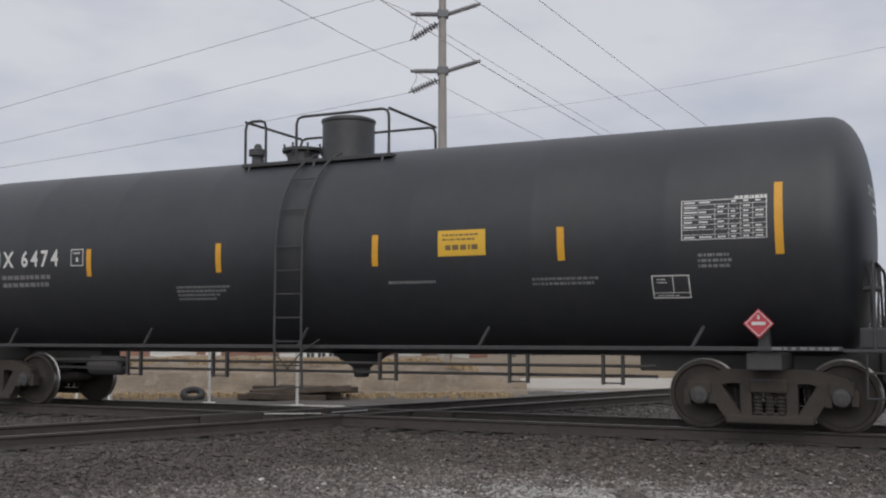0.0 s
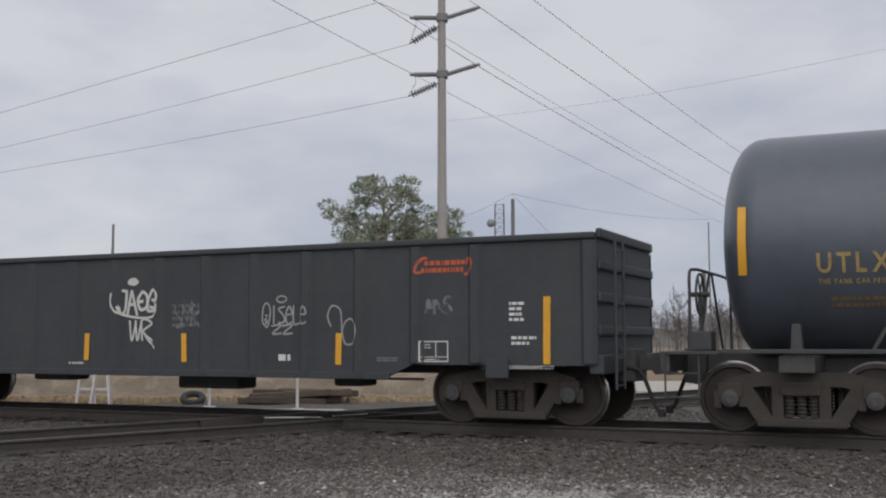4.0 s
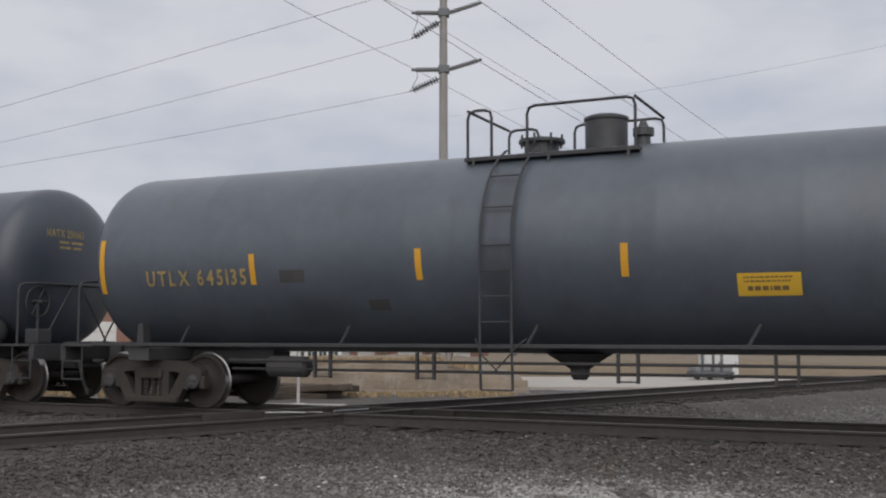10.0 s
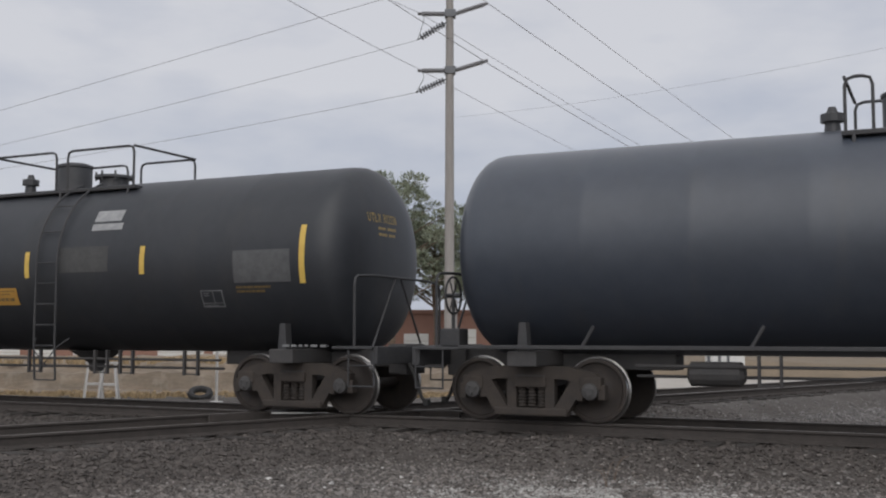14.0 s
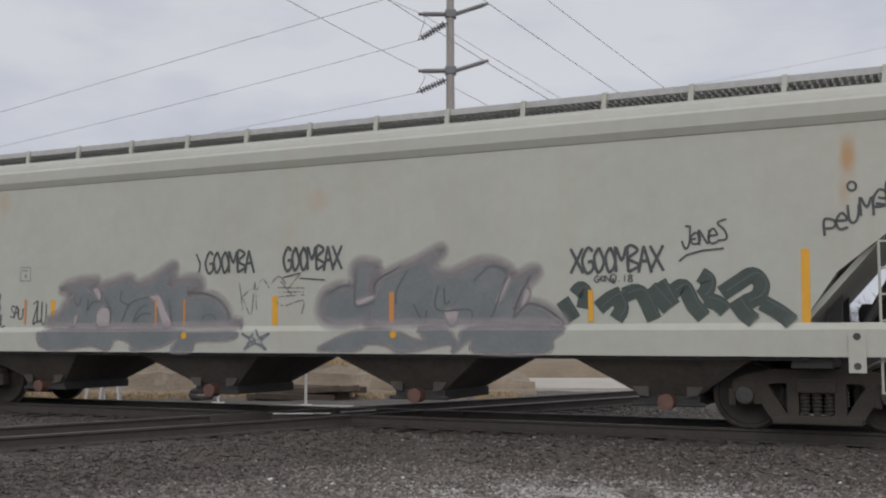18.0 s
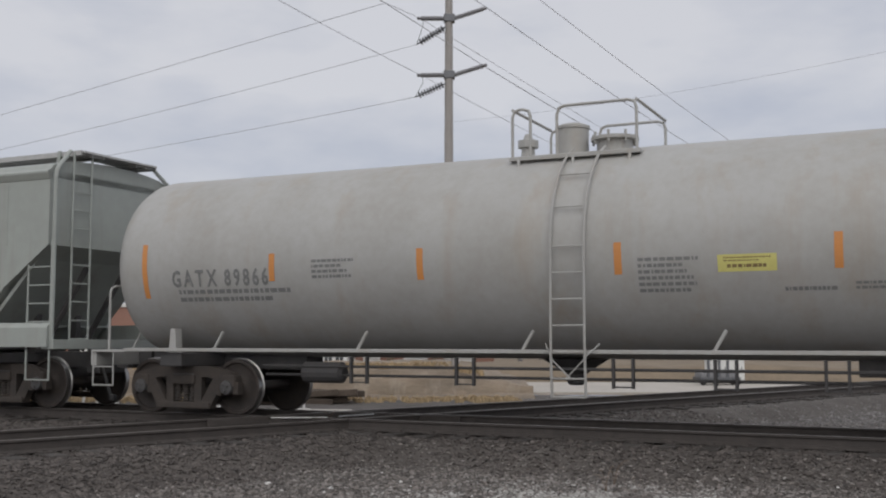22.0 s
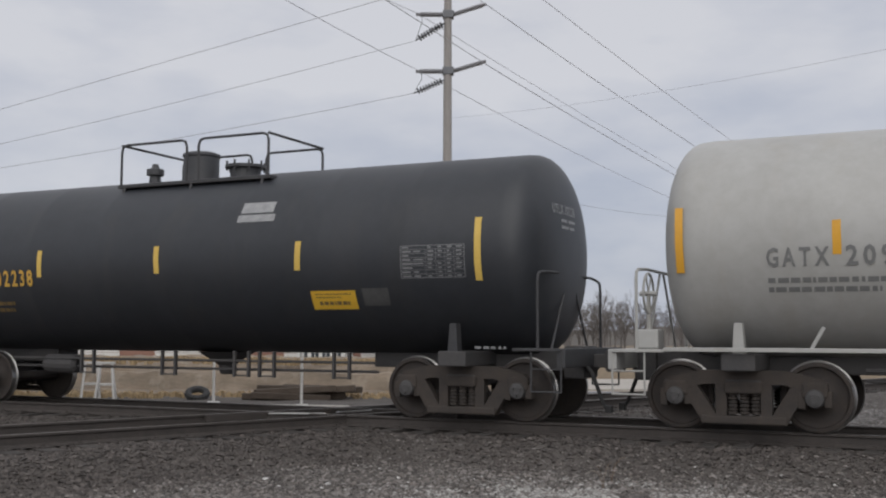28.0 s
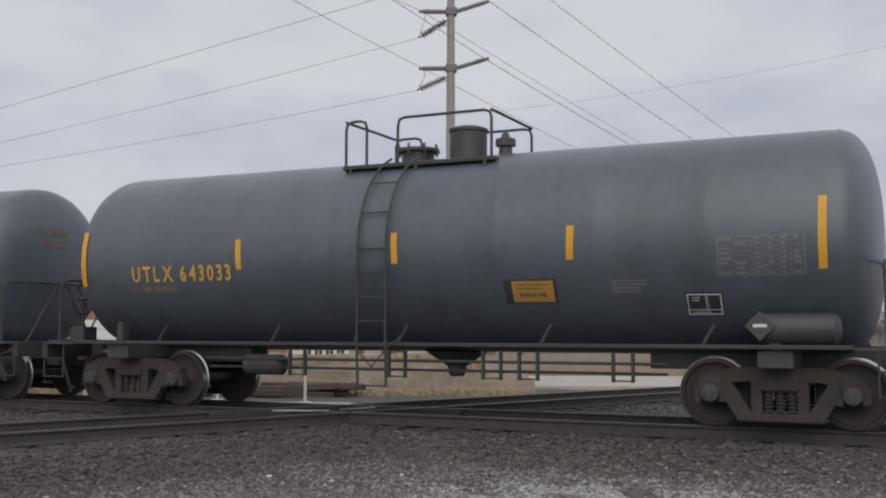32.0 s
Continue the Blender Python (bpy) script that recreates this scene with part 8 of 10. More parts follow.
car = CAR[14]
strip(car, -5.90, 1.62, 2.46, "strip_pale")
strip(car, -2.86, 2.01, 2.47, "strip_pale")
strip(car, -0.47, 2.01, 2.47, "strip_pale")
strip(car, 1.89, 2.01, 2.47, "strip_pale")
strip(car, 6.04, 1.67, 2.54, "strip_pale")
words(car, "GATX 202414", -4.87, 2.09, -2.92, 2.36, "letter")
lines(car, -4.86, 1.73, -3.03, 1.97, 2, "letter_dim")
lines(car, -1.77, 1.96, -1.02, 2.10, 2, "letter_dim")
patch(car, 1.07, 1.55, 1.69, 1.83, "placard_dim")
patch(car, -1.83, 2.11, -0.88, 2.53, "dust")
lines(car, 2.62, 1.77, 3.38, 1.87, 2, "letter_dim")
lines(car, 3.49, 1.69, 4.43, 1.86, 3, "letter_dim")
cells(car, 4.45, 1.60, 4.94, 1.89, "letter_dim")
table(car, 4.75, 2.12, 5.81, 2.63, "letter")
sill_marks(car, 5.56, 6.29, 2, "letter_dim")

car = CAR[15]
strip(car, -5.86, 2.09, 2.99, "strip_pale")
strip(car, -2.75, 2.25, 2.71, "strip_pale")
strip(car, -0.15, 2.25, 2.71, "strip_pale")
strip(car, 2.83, 2.25, 2.70, "strip_pale")
strip(car, 5.76, 2.09, 3.00, "strip_pale")
words(car, "UTLX 302058", -4.97, 2.13, -2.89, 2.39, "gold")
words(car, "THE TANK CAR PEOPLE", -4.95, 2.01, -3.96, 2.08, "gold_dim2", gap=0.22)
lines(car, -4.96, 1.67, -3.42, 1.88, 2, "gold_dim")
notice(car, 2.02, 2.04, 2.71, 2.45, "placard_pale")
cells(car, 3.86, 1.73, 4.28, 2.00, "letter")
table(car, 4.49, 2.07, 5.53, 2.59, "letter")
patch(car, -5.40, 1.48, -5.30, 1.59, "letter")
patch(car, -2.15, 1.84, -1.75, 2.12, "under")

car = CAR[16]
strip(car, -7.55, 1.41, 2.31, "strip")
strip(car, -4.86, 1.40, 1.86, "strip")
strip(car, -0.25, 1.40, 1.85, "strip")
strip(car, 7.63, 1.39, 2.31, "strip")
words(car, "UTCX", -7.38, 2.42, -6.73, 2.63, "ink_grey")
words(car, "47230", -7.37, 1.97, -6.55, 2.19, "ink_grey")
lines(car, -7.35, 1.46, -6.52, 1.66, 2, "ink_grey")
cells(car, -5.66, 2.20, -5.41, 2.45, "ink_grey", 1)
slate_pieces(car)
green_piece(car)
bm = fresh()
hand_word(bm, car, "C00MBA", -1.62, 2.24, -0.68, 2.58, 0.042, 0.007, 1.12)
ribbon(bm, car, [(-1.78, 2.56), (-1.7, 2.4), (-1.72, 2.26)], 0.034, 0.009)
part("graffiti_tag", bm, "spray_dark", car.root, "black sprayed handstyle graffiti word")
bm = fresh()
hand_word(bm, car, "C00MBAX", -0.12, 2.24, 0.92, 2.60, 0.044, 0.007, 1.12)
ribbon(bm, car, [(-0.1, 2.14), (0.22, 2.2), (0.2, 2.12), (0.66, 2.08)], 0.022, 0.009)
part("graffiti_tag", bm, "spray_dark", car.root, "black sprayed handstyle graffiti word")
bm = fresh()
hand_word(bm, car, "XC00MBAX", 4.56, 2.08, 5.82, 2.42, 0.042, 0.007, 1.12)
hand_word(bm, car, "COND.18", 4.90, 1.95, 5.44, 2.04, 0.018, 0.007, 0.9)
part("graffiti_tag", bm, "spray_dark", car.root, "black sprayed handstyle graffiti word")
bm = fresh()
for k, ch in enumerate("JONeS"):
    hand_word(bm, car, ch, 6.08 + 0.115 * k, 2.36 + 0.02 * k, 6.22 + 0.115 * k, 2.66 - 0.1 * (k in (1, 2, 3)) + 0.02 * k, 0.028, 0.007, 0.95)
ribbon(bm, car, [(6.06, 2.2), (6.16, 2.28), (6.36, 2.33), (6.64, 2.35)], 0.026, 0.009)
part("graffiti_tag", bm, "spray_dark", car.root, "black sprayed handstyle graffiti word")
bm = fresh()
for k, ch in enumerate("PeUMEB"):
    hand_word(bm, car, ch, 7.84 + 0.145 * k, 2.46 + 0.075 * k, 8.0 + 0.145 * k, 2.66 + 0.085 * k, 0.032, 0.007, 0.95)
ribbon(bm, car, oval(8.2, 3.06, 0.05, 0.055), 0.028, 0.009)
part("graffiti_tag", bm, "spray_dark", car.root, "black slanted sprayed graffiti word")
strokes(car, (((0.04, 0.9), (0.1, 0.3)), ((0.06, 0.55), (0.22, 0.75)), ((0.1, 0.55), (0.22, 0.2), (0.27, 0.9), (0.3, 0.3)), ((0.3, 0.7), (0.38, 0.95), (0.48, 0.75)), ((0.5, 0.85), (0.62, 1.0), (0.72, 0.82)), ((0.64, 0.9), (0.8, 0.6)), ((0.92, 1.05), (0.76, 0.75)),
              ((0.6, 0.76), (0.98, 0.74)), ((0.6, 0.66), (0.98, 0.66)), ((0.6, 0.57), (0.98, 0.6)), ((0.58, 0.46), (0.7, 0.38), (0.96, 0.48), (0.94, 0.2))), -0.98, 1.42, 0.32, 2.16, 0.024, "spray_dim2", 0.007, None, "graffiti_tag", "thin grey sprayed line drawing")
strokes(car, (((0, 0.8), (0.3, 0.6), (0.5, 0.95), (0.65, 0.6), (1, 0.8), (0.7, 0.4), (0.9, 0.0), (0.5, 0.3), (0.1, 0.0), (0.3, 0.45), (0, 0.8)), ((0.2, 0.3), (0.8, 0.6)), ((0.3, 0.7), (0.7, 0.2))), -0.82, 1.02, -0.3, 1.34, 0.04, "spray_edge", 0.006, None, "graffiti_tag")
bm = fresh()
hand_word(bm, car, "118", -6.46, 1.68, -6.1, 2.0, 0.026, 0.007, 0.8)
hand_word(bm, car, "TTEL", -6.5, 1.41, -5.98, 1.62, 0.026, 0.007, 0.9)
part("graffiti_tag", bm, "spray_dark", car.root, "black marker tag")
scrawl(car, -5.87, 1.52, -5.57, 1.78, "spray_dark", 32, 3, 4)
scrawl(car, -5.33, 1.45, -5.02, 1.85, "spray_dark", 33, 3, 5)
patch(car, -5.53, 1.44, -5.49, 1.88, "strip_red", 0.014)
patch(car, -2.61, 1.40, -2.57, 1.84, "strip_red", 0.014)
patch(car, -2.02, 1.38, -1.98, 1.83, "strip_red", 0.014)
patch(car, 1.77, 1.41, 1.85, 1.88, "strip_red", 0.014)
patch(car, 4.82, 1.42, 4.89, 1.85, "strip", 0.014)
for x, z in ((-1.95, 1.24), (1.87, 1.25)):
    bm = fresh()
    fill_shape(bm, car, oval(x, z, 0.058, 0.055)[:-1], 0, 0, 1, 1, 0.012)
    part("round_sticker", bm, "strip", car.root, "small round yellow sticker")

car = CAR[17]
words(car, "CBFX", -7.94, 2.66, -6.88, 2.95, "ink")
words(car, "490721", -7.93, 2.13, -6.47, 2.43, "ink")
words(car, "LD LMT 219300", -7.93, 1.96, -7.06, 2.04, "ink_grey")
words(car, "LT WT  66700", -7.94, 1.81, -7.03, 1.89, "ink_grey")
cells(car, -5.91, 2.39, -5.66, 2.63, "ink_grey", 1)
lines(car, -1.55, 1.80, -1.06, 2.06, 4, "ink_grey")
patch(car, -8.75, 1.28, -7.89, 1.39, "strip")
patch(car, -5.52, 1.26, -5.07, 1.35, "strip")
patch(car, -3.01, 1.30, -2.64, 1.40, "strip")
patch(car, -0.31, 1.28, 0.13, 1.38, "strip")
patch(car, 2.48, 1.29, 2.88, 1.40, "strip")
patch(car, 5.00, 1.29, 5.40, 1.39, "strip")
patch(car, 7.74, 1.25, 8.66, 1.37, "strip")
words(car, "DO NOT HAMMER ON CAR", -4.70, 1.30, -3.42, 1.38, "ink_grey")
words(car, "DO NOT HAMMER ON CAR", 3.29, 1.28, 4.56, 1.36, "ink_grey")
lines(car, 1.17, 1.29, 1.65, 1.47, 2, "ink_grey")
lines(car, -1.76, 1.29, -1.27, 1.47, 2, "ink_grey")
lines(car, 6.01, 1.28, 6.54, 1.47, 2, "ink_grey")
lines(car, -6.63, 1.28, -6.19, 1.47, 2, "ink_grey")
lines(car, 7.10, 2.10, 7.42, 2.32, 3, "ink_grey")
lines(car, 7.50, 2.17, 7.81, 2.30, 2, "ink_grey")

car = CAR[18]
words(car, "FINX", -7.68, 2.44, -7.03, 2.65, "ink")
words(car, "10060", -7.67, 2.05, -6.71, 2.28, "ink")
words(car, "LD LMT 220300", -7.63, 1.82, -6.77, 1.89, "ink_grey")
words(car, "LT WT  65700", -7.63, 1.67, -6.77, 1.74, "ink_grey")
cells(car, -5.39, 2.17, -5.14, 2.40, "ink_grey", 1)
strip(car, -8.16, 1.61, 2.36, "strip")
strip(car, -4.41, 1.58, 2.04, "strip")
strip(car, -0.96, 1.58, 2.04, "strip")
strip(car, 2.59, 1.64, 2.09, "strip")
strip(car, 4.31, 1.63, 2.06, "strip")
strip(car, 8.09, 1.61, 2.49, "strip")
cells(car, 3.28, 1.88, 3.73, 2.21, "letter")
lines(car, 4.87, 1.89, 5.50, 2.12, 3, "ink_grey")
lines(car, 6.54, 1.86, 7.21, 2.44, 6, "ink_grey")
banner_piece(car, -0.96, 1.48, 1.01, 2.03)
scrawl(car, -8.07, 1.34, -7.75, 2.25, "spray_white", 43, 3, 9)
scrawl(car, -5.85, 1.61, -3.61, 2.33, "spray_faint", 44, 9, 3)
scrawl(car, -3.15, 1.66, -1.04, 2.29, "spray_faint", 45, 9, 3)
patch(car, -6.53, 1.21, -6.07, 1.35, "white_paint")
round_mark(car, -2.11, 1.24, -1.98, 1.36, "white_paint")
round_mark(car, 2.04, 1.20, 2.16, 1.32, "white_paint")
patch(car, 7.09, 1.22, 7.27, 1.42, "white_paint")
patch(car, 7.34, 1.20, 7.79, 1.35, "white_paint")
round_mark(car, 1.99, 1.26, 2.12, 1.39, "white_paint")
round_mark(car, 5.87, 1.26, 6.00, 1.38, "white_paint")

car = CAR[19]
strip(car, -6.67, 1.92, 2.81, "strip_red")
strip(car, -4.15, 2.15, 2.58, "strip_red")
strip(car, -1.56, 2.11, 2.57, "strip_red")
strip(car, 1.41, 2.11, 2.54, "strip_red")
strip(car, 4.21, 2.12, 2.57, "strip_red")
strip(car, 6.83, 1.93, 2.83, "strip_red")
words(car, "GATX 89866", -6.11, 2.10, -4.22, 2.36, "ink_grey")
lines(car, -6.00, 1.83, -3.84, 2.07, 2, "ink_grey")
lines(car, -3.42, 2.16, -2.68, 2.48, 4, "ink_grey")
lines(car, 1.68, 1.85, 2.48, 2.34, 6, "ink_grey")
notice(car, 2.73, 2.11, 3.47, 2.33, "placard_lemon")
table(car, 5.69, 1.92, 6.74, 2.35, "ink_grey")
patch(car, 5.19, 2.50, 5.73, 2.79, "letter")
patch(car, 5.76, 2.61, 6.69, 2.86, "placard_cream")
cells(car, 5.17, 1.71, 5.63, 1.95, "letter")
lines(car, 3.55, 1.85, 4.19, 1.91, 1, "ink_grey")
lines(car, 4.39, 1.85, 5.10, 1.97, 2, "ink_grey")
hazard_diamond(car, 6.1, 1.42, 0.2, "white_paint")

car = CAR[20]
words(car, "UTCX", -7.78, 2.37, -7.14, 2.60, "ink")
words(car, "53548", -7.77, 2.02, -6.98, 2.25, "ink")
cells(car, -6.79, 2.04, -6.55, 2.28, "ink_grey", 1)
lines(car, -7.75, 1.49, -6.90, 1.71, 2, "ink_grey")
strip(car, -8.14, 1.51, 2.37, "strip")
strip(car, -5.50, 1.49, 1.94, "strip")
strip(car, -2.94, 1.48, 1.92, "strip")
strip(car, 0.02, 1.49, 1.91, "strip")
strip(car, 2.86, 1.47, 1.94, "strip")
strip(car, 5.45, 1.46, 1.91, "strip")
strip(car, 8.17, 1.49, 2.37, "strip")
halo_tag(car, "HHWAY2", -5.22, 1.46, -3.52, 1.88, 0.052, 0.45, 1.0)
halo_tag(car, "DOVEQ", -2.6, 1.62, -0.45, 2.0, 0.036, 0.5, 0.95)
lines(car, 3.99, 1.70, 4.35, 1.85, 2, "ink_grey")
lines(car, 6.02, 1.71, 6.76, 1.81, 2, "ink_grey")
lines(car, 7.20, 1.59, 7.76, 1.75, 2, "ink_grey")
lines(car, -6.46, 1.13, -5.56, 1.25, 2, "ink_grey")
lines(car, 1.43, 1.12, 2.35, 1.25, 2, "ink_grey")
lines(car, 5.40, 1.10, 6.31, 1.23, 2, "ink_grey")
lines(car, 5.38, 1.11, 6.28, 1.24, 2, "ink_grey")
lines(car, 1.46, 1.08, 2.37, 1.19, 2, "ink_grey")

car = CAR[21]
strip(car, -8.49, 1.91, 2.81, "strip")
strip(car, -5.34, 2.03, 2.48, "strip")
strip(car, -2.07, 2.00, 2.47, "strip")
words(car, "MBLX 28019", -7.59, 2.00, -6.05, 2.25, "letter_dim2")
cells(car, -5.81, 2.01, -5.55, 2.25, "letter_dim", 1)
lines(car, -7.51, 1.61, -5.70, 1.83, 2, "letter_dim")
lines(car, -1.53, 1.60, -0.78, 1.98, 5, "letter_dim")

car = CAR[22]
strip(car, 7.79, 1.39, 2.30, "strip_red")
strip(car, -2.79, 1.39, 1.86, "strip_red")
cells(car, 7.00, 1.46, 7.38, 1.74, "letter")
teal_piece(car, -0.9, 1.06, 2.08, 2.30)
dripping_piece(car, "INFLUENCE", 2.36, 1.06, 6.1, 2.02)
for paint_name, dx, lift in (("spray_rust", 0.035, 0.005), ("spray_navy", 0.0, 0.008)):
    strokes(car, (((0.0, 0.3), (0.1, 0.85), (0.14, 0.1), (0.2, 0.05)), ((0.14, 0.3), (0.32, 0.75), (0.3, 0.05)), ((0.3, 0.45), (0.5, 0.82), (0.48, 0.05)), ((0.48, 0.7), (0.62, 0.8), (0.6, 0.6)), ((0.66, 0.02), (0.64, 0.6), (0.72, 0.98), (0.95, 0.95), (1.0, 0.55), (0.84, 0.3), (0.66, 0.4))),
            -4.62 + dx, 1.38, -3.42 + dx, 2.12, 0.045, paint_name, lift, None, "graffiti_tag")
bm = fresh()
hand_word(bm, car, "XURe", -1.66, 1.44, -1.0, 1.82, 0.024, 0.007, 0.95)
ribbon(bm, car, [(-1.66, 1.4), (-1.3, 1.36), (-0.96, 1.42)], 0.02, 0.009)
part("graffiti_tag", bm, "spray_dark", car.root, "thin dark graffiti tag")
scrawl(car, 6.14, 1.35, 6.92, 1.77, "spray_dim2", 66, 5, 5)
scrawl(car, -6.64, 1.58, -5.96, 2.00, "spray_dim2", 67, 4, 5)
scrawl(car, 6.60, 1.10, 8.32, 1.29, "spray_dark", 68, 12, 4)
lines(car, 6.02, 1.97, 6.48, 2.10, 2, "ink_grey")

car = CAR[23]
strip(car, -5.84, 2.04, 2.94, "strip_pale")
strip(car, -2.64, 2.24, 2.71, "strip_pale")
strip(car, -0.04, 2.25, 2.70, "strip_pale")
strip(car, 2.72, 2.24, 2.69, "strip_pale")
strip(car, 5.75, 2.03, 2.94, "strip_pale")
words(car, "UTLX 302238", -4.89, 2.10, -2.80, 2.37, "gold")
words(car, "THE TANK CAR PEOPLE", -4.88, 1.96, -3.91, 2.04, "gold_dim2", gap=0.22)
lines(car, -4.87, 1.62, -3.34, 1.85, 2, "gold_dim")
notice(car, 2.90, 1.64, 3.69, 1.92, "placard")
patch(car, 3.81, 1.69, 4.26, 1.95, "dust")
table(car, 4.51, 2.08, 5.55, 2.56, "letter_dim")
patch(car, 1.53, 3.19, 2.15, 3.37, "letter_dim2")
patch(car, 1.50, 3.04, 2.21, 3.16, "letter_dim2")
sill_marks(car, 5.70, 6.17, 1, "letter_dim")

car = CAR[24]
strip(car, -5.97, 2.07, 2.93, "strip")
strip(car, -4.02, 2.26, 2.69, "strip")
strip(car, -2.67, 2.24, 2.67, "strip")
strip(car, 0.42, 2.21, 2.68, "strip")
strip(car, 2.65, 2.21, 2.65, "strip")
strip(car, 4.20, 2.22, 2.65, "strip")
strip(car, 5.94, 2.05, 2.92, "strip")
words(car, "GATX", -4.87, 2.13, -4.11, 2.36, "ink_grey")
words(car, "209426", -3.92, 2.13, -2.76, 2.37, "ink_grey")
lines(car, -4.86, 1.78, -3.20, 2.01, 2, "ink_grey")
patch(car, -2.57, 2.35, -1.05, 2.89, "letter")
lines(car, -2.30, 1.69, -1.32, 1.90, 4, "ink_grey")
patch(car, 1.31, 1.55, 1.89, 1.78, "rust_patch")
lines(car, 1.36, 1.83, 2.07, 1.87, 1, "ink_grey")
table(car, 5.27, 2.14, 5.87, 2.54, "ink_grey")
patch(car, 4.85, 2.04, 5.25, 2.60, "letter")
cells(car, 4.39, 1.65, 4.84, 1.88, "letter")
lines(car, 2.54, 1.84, 3.18, 1.90, 2, "ink_grey")
lines(car, 3.41, 1.75, 4.31, 1.90, 3, "ink_grey")
hazard_diamond(car, 5.16, 1.40, 0.19, "white_paint")

car = CAR[25]
strip(car, -6.01, 2.14, 3.03, "strip")
strip(car, -2.79, 2.37, 2.82, "strip")
strip(car, 0.48, 2.35, 2.80, "strip")
strip(car, 3.01, 2.36, 2.81, "strip")
strip(car, 5.92, 2.11, 3.02, "strip")
words(car, "UTLX 300132", -5.00, 2.11, -3.09, 2.36, "gold_dim2")
words(car, "THE TANK CAR PEOPLE", -4.99, 1.98, -4.06, 2.06, "gold_dim2", gap=0.22)
lines(car, -5.01, 1.66, -3.65, 1.89, 2, "gold_dim")
notice(car, 1.56, 1.74, 2.35, 2.04, "placard_pale")
cells(car, 3.82, 1.70, 4.25, 1.98, "letter")
table(car, 4.51, 2.10, 5.57, 2.62, "letter")
lines(car, 0.34, 1.83, 0.72, 1.95, 2, "gold_dim")
hazard_diamond(car, 5.18, 1.40, 0.20, "bearing")
patch(car, -5.62, 1.48, -5.18, 1.79, "grey")

car = CAR[26]
strip(car, -6.00, 1.99, 2.84, "strip")
strip(car, -2.80, 2.18, 2.63, "strip")
strip(car, -0.02, 2.18, 2.63, "strip")
strip(car, 2.67, 2.20, 2.65, "strip")
strip(car, 5.92, 2.00, 2.87, "strip")
words(car, "UTLX 300134", -4.96, 2.07, -3.00, 2.32, "gold")
words(car, "THE TANK CAR PEOPLE", -4.98, 1.92, -4.03, 1.99, "gold_dim2", gap=0.22)
notice(car, 1.42, 1.74, 2.05, 2.04, "placard_orange")
cells(car, 3.77, 1.78, 4.21, 2.05, "letter")
lines(car, 2.80, 1.85, 3.30, 2.06, 4, "letter_dim")
table(car, 4.64, 1.91, 5.75, 2.42, "letter")
hazard_diamond(car, 5.26, 1.41, 0.19, "bearing")
patch(car, -5.65, 1.47, -5.19, 1.78, "grey")

car = CAR[27]
strip(car, -6.07, 2.02, 2.95, "strip")
strip(car, -2.84, 2.24, 2.72, "strip")
strip(car, -0.03, 2.26, 2.72, "strip")
strip(car, 2.70, 2.25, 2.72, "strip")
strip(car, 5.99, 2.05, 2.97, "strip")
words(car, "UTLX 643033", -5.01, 2.08, -2.99, 2.33, "gold")
words(car, "THE TANK CAR PEOPLE", -5.03, 1.91, -4.12, 1.99, "gold_dim2", gap=0.22)
patch(car, 1.68, 1.66, 2.46, 1.99, "ink", 0.0025)
notice(car, 1.80, 1.68, 2.42, 1.97, "placard_orange")
cells(car, 4.25, 1.49, 4.70, 1.76, "letter")
lines(car, 3.26, 1.78, 3.77, 1.97, 4, "letter_dim")
table(car, 4.69, 1.99, 5.78, 2.49, "letter_dim")
hazard_diamond(car, 5.21, 1.34, 0.19, "bearing")

for number, mark, paint_name in ((1, "SCMX 6474", "letter"), (2, "NATX 250911", "letter_dim2"), (8, "NATX 250663", "gold_dim2"), (9, "UTLX 645135", "gold_dim"), (10, "GATX 216275", "letter_dim2"),
                                 (11, "UTLX 301962", "gold_dim2"), (12, "UTLX 302236", "gold_dim2"), (13, "GATX 202414", "letter_dim2"), (15, "UTLX 302058", "letter_dim2"),
                                 (19, "GATX 89866", "ink_grey"), (21, "MBLX 28019", "letter_dim2"), (23, "UTLX 302238", "letter_dim2"), (25, "UTLX 300132", "gold_dim"), (26, "UTLX 300134", "gold_dim")):
    head_words(CAR[number], mark, -0.70, 3.06, 0.20, 3.20, paint_name)


# ---- ground, tracks ----


def sheet(name, x0, x1, y0, y1, step, height, material, label, category):
    """A ground sheet over a grid, its height given by a function."""
    nx, ny = max(1, round((x1 - x0) / step)), max(1, round((y1 - y0) / step))
    vs, fs = [], []
    for j in range(ny + 1):
        for i in range(nx + 1):
            x, y = x0 + (x1 - x0) * i / nx, y0 + (y1 - y0) * j / ny
            vs.append((x, y, height(x, y)))
    for j in range(ny):
        for i in range(nx):
            a = j * (nx + 1) + i
            fs.append((a, a + 1, a + nx + 2, a + nx + 1))
    me = bpy.data.meshes.new(name)
    me.from_pydata(vs, [], fs)
    me.polygons.foreach_set("use_smooth", [True] * len(fs))
    ob = piece(name, me, material, None, label)
    return tagged(ob, label, category, "", "structure")


TRACK_INV, CROSS_INV = TRACK.inverted(), CROSS.inverted()


def bed(x, y):
    """Height of the ballast: a flat bed under both tracks, falling to the yard level."""
    a = abs((TRACK_INV @ Vector((x, y, 0))).y)
    b = abs((CROSS_INV @ Vector((x, y, 0))).y)
    d = min(a, b)
    k = min(1.0, max(0.0, (d - 1.45) / 1.3))
    k = k * k * (3 - 2 * k)
    return -0.205 - 0.27 * k


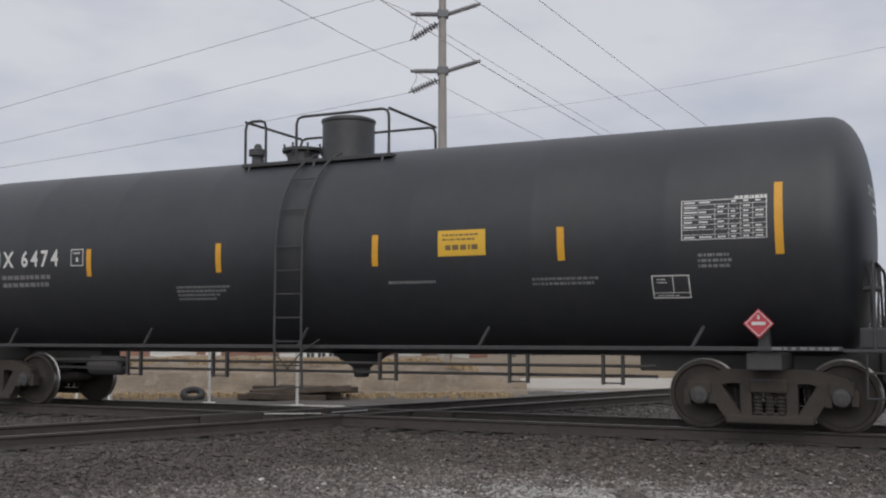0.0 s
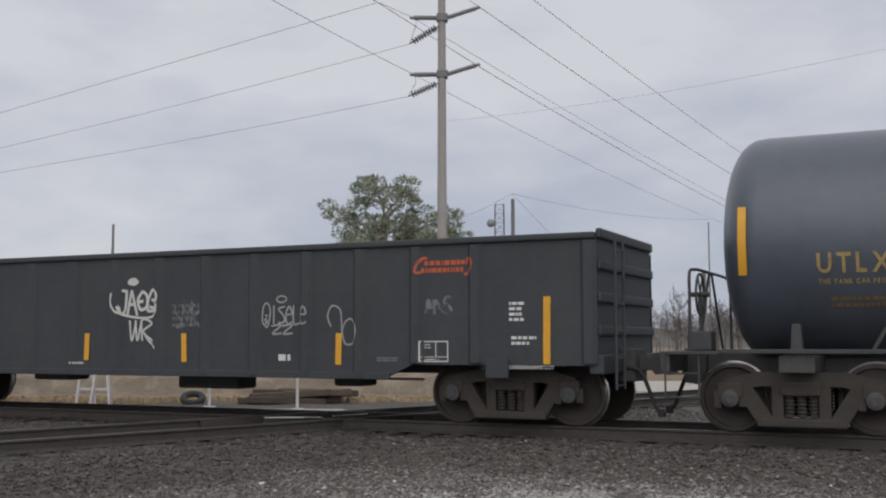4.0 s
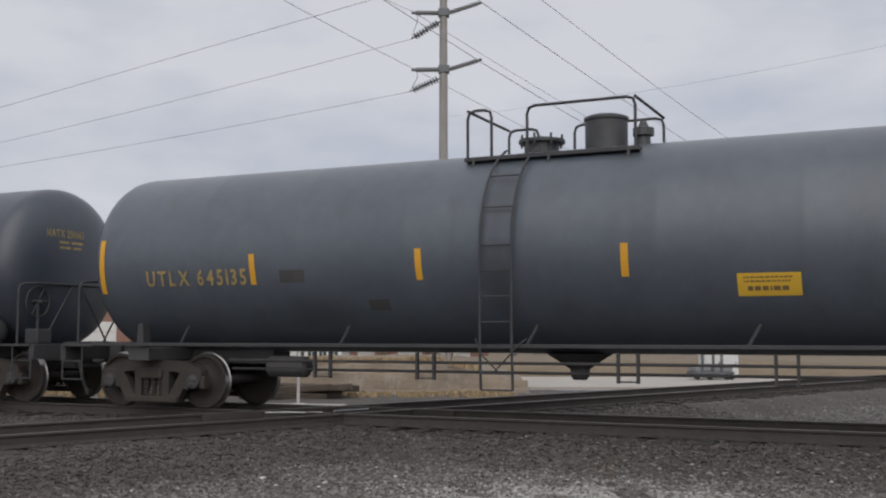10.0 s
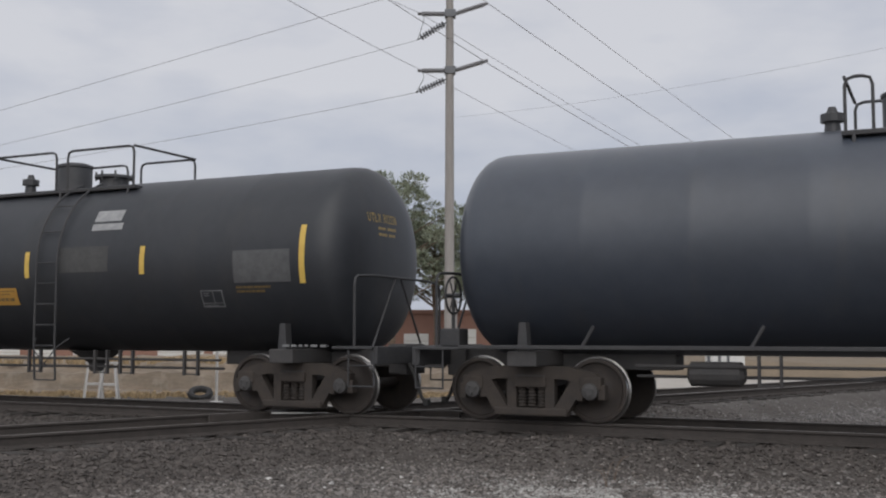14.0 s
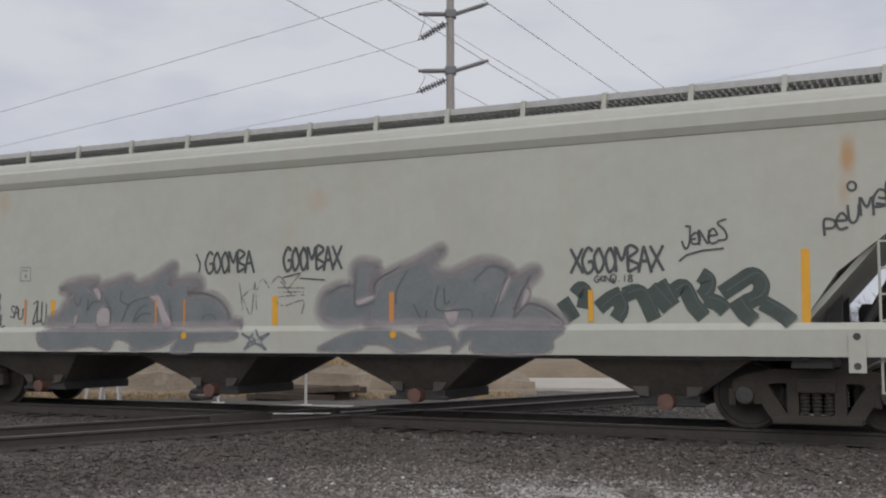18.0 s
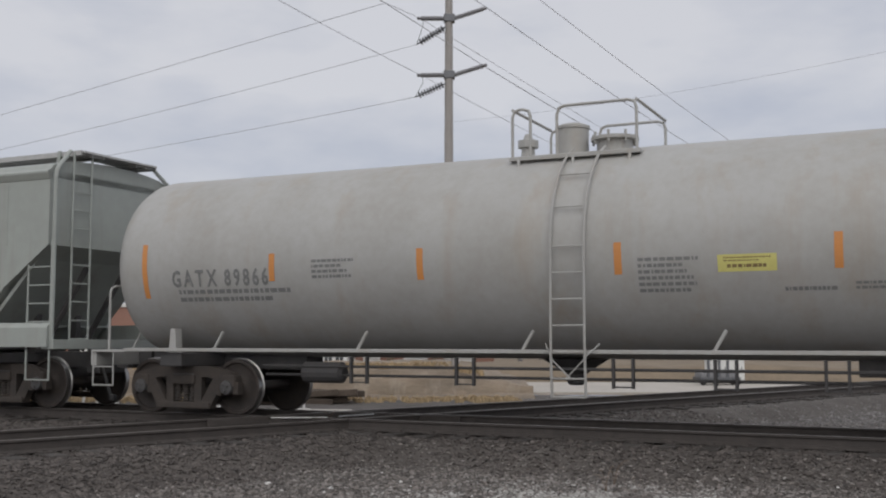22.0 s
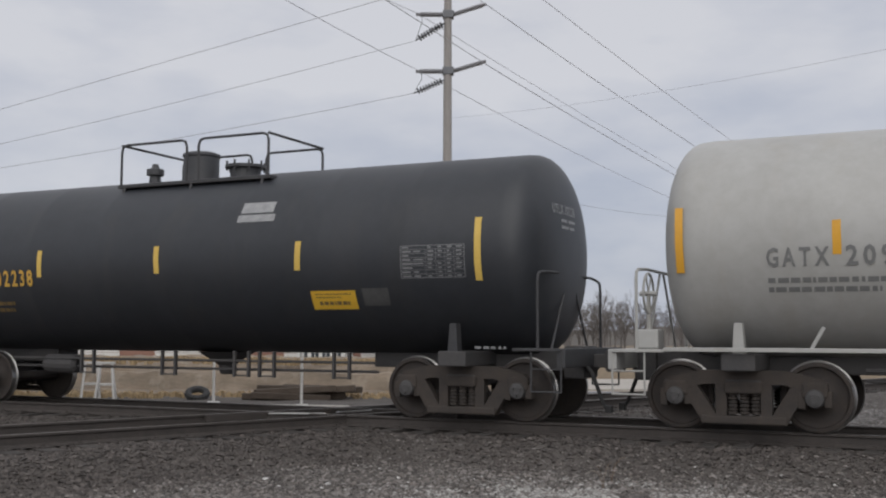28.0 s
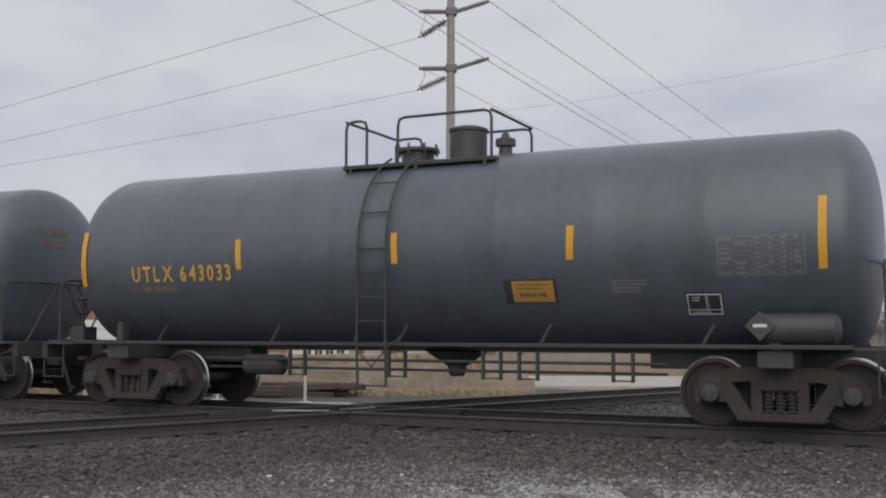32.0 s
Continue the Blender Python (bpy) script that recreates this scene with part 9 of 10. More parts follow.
def ground_height(x, y):
    z = bed(x, y)
    if abs(x) < 60 and -10 < y < 60:
        z += 0.03 * noise.noise(Vector((x * 0.9, y * 0.9, 0))) + 0.012 * noise.noise(Vector((x * 4, y * 4, 3)))
    return z


sheet("ground", -14, 18, 6, 34, 0.16, ground_height, "ground", "dirty brown ballast and gravel ground", "ground")
tagged(bpy.data.objects["ground"], "dirty brown ballast and gravel ground under the tracks", "ground", "", "structure")


def far_ground():
    """The rest of the ground, out to the horizon, with a hole where the near sheet lies."""
    bm = fresh()
    xs, ys = [-2500, -300, -14, 18, 300, 2500], [-1500, -100, 6, 34, 300, 3000]
    grid = {}
    for i, x in enumerate(xs):
        for j, y in enumerate(ys):
            grid[i, j] = bm.verts.new((x, y, -0.47))
    for i in range(5):
        for j in range(5):
            if (i, j) != (2, 2):
                bm.faces.new((grid[i, j], grid[i + 1, j], grid[i + 1, j + 1], grid[i, j + 1]))
    ob = part("ground_far", bm, "dry_grass")
    tagged(ob, "flat winter ground of dry grass and gravel", "ground", "", "structure")


far_ground()


def rail_line(name, m, x0, x1, label):
    """One track: two rails with polished heads, and its ties."""
    root = thing(name, label, "railway track", m, kind="structure")
    for y in (-0.753, 0.753):
        prof = [(-0.075, -0.17), (0.075, -0.17), (0.07, -0.155), (0.012, -0.13), (0.01, -0.045), (0.036, -0.03), (0.036, -0.006), (0.028, 0.0),
                (-0.028, 0.0), (-0.036, -0.006), (-0.036, -0.03), (-0.01, -0.045), (-0.012, -0.13), (-0.07, -0.155)]
        bm = fresh()
        prism(bm, [(u + y, z) for u, z in prof], -x1, -x0, Matrix.Rotation(math.pi / 2, 4, "Z"))
        bm.faces.ensure_lookup_table()
        ob = part("rail", bm, "rail", root)
        ob.data.materials.append(M["rail_top"])
        for p in ob.data.polygons:
            if p.normal.z > 0.6 and p.center.z > -0.01:
                p.material_index = 1
    return root


main_track = rail_line("track_main", TRACK, -600, 600, "straight running track on timber ties in brown ballast")
cross_track = rail_line("track_crossing", CROSS, -60, 320, "second track that crosses the running line on a diamond")


def lay_ties(root, x0, x1, skip):
    bm = fresh()
    box(bm, -0.115, 0.115, -1.3, 1.3, -0.34, -0.172, 0.01)
    me = bpy.data.meshes.new("tie")
    bm.to_mesh(me)
    bm.free()
    bm = fresh()
    box(bm, -0.1, 0.1, -0.93, -0.58, -0.172, -0.155, 0.004)
    box(bm, -0.1, 0.1, 0.58, 0.93, -0.172, -0.155, 0.004)
    for y in (-0.86, -0.65, 0.65, 0.86):
        box(bm, -0.02, 0.02, y - 0.02, y + 0.02, -0.16, -0.135)
    plate = bpy.data.meshes.new("tie_plate")
    bm.to_mesh(plate)
    bm.free()
    n = int((x1 - x0) / 0.52)
    for k in range(n):
        x = x0 + 0.52 * k
        if skip[0] < x < skip[1]:
            continue
        t = piece("tie", me, "tie", root, "", pose(x + random.uniform(-0.03, 0.03), random.uniform(-0.05, 0.05), random.uniform(-0.012, 0.004), 0, 0, random.uniform(-1.2, 1.2)))
        piece("tie_plate", plate, "rail", t, "")


def diamond():
    """The crossing itself: guard rails in both tracks and cast corner blocks."""
    root = thing("rail_crossing", "worn cast-steel rail diamond with guard rails", "rail crossing", CROSS, kind="structure")
    rel = CROSS_INV @ TRACK
    for m in (Matrix.Identity(4), rel):
        for y in (-0.655, 0.655):
            bm = fresh()
            box(bm, -1.9, 1.9, y - 0.022, y + 0.022, -0.12, -0.014, 0.006, m @ Matrix.Translation(((rel.inverted().translation.x if m is rel else 0), 0, 0)))
            part("guard_rail", bm, "rail", root)
    # bright strips added at the near corner for sky glint on worn rails
    for a, b in (((-2.85, 17.28), (-1.95, 17.34)), ((-1.80, 17.63), (-1.27, 18.18))):
        bm = fresh()
        d = Vector((b[0] - a[0], b[1] - a[1], 0))
        box(bm, 0, d.length, -0.012, 0.012, -0.014, 0.006, 0.003, CROSS_INV @ Matrix.Translation((a[0], a[1], 0)) @ d.to_track_quat("X", "Z").to_matrix().to_4x4())
        part("wing_rail", bm, "glint_steel", root, "thin bright strip standing in for glint on a worn rail")


def far_bed(m, runs, label):
    """The track beyond the view: a plain ballast bank with its ties joined in one mesh."""
    for x0, x1 in runs:
        bm = fresh()
        prism(bm, [(-2.7, -0.475), (2.7, -0.475), (1.55, -0.215), (-1.55, -0.215)], -x1, -x0, m @ Matrix.Rotation(math.pi / 2, 4, "Z"))
        tagged(part("ballast_bed", bm, "ground"), label, "ballast", "", "structure")
        vs, fs = [], []
        for k in range(int((x1 - x0 - 0.6) / 0.52)):
            x = x0 + 0.4 + 0.52 * k
            i = len(vs)
            vs += [(m @ Vector((x + a * 0.115, b * 1.3, z)))[:] for z in (-0.3, -0.172) for a, b in ((-1, -1), (1, -1), (1, 1), (-1, 1))]
            fs += [tuple(i + n for n in f) for f in ((4, 5, 6, 7), (0, 1, 5, 4), (1, 2, 6, 5), (2, 3, 7, 6), (3, 0, 4, 7))]
        me = bpy.data.meshes.new("far_ties")
        me.from_pydata(vs, [], fs)
        tagged(piece("far_ties", me, "tie", None), "long row of dark timber ties under the rails", "ties", "", "stuff")


far_bed(TRACK, ((-420, -16.4), (19.2, 480)), "ballast bank of the running line")
far_bed(CROSS, ((-60, -17.2), (23.6, 320)), "ballast bank of the crossing track")
lay_ties(main_track, -15.8, 18.6, (-99, -99))
lay_ties(cross_track, -16.6, 23, (-0.4, 0.4))
diamond()


def scatter(name, count, spots, size, material, label, seed):
    """Loose stones as one mesh: lumpy low octahedra half sunk in the bed."""
    rnd = np.random.RandomState(seed)
    base = np.array([(1, 0, 0), (-1, 0, 0), (0, 1, 0), (0, -1, 0), (0, 0, 1), (0, 0, -0.6), (0.62, 0.6, 0.55), (-0.6, -0.62, 0.5)], float)
    tris = np.array([(0, 6, 4), (0, 2, 6), (6, 2, 4), (2, 1, 4), (1, 7, 4), (1, 3, 7), (7, 3, 4), (3, 0, 4), (2, 0, 5), (1, 2, 5), (3, 1, 5), (0, 3, 5)])
    pts = spots(rnd, count)
    n = len(pts)
    s = size[0] * (size[1] / size[0]) ** (rnd.rand(n) ** 2.2)
    lump = 1 + 0.5 * (rnd.rand(n, len(base)) - 0.5)
    flat = np.stack([1 + 0.5 * rnd.rand(n), 0.75 + 0.4 * rnd.rand(n), 0.55 + 0.35 * rnd.rand(n)], 1)
    ang = rnd.rand(n) * 2 * np.pi
    v = base[None] * lump[..., None] * flat[:, None] * s[:, None, None]
    tip = (rnd.rand(n) - 0.5)[:, None] * 0.8
    v = np.stack([v[..., 0], v[..., 1] * np.cos(tip) - v[..., 2] * np.sin(tip), v[..., 1] * np.sin(tip) + v[..., 2] * np.cos(tip)], -1)
    c, si = np.cos(ang)[:, None], np.sin(ang)[:, None]
    v = np.stack([v[..., 0] * c - v[..., 1] * si, v[..., 0] * si + v[..., 1] * c, v[..., 2]], -1) + pts[:, None]
    f = tris[None] + (np.arange(n) * len(base))[:, None, None]
    me = bpy.data.meshes.new(name)
    me.from_pydata(v.reshape(-1, 3).tolist(), [], f.reshape(-1, 3).tolist())
    ob = piece(name, me, material, None)
    return tagged(ob, label, "gravel", "", "stuff")


def track_distance(a, b):
    return min(abs((TRACK_INV @ Vector((a, b, 0))).y), abs((CROSS_INV @ Vector((a, b, 0))).y))


def bed_spots(near, dark_strip):
    """Places on the bed: the darker strip along the rails, or the paler gravel beside it."""
    def spots(rnd, count):
        out = []
        while len(out) < count:
            if near:
                b = 10.76 + 11.5 * rnd.rand() ** 1.7
                a = (rnd.rand() - 0.5) * 0.96 * b
            else:
                b = 17.0 + 15 * rnd.rand()
                a = 1.0 + rnd.rand() * 0.47 * b
            edge = track_distance(a, b) + 0.5 * noise.noise(Vector((a * 0.9, b * 0.9, 5))) + rnd.normal(0, 0.5)
            if (edge < 2.2 - min(0.0, a + 0.8) * 0.35) == dark_strip:
                out.append((a, b, ground_height(a, b) + 0.003))
        return np.array(out)
    return spots


def pale_spots(rnd, count):
    out = []
    while len(out) < count:
        a, b = rnd.normal(1.45, 0.95), 10.95 + abs(rnd.normal(0, 0.75))
        if noise.noise(Vector((a * 2.2, b * 2.2, 7))) > -0.12:
            out.append((a, b, ground_height(a, b) + 0.006))
    return np.array(out)


def weed(m, seed):
    """A dead weed: a few thin bent stalks."""
    rnd = random.Random(seed)
    root = thing("dead_weed", "thin dead weed growing in the ballast", "weed", m, group="dead weeds in the ballast")
    for k in range(4):
        a, l = rnd.uniform(0, 6.28), rnd.uniform(0.12, 0.3)
        bm = fresh()
        tube(bm, [(0, 0, -0.02), (0.02 * math.cos(a), 0.02 * math.sin(a), l * 0.5), (0.35 * l * math.cos(a), 0.35 * l * math.sin(a), l * 0.95), (0.6 * l * math.cos(a), 0.6 * l * math.sin(a), l)], 0.004, 4)
        part("stalk", bm, "bark", root)


for wx, wy, ws in ((1.76, 12.27, 1), (1.94, 12.85, 2), (-2.02, 18.17, 3)):
    weed(pose(wx, wy, ground_height(wx, wy)), ws)
scatter("oily_ballast", 62000, bed_spots(True, True), (0.010, 0.044), "stone_dark", "darker brown ballast stones along the rails", 3)
scatter("ballast_stones", 46000, bed_spots(True, False), (0.008, 0.034), "stone", "loose brown and grey ballast stones", 6)
scatter("gravel_stones", 16000, bed_spots(False, False), (0.011, 0.04), "stone_grey", "loose grey gravel between the tracks", 4)
scatter("white_stones", 46, bed_spots(True, False), (0.02, 0.05), "chalk_stone", "single white stones lying on the ballast", 9)
scatter("limestone_chips", 7500, pale_spots, (0.007, 0.028), "pale_stone", "scattered pale limestone chips", 5)

# ---- beyond the tracks ----


def retaining_bank():
    root = thing("retaining_bank", "low sandy retaining bank with dry grass on top", "bank", kind="structure")
    bm = fresh()
    n = 190
    rows = []
    for i in range(n + 1):
        x = -26 + 28.5 * i / n
        y = 31.3 + 0.6 * noise.noise(Vector((x * 0.3, 0, 0)))
        h = 0.36 + 0.16 * noise.noise(Vector((x * 0.55, 4, 0))) + 0.08 * noise.noise(Vector((x * 1.7, 8, 0)))
        if x > 0.0:
            h -= (x / 2.5) * 0.6
        ledge = 0.25 + 0.2 * noise.noise(Vector((x * 0.8, 1, 3)))
        prof = [(y, -0.5), (y + 0.10, -0.42), (y + 0.5 + ledge, -0.34), (y + 0.62 + ledge, -0.12), (y + 0.75 + ledge, h * 0.35), (y + 1.3 + ledge, h * 0.5), (y + 1.45 + ledge, h * 0.9), (y + 2.2, h + 0.06),
                (y + 5, h + 0.2), (y + 16, 0.3 * h - 0.1), (y + 30, -0.5)]
        rows.append([bm.verts.new((x, a + 0.1 * noise.noise(Vector((x * 1.4, z * 4, 1))), z + 0.07 * noise.noise(Vector((x * 2.3, a * 2, z * 3))))) for a, z in prof])
    for a, b in zip(rows, rows[1:]):
        for k in range(len(a) - 1):
            bm.faces.new((a[k], b[k], b[k + 1], a[k + 1]))
    smooth(part("bank_face", bm, "bank", root))


retaining_bank()


def dry_tufts(name, count, place, size, seed, label):
    """Clumps of dead grass: thin bent blades, all in one mesh."""
    rnd = random.Random(seed)
    vs, fs = [], []
    for k in range(count):
        x, y, z = place(rnd)
        for j in range(9):
            a = rnd.uniform(0, 6.28)
            l = size * rnd.uniform(0.5, 1.2)
            w = 0.012 + 0.01 * rnd.random()
            lean = rnd.uniform(0.2, 0.8) * l
            bx, by = x + rnd.gauss(0, size * 0.35), y + rnd.gauss(0, size * 0.35)
            i = len(vs)
            vs += [(bx - w, by, z - 0.04), (bx + w, by, z - 0.04), (bx + lean * 0.4 * math.cos(a) + w * 0.7, by + lean * 0.4 * math.sin(a), z + l * 0.6), (bx + lean * 0.4 * math.cos(a) - w * 0.7, by + lean * 0.4 * math.sin(a), z + l * 0.6),
                   (bx + lean * math.cos(a), by + lean * math.sin(a), z + l * 0.9)]
            fs += [(i, i + 1, i + 2, i + 3), (i + 3, i + 2, i + 4)]
    me = bpy.data.meshes.new(name)
    me.from_pydata(vs, [], fs)
    tagged(piece(name, me, "straw", None), label, "dry grass", "", "stuff")


def on_bank(rnd):
    x = rnd.uniform(-20, 1.0)
    return (x, 33.4 + rnd.uniform(-0.5, 4), 0.36 + 0.16 * noise.noise(Vector((x * 0.55, 4, 0))) - max(0, x / 2.5) * 0.6 + 0.04)


def under_bank(rnd):
    x = rnd.uniform(-18, 2.0)
    return (x, rnd.uniform(29.6, 31.8), -0.46)


dry_tufts("dry_grass_tufts", 1500, on_bank, 0.16, 31, "pale dry grass clumps along the bank's top")
dry_tufts("dry_grass_tufts", 700, under_bank, 0.12, 32, "sparse dry grass at the foot of the bank")


def concrete_road():
    bm = fresh()
    prism(bm, [(1.2, -0.47), (60, -0.47), (60, -0.41), (1.2, -0.41)], 34.5, 43.0)
    ob = part("road", bm, "concrete")
    tagged(ob, "pale worn concrete service road", "road", "", "structure")
    bm = fresh()
    rows = []
    for i in range(90):
        x = 0.5 + i * 0.8
        h = -0.05 + 0.42 * (0.5 + noise.noise(Vector((x * 0.2, 9, 0)))) + 0.12 * noise.noise(Vector((x * 1.1, 3, 0)))
        prof = ((44.0, -0.48), (44.3, -0.3), (45.0, h * 0.6), (46.5, h), (52, h + 0.1), (60, -0.48))
        rows.append([bm.verts.new((x, y, z + 0.05 * noise.noise(Vector((x * 2, y * 2, 0))))) for y, z in prof])
    for a, b in zip(rows, rows[1:]):
        for k in range(len(a) - 1):
            bm.faces.new((a[k], b[k], b[k + 1], a[k + 1]))
    ob = smooth(part("grass_bank", bm, "dry_grass"))
    tagged(ob, "tan bank of dry winter grass behind the road", "bank", "", "structure")


concrete_road()


def brick_building():
    """A long low brick building with white doors, one taller bay, a parapet and a white coping."""
    root = thing("brick_building", "long low salmon brick building with white doors and coping", "building")
    y0, y1 = 70.0, 82.0
    for name, x0, x1, h in (("wall", -34.0, -12.3, 3.4), ("wall", -12.3, -7.0, 5.2), ("wall", -7.0, 2.9, 2.7)):
        bm = fresh()
        box(bm, x0 + 0.002, x1 - 0.002, y0, y1, -0.5, h, 0.02)
        w = part(name, bm, "brick", root)
        bm = fresh()
        box(bm, x0 - 0.05, x1 + 0.05, y0 - 0.12, y1 + 0.1, h, h + 0.25, 0.03)
        part("coping", bm, "white_wall" if h > 3 else "brick", root)
    for x, w, h in ((-31, 3.0, 2.6), (-27.0, 1.2, 2.3), (-24.5, 3.2, 2.6), (-19, 3.0, 2.6), (-15.4, 1.0, 2.2), (-10.6, 2.4, 2.6), (-5.6, 1.1, 2.2), (-3.0, 1.6, 1.9), (0.6, 1.1, 2.2)):
        bm = fresh()
        box(bm, x, x + w, y0 - 0.06, y0 + 0.05, -0.5, h - 0.5, 0.02)
        d = part("door", bm, "white_wall", root)
        bm = fresh()
        for k in range(1, 4):
            box(bm, x + 0.05, x + w - 0.05, y0 - 0.075, y0 - 0.058, -0.5 + (h) * k / 4 - 0.02, -0.5 + h * k / 4 + 0.02)
        part("door_rib", bm, "concrete", d)


brick_building()


def white_house():
    root = thing("white_house", "small white house with a row of dark windows", "house", pose(-8.1, 58, 0))
    bm = fresh()
    box(bm, 0, 2.6, 0, 5, -0.47, 1.35, 0.02)
    part("wall", bm, "white_wall", root)
    bm = fresh()
    prism(bm, [(-0.3, 1.35), (2.9, 1.35), (1.3, 2.2)], -0.3, 5.3)
    part("roof", bm, "asphalt", root)
    for k in range(4):
        bm = fresh()
        box(bm, 0.18 + k * 0.6, 0.58 + k * 0.6, -0.02, 0.03, 0.1, 1.05)
        w = part("window", bm, "glass", root)
        bm = fresh()
        box(bm, 0.36 + k * 0.6, 0.40 + k * 0.6, -0.035, -0.018, 0.1, 1.05)
        part("frame", bm, "white_wall", w)


white_house()


def trestle(m):
    root = thing("trestle", "white painted folding trestle with splayed legs", "trestle", m, group="trestles by the track")
    for s in (-1, 1):
        for y in (-0.2, 0.2):
            bm = fresh()
            rod(bm, (s * 0.24, y * 1.6, 0), (s * 0.14, y * 0.3, 0.98), 0.03, 6)
            part("leg", bm, "white_paint", root)
    for z, w in ((0.98, 0.22), (0.42, 0.2)):
        bm = fresh()
        box(bm, -w, w, -0.1, 0.1, z - 0.03, z + 0.03, 0.008)
        part("rail", bm, "white_paint", root)


trestle(pose(-9.45, 28.6, -0.47, 0, 0, 20))
trestle(pose(-8.95, 28.3, -0.47, 0, 0, 12))


def marker_post(m, h):
    root = thing("marker_post", "slim white steel post on a square foot", "post", m, group="white posts beyond the track")
    bm = fresh()
    rod(bm, (0, 0, 0.03), (0, 0, h), 0.035, 10)
    part("shaft", bm, "white_paint", root)
    bm = fresh()
    box(bm, -0.14, 0.14, -0.14, 0.14, 0, 0.04, 0.01)
    part("foot_plate", bm, "white_paint", root)


marker_post(pose(-5.75, 26.6, -0.42), 1.75)
marker_post(pose(-3.45, 25.6, -0.42), 1.85)


def slab(m, w, d):
    root = thing("concrete_slab", "thin pale concrete slab lying by the track", "slab", m)
    bm = fresh()
    box(bm, -w / 2, w / 2, -d / 2, d / 2, 0, 0.07, 0.01)
    part("slab_body", bm, "concrete", root)


slab(pose(-4.6, 25.2, -0.44, 0, 0, -8), 4.6, 0.7)


def tie_stack():
    root = thing("tie_pile", "untidy pile of old dark railway ties", "timber pile", pose(-4.1, 28.9, -0.47, 0, 0, 6))
    bm = fresh()
    box(bm, -1.05, 1.05, -0.12, 0.12, 0, 0.17, 0.02)
    me = bpy.data.meshes.new("old_tie")
    bm.to_mesh(me)
    bm.free()
    for k in range(11):
        lvl = k // 6
        piece("old_tie", me, "timber", root, "", pose(random.uniform(-0.7, 0.6) + lvl * 0.5, (k % 6) * 0.3 + lvl * 0.14, lvl * 0.165, 0, random.uniform(-3, 3), random.uniform(-14, 14)))


tie_stack()


def tyre():
    root = thing("old_tyre", "old black tyre lying against the bank", "tyre", pose(-6.75, 29.2, -0.33, 28, 0, 12))
    bm = fresh()
    for k in range(24):
        a, b = 2 * math.pi * k / 24, 2 * math.pi * (k + 1) / 24
        rod(bm, (0.25 * math.cos(a), 0.25 * math.sin(a), 0), (0.25 * math.cos(b), 0.25 * math.sin(b), 0), 0.095, 8)
    part("casing", bm, "rubber", root)


tyre()


def equipment_trailer():
    root = thing("equipment_trailer", "low grey equipment trailer with thin uprights on the road", "trailer", pose(10.3, 40.5, -0.41, 0, 0, 4))
    bm = fresh()
    box(bm, -1.08, 0.44, -0.5, 0.5, 0.2, 0.30, 0.015)
    part("deck", bm, "wire", root)
    for x0, x1, z in ((-1.02, -0.42, 0.46), (-0.28, 0.40, 0.50)):
        bm = fresh()
        box(bm, x0, x1, -0.4, 0.4, 0.30, z, 0.03)
        part("tool_box", bm, "polymer", root, "grey tool box")
    for x, h in ((-0.75, 1.14), (-0.34, 0.98), (-0.02, 1.14)):
        bm = fresh()
        box(bm, x - 0.045, x + 0.045, -0.47, -0.39, 0.25, h, 0.01)
        part("upright", bm, "wire", root)
    bm = fresh()
    box(bm, -0.8, 0.03, -0.46, -0.40, 1.14, 1.20, 0.01)
    part("top_bar", bm, "wire", root)
    for x in (-0.98, -0.5, 0.14, 0.32):
        bm = fresh()
        lathe(bm, [(-0.56, 0.05), (-0.54, 0.11), (-0.46, 0.11), (-0.44, 0.05)], 14, "y", Matrix.Translation((x, 0, 0.11)))
        part("wheel", bm, "rubber", root)


def signal_cabinet():
    root = thing("signal_cabinet", "pale blue-white steel cabinet standing by the road", "cabinet", pose(10.65, 41.9, -0.43, 0, 0, 4))
    bm = fresh()
    box(bm, -0.66, 0.66, -0.4, 0.4, 0.05, 1.12, 0.02)
    part("body", bm, "white_wall", root)
    for x0, x1 in ((-0.62, -0.02), (0.02, 0.62)):
        bm = fresh()
        box(bm, x0, x1, -0.425, -0.4, 0.1, 1.06, 0.008)
        door = part("door", bm, "white_wall", root)
        bm = fresh()
        box(bm, x1 - 0.1, x1 - 0.07, -0.45, -0.425, 0.5, 0.66, 0.005)
        part("handle", bm, "wire", door)
    bm = fresh()
    box(bm, -0.7, 0.7, -0.44, 0.44, 1.12, 1.16, 0.01)
    part("lid", bm, "white_wall", root)
    bm = fresh()
    box(bm, -0.72, 0.72, -0.46, 0.46, -0.06, 0.05, 0.01)
    part("plinth", bm, "concrete", root)


signal_cabinet()
equipment_trailer()


def utility_pole(name, m, h, r0, r1, label, arms=()):
    root = thing(name, label, "utility pole", m)
    bm = fresh()
    rod(bm, (0, 0, -0.5), (0, 0, h), r0, 14, r1)
    smooth(part("shaft", bm, "pole" if name in ("line_pole", "bollard_post") else "pole_dark", root), 60)
    for z, w, tip in arms:
        for s in (-1, 1):
            bm = fresh()
            rod(bm, (s * 0.1, 0, z), (s * w, 0, z + tip), 0.06, 6)
            rod(bm, (s * w, 0, z + tip), (s * (w + 0.12), 0, z + tip - 0.3), 0.04, 6)
            part("cross_arm", bm, "polymer", root)
    return root


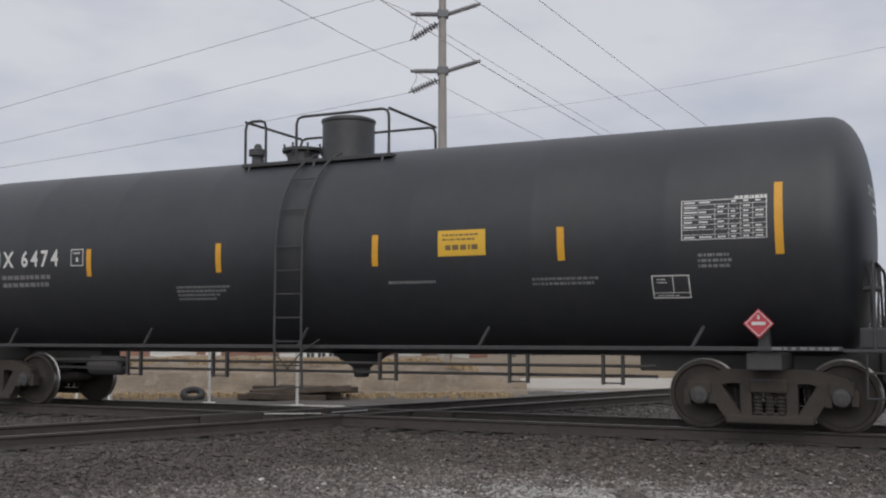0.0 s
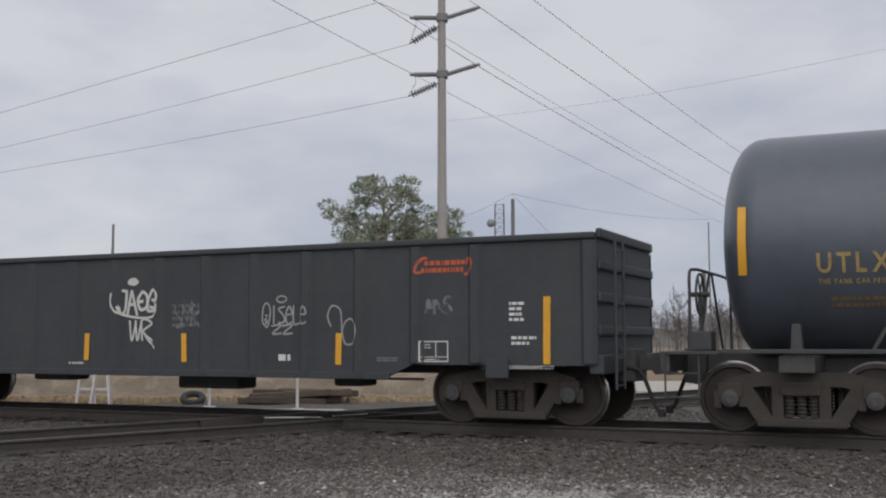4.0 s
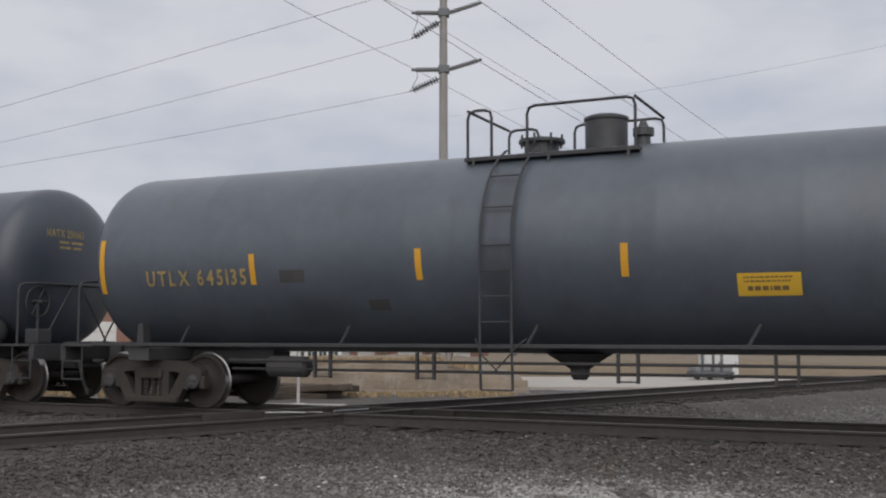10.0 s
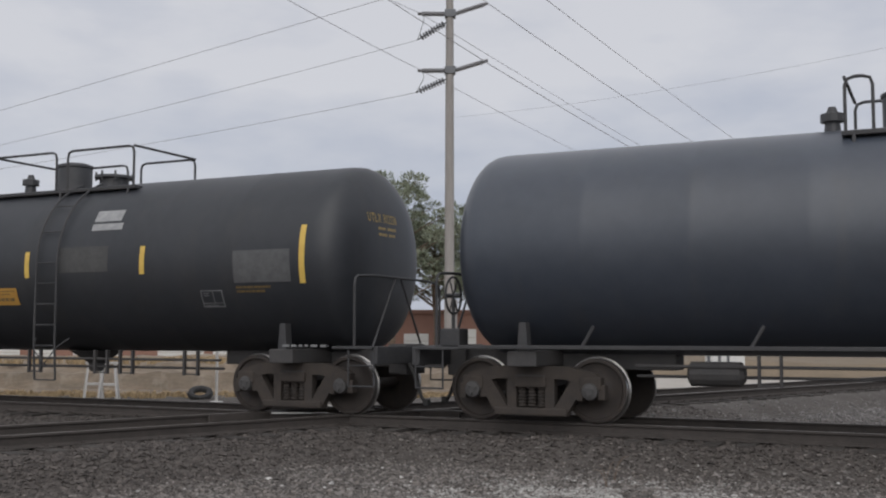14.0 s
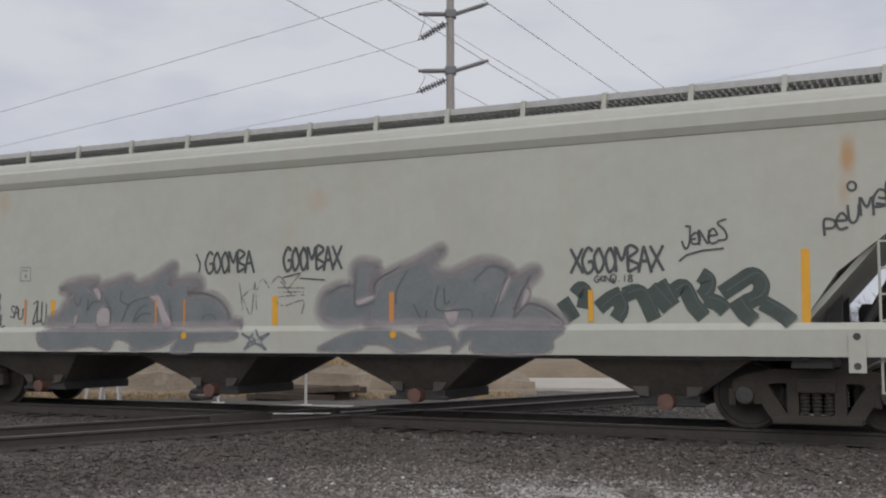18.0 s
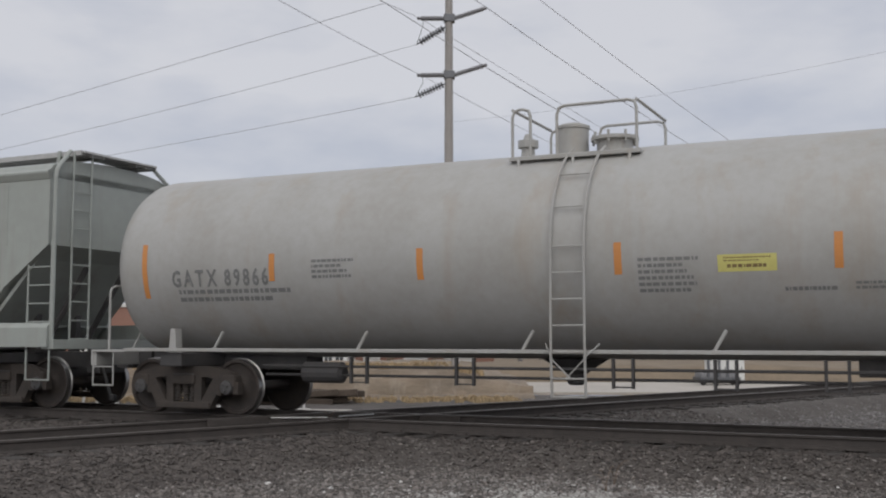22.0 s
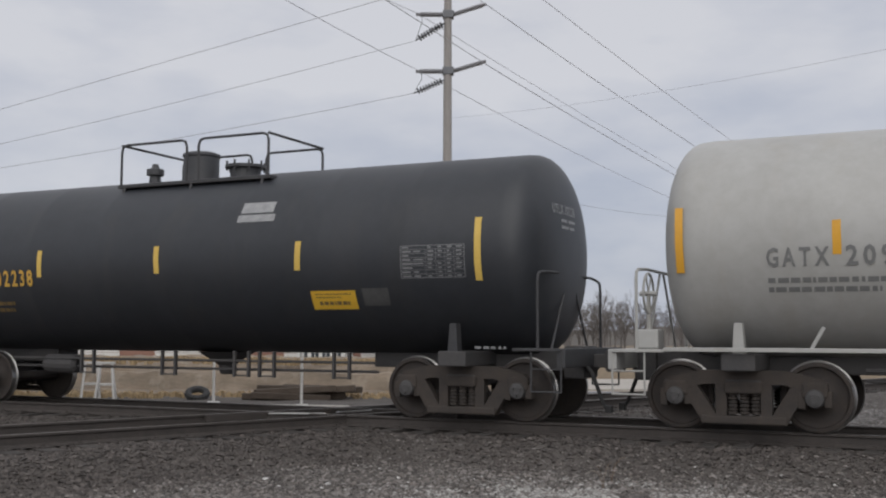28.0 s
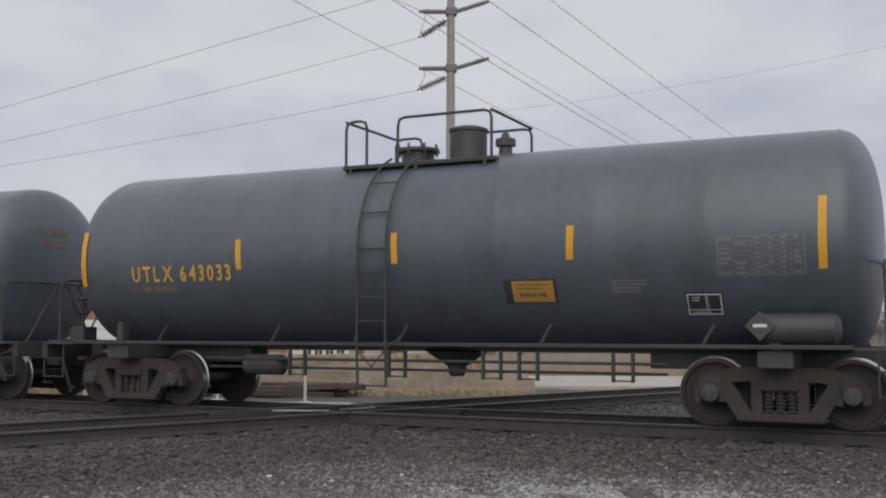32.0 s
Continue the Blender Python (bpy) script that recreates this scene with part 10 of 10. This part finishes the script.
# the double-circuit line pole with post insulators and two dead-end strings
def line_pole():
    root = utility_pole("line_pole", pose(-0.03, 46.0, 0), 20.5, 0.235, 0.15, "tall grey power pole with post insulators and dead-end strings")
    for z in (15.29, 12.77):
        bm = fresh()
        box(bm, -0.22, 0.26, -0.2, 0.2, z - 0.17, z + 0.17, 0.03)
        part("arm_bracket", bm, "wire", root)
        for tip in ((-1.22, -0.3, z - 0.08), (1.5, -0.35, z + 0.32)):
            bm = fresh()
            a, b = Vector((0.2 * (1 if tip[0] > 0 else -1), 0, z)), Vector(tip)
            n, long = 14, (b - a).length
            prof = []
            for k in range(n):
                prof += [(long * k / n, 0.07), (long * (k + 0.15) / n, 0.105), (long * (k + 0.6) / n, 0.105), (long * (k + 0.75) / n, 0.07)]
            prof += [(long, 0.07), (long + 0.16, 0.065)]
            lathe(bm, prof, 10, "z", Matrix.Translation(a) @ (b - a).to_track_quat("Z", "Y").to_matrix().to_4x4())
            part("post_insulator", bm, "polymer", root)
        bm = fresh()
        a, b = Vector((-0.14, -0.1, z - 0.40)), Vector((-1.43, 45.75, 14.06) if z > 14 else (-1.49, 45.75, 11.74)) - Vector((-0.03, 46.0, 0))
        long, prof = (b - a).length, [(0, 0.03)]
        for k in range(9):
            c = long * (0.1 + 0.82 * k / 9)
            prof += [(c, 0.035), (c + 0.01, 0.15), (c + 0.05, 0.13), (c + 0.07, 0.035)]
        prof.append((long, 0.03))
        lathe(bm, prof, 12, "z", Matrix.Translation(a) @ (b - a).to_track_quat("Z", "Y").to_matrix().to_4x4())
        part("dead_end_string", bm, "wire", root)
        bm = fresh()
        tube(bm, [(-1.15, -0.3, z - 0.1), (-1.1, -0.7, z - 0.5), tuple(b)], 0.012, 5)
        part("jumper_wire", bm, "wire", root)


line_pole()


def wire(points, r, sag=0.0):
    """One conductor, hung in a shallow curve between its two ends."""
    a, b = Vector(points[0]), Vector(points[1])
    cu = bpy.data.curves.new("conductor", "CURVE")
    cu.dimensions, cu.bevel_depth, cu.bevel_resolution = "3D", r, 1
    sp = cu.splines.new("POLY")
    n = 24
    sp.points.add(n)
    for k in range(n + 1):
        u = k / n
        p = a.lerp(b, u) - Vector((0, 0, sag * 4 * u * (1 - u)))
        sp.points[k].co = (*p, 1)
    cu.materials.append(M["conductor"])
    ob = new("power_line", cu)
    tagged(ob, "thin grey overhead power conductor", "power line", "overhead conductors")


wire(((-27.15, 44.00, 8.08), (-1.89, 30.00, 10.84)), 0.0082)
wire(((-34.44, 60.00, 10.03), (-1.43, 45.75, 14.06)), 0.0110, 0.25)
wire(((-34.41, 60.00, 9.29), (-1.49, 45.75, 11.74)), 0.0110, 0.25)
wire(((-5.91, 32.00, 11.99), (-1.37, 45.50, 12.72)), 0.0109, 0.05)
wire(((-3.28, 40.00, 14.60), (1.61, 45.70, 13.02)), 0.0148, 0.0)
wire(((-2.77, 42.00, 14.80), (-1.33, 45.50, 15.19)), 0.0109)
wire(((1.61, 45.70, 13.02), (38.16, 105.00, 9.46)), 0.0164, 0.6)
wire(((0.38, 40.00, 14.60), (1.62, 45.70, 15.68)), 0.0138)
wire(((1.62, 45.70, 15.68), (38.35, 105.00, 11.92)), 0.0164, 0.6)
wire(((3.39, 44.00, 15.80), (38.51, 105.00, 13.76)), 0.0140, 0.5)
wire(((-1.33, 45.50, 15.19), (35.97, 110.00, 12.19)), 0.0116, 0.5)
wire(((-1.37, 45.50, 12.72), (28.79, 105.00, 12.24)), 0.0116, 0.5)
wire(((0.13, 60.00, 13.59), (19.74, 40.00, 12.86)), 0.0061, 0.4)
wire(((5.88, 90.00, 13.58), (27.39, 110.00, 13.58)), 0.0136, 0.6)
wire(((5.88, 90.00, 13.58), (0.96, 100.00, 12.44)), 0.0136, 0.2)
wire(((5.88, 90.00, 13.58), (11.81, 110.00, 11.41)), 0.0136, 0.1)

utility_pole("line_pole_far", pose((38.25, 105.00, 1.28)[0], 105, -0.5), 22.0, 0.32, 0.16, "distant grey power pole with three pairs of arms", arms=((13.2, 1.6, 0.3), (10.7, 1.6, 0.3), (8.2, 1.6, 0.1)))
utility_pole("short_pole", pose((5.91, 90.00, 1.25)[0], 90, -0.5), 13.6, 0.2, 0.15, "plain weathered timber utility pole")
utility_pole("thin_pole", pose((27.37, 110.00, 1.28)[0], 110, -0.5), 13.8, 0.1, 0.06, "thin bare grey pole")
utility_pole("signal_post", pose((14.62, 60.00, 1.25)[0], 60, -0.5), 5.6, 0.13, 0.12, "stout grey signal post")
utility_pole("timber_pole", pose((-30.86, 100.00, 1.23)[0], 100, -0.5), 12.6, 0.15, 0.11, "distant weathered timber utility pole")
utility_pole("bollard_post", pose((0.14, 33.30, 1.23)[0], 33.3, -0.25), 2.6, 0.085, 0.085, "pale round post beside the road")


def crossbuck():
    root = thing("crossbuck_sign", "white railway crossbuck sign on a thin post", "road sign", pose((14.91, 62.00, 1.25)[0], 62, -0.47))
    bm = fresh()
    rod(bm, (0, 0, 0), (0, 0, 4.3), 0.05, 8)
    part("post", bm, "wire", root)
    for a in (45, -45):
        bm = fresh()
        box(bm, -0.6, 0.6, -0.03, -0.01, -0.11, 0.11, 0.0, Matrix.Translation((0, -0.05 if a > 0 else -0.08, 3.7)) @ Matrix.Rotation(radians(a), 4, "Y"))
        part("blade", bm, "white_paint", root)


crossbuck()


def lattice_tower():
    root = thing("lattice_tower", "distant lattice radio tower with a dish", "radio tower", pose((9.03, 170.00, 1.28)[0], 170, -0.5))
    for x in (-0.7, 0.7):
        for y in (-0.7, 0.7):
            bm = fresh()
            rod(bm, (x * 1.3, y * 1.3, 0), (x, y, 23.3), 0.07, 5)
            part("tower_leg", bm, "wire", root)
    for k in range(16):
        z0, z1 = k * 1.45, (k + 1) * 1.45
        for a, b in (((-0.75, -0.7, z0), (0.75, -0.7, z1)), ((0.75, -0.7, z0), (-0.75, -0.7, z1)), ((-0.7, 0.75, z0), (-0.7, -0.75, z1)), ((-0.75, -0.7, z1), (0.75, -0.7, z1))):
            bm = fresh()
            rod(bm, a, b, 0.035, 4)
            part("brace", bm, "wire", root)
    bm = fresh()
    lathe(bm, [(-0.4, 0.1), (-0.15, 0.45), (0.0, 0.65), (0.04, 0.65), (0.0, 0.2)], 16, "y", Matrix.Translation((-1.4, -0.6, 20.2)))
    part("dish", bm, "polymer", root)


lattice_tower()


def antenna_mast():
    root = thing("antenna_mast", "slim antenna mast with a grey drum-shaped head", "antenna mast", pose((53.31, 150.00, 1.31)[0], 150, -0.5))
    bm = fresh()
    rod(bm, (0, 0, 0), (0, 0, 8.5), 0.22, 8)
    part("mast", bm, "wire", root)
    bm = fresh()
    lathe(bm, [(6.4, 0.2), (7.2, 0.75), (9.6, 0.8), (10.0, 0.5)], 12, "z")
    part("antenna_head", bm, "wire", root)


antenna_mast()



def pine(m, h, seed, spread):
    """A pine: trunk, rising limbs, a broad uneven dome of separate needle clumps with gaps between them."""
    rnd = random.Random(seed)
    root = thing("pine_tree", "old pine with a broad uneven olive green crown", "tree", m)
    bm = fresh()
    pts = [Vector((0.12 * math.sin(k * 0.9), 0.1 * math.cos(k * 1.3), h * 0.9 * k / 8)) for k in range(9)]
    for k in range(8):
        rod(bm, pts[k], pts[k + 1], 0.24 * (1 - k / 9.5), 9, 0.24 * (1 - (k + 1) / 9.5))
    smooth(part("trunk", bm, "bark", root), 60)
    clumps = []
    for k in range(36):
        f = k / 35
        z = h * (0.48 + 0.5 * f ** 0.85)
        a = k * 2.4 + rnd.uniform(-0.5, 0.5)
        dome = math.sqrt(max(0.06, 1 - ((z / h - 0.66) / 0.36) ** 2))
        reach = spread * dome * rnd.choice((0.35, 0.6, 0.85, 1.0, 1.0)) * rnd.uniform(0.85, 1.1)
        tip = Vector((reach * math.cos(a), reach * math.sin(a), z))
        bm = fresh()
        rod(bm, (0, 0, max(0.3 * h, z - 0.45 * reach - 0.4)), tip, 0.055, 5, 0.02)
        part("limb", bm, "bark", root)
        clumps.append((tip, rnd.uniform(0.42, 0.72)))
        for j in range(3):
            off = Vector((rnd.gauss(0, 0.45), rnd.gauss(0, 0.45), rnd.gauss(0.05, 0.22)))
            clumps.append((tip * rnd.uniform(0.75, 1.0) + off, rnd.uniform(0.26, 0.5)))
    vs, fs = [], []
    for c, r in clumps:
        c = Vector((c.x, c.y, max(c.z, 0.46 * h)))
        for j in range(int(380 * r)):
            d = Vector((rnd.gauss(0, 1), rnd.gauss(0, 1), rnd.gauss(0, 1))).normalized()
            q = r * rnd.uniform(0.55, 1.0)
            p = c + Vector((d.x * q * 1.15, d.y * q * 1.15, d.z * q * 0.72))
            t = Vector((rnd.gauss(0, 1), rnd.gauss(0, 1), rnd.gauss(0, 1))).normalized()
            g = (d + Vector((0, 0, 0.4))) * rnd.uniform(0.09, 0.17)
            w = t * rnd.uniform(0.025, 0.05)
            i = len(vs)
            vs += [p - w, p + w, p + g + w * 0.5, p + g - w * 0.5]
            fs.append((i, i + 1, i + 2, i + 3))
    me = bpy.data.meshes.new("crown")
    me.from_pydata([v[:] for v in vs], [], fs)
    piece("crown", me, "needles", root)


def bare_woods(name, x0, x1, y0, y1, count, h, seed, label):
    """A far belt of leafless trees as one mesh of thin branches."""
    rnd = random.Random(seed)
    vs, fs = [], []

    def branch(a, d, length, r, level):
        b = a + d * length
        side = d.orthogonal().normalized()
        other = d.cross(side)
        i = len(vs)
        for p, k in ((a, r), (b, r * 0.55)):
            for s in range(3):
                an = 2.094 * s
                vs.append((p + (side * math.cos(an) + other * math.sin(an)) * k)[:])
        for s in range(3):
            fs.append((i + s, i + (s + 1) % 3, i + 3 + (s + 1) % 3, i + 3 + s))
        if level == 0:
            return
        for n in range(rnd.randint(3, 4)):
            nd = (d + Vector((rnd.gauss(0, 0.5), rnd.gauss(0, 0.5), rnd.gauss(0.15, 0.3)))).normalized()
            branch(a + d * length * rnd.uniform(0.45, 1.0), nd, length * rnd.uniform(0.5, 0.75), r * 0.6, level - 1)

    for k in range(count):
        p = Vector((rnd.uniform(x0, x1), rnd.uniform(y0, y1), -0.5))
        branch(p, Vector((rnd.gauss(0, 0.05), rnd.gauss(0, 0.05), 1)).normalized(), h * rnd.uniform(0.28, 0.45), h * 0.012, 4)
    me = bpy.data.meshes.new(name)
    me.from_pydata(vs, [], fs)
    ob = piece(name, me, "twig", None)
    tagged(ob, label, "woods", "", "stuff")


def far_scrub():
    """A low belt of hazy scrub along the horizon."""
    bm = fresh()
    prev = None
    for i in range(161):
        a = radians(-75 + 150 * i / 160)
        d = 240
        h = 3.2 + 2.6 * noise.noise(Vector((i * 0.21, 2, 0))) + 1.4 * noise.noise(Vector((i * 0.9, 5, 0)))
        lo = bm.verts.new((d * math.sin(a), d * math.cos(a), -0.5))
        hi = bm.verts.new((d * math.sin(a), d * math.cos(a), h))
        bk = bm.verts.new((1.1 * d * math.sin(a), 1.1 * d * math.cos(a), -0.5))
        if prev:
            bm.faces.new((prev[0], lo, hi, prev[1]))
            bm.faces.new((prev[1], hi, bk, prev[2]))
        prev = (lo, hi, bk)
    ob = part("backdrop_scrub", bm, "far")
    tagged(ob, "hazy grey scrub along the horizon", "backdrop", "", "structure")


far_scrub()
pine(pose((-3.44, 62.00, 1.24)[0], 62, -0.5), 11.2, 11, 4.0)
pine(pose((-0.92, 66.00, 1.24)[0], 66, -0.5), 9.2, 5, 3.2)
pine(pose((-6.41, 78.00, 1.24)[0], 78, -0.5), 8.4, 8, 2.4)
bare_woods("bare_woods", 8, 42, 95, 130, 150, 6.5, 21, "belt of leafless grey winter trees")
bare_woods("bare_woods", 40, 66, 110, 150, 70, 5.0, 22, "belt of low leafless grey winter trees")
bare_woods("bare_woods", -40, -4, 95, 120, 26, 5.0, 23, "scattered leafless grey winter trees")


# ---- motion: the whole train rolls to the left at about 50 km/h ----
TRAVEL = (
    (0.0, 0.00),
    (1.0, 13.79),
    (2.0, 27.58),
    (3.0, 41.40),
    (4.0, 55.27),
    (4.5, 62.16),
    (6.5, 90.20),
    (7.0, 97.11),
    (8.0, 111.03),
    (9.0, 124.79),
    (10.0, 138.60),
    (11.0, 152.43),
    (12.0, 166.20),
    (13.0, 179.97),
    (13.5, 186.83),
    (15.5, 214.69),
    (16.0, 221.55),
    (17.0, 235.25),
    (17.5, 242.58),
    (18.0, 249.45),
    (19.0, 263.13),
    (20.0, 276.88),
    (21.0, 290.48),
    (22.0, 304.11),
    (23.0, 317.70),
    (24.0, 331.31),
    (24.5, 338.11),
    (26.5, 365.67),
    (27.0, 372.50),
    (28.0, 386.01),
    (28.5, 392.77),
    (29.0, 400.00),
    (30.0, 413.50),
    (31.0, 426.97),
    (32.0, 440.46),
)


def travelled(t):
    for (a, p), (b, q) in zip(TRAVEL, TRAVEL[1:]):
        if t <= b:
            return p + (q - p) * (t - a) / (b - a)
    return TRAVEL[-1][1]


def motions():
    for car in CARS:
        walk(car.root, [(t, TRACK @ Matrix.Translation((car.centre - d, 0, 0))) for t, d in TRAVEL])
    # the wheels roll without slipping; those at the same end of their truck share one action
    for end in (-1, 1):
        alike = [ob for s, ob in WHEELSETS if s == end]
        walk(alike[0], [(k * 0.04, pose(end * 0.889, 0, 0.457) @ Matrix.Rotation(-travelled(k * 0.04) / 0.457, 4, "Y")) for k in range(801)])
        keys = alike[0].animation_data
        for ob in alike[1:]:
            ob.rotation_mode = "QUATERNION"
            ob.animation_data_create()
            ob.animation_data.action = keys.action
            ob.animation_data.action_slot = keys.action_slot


motions()
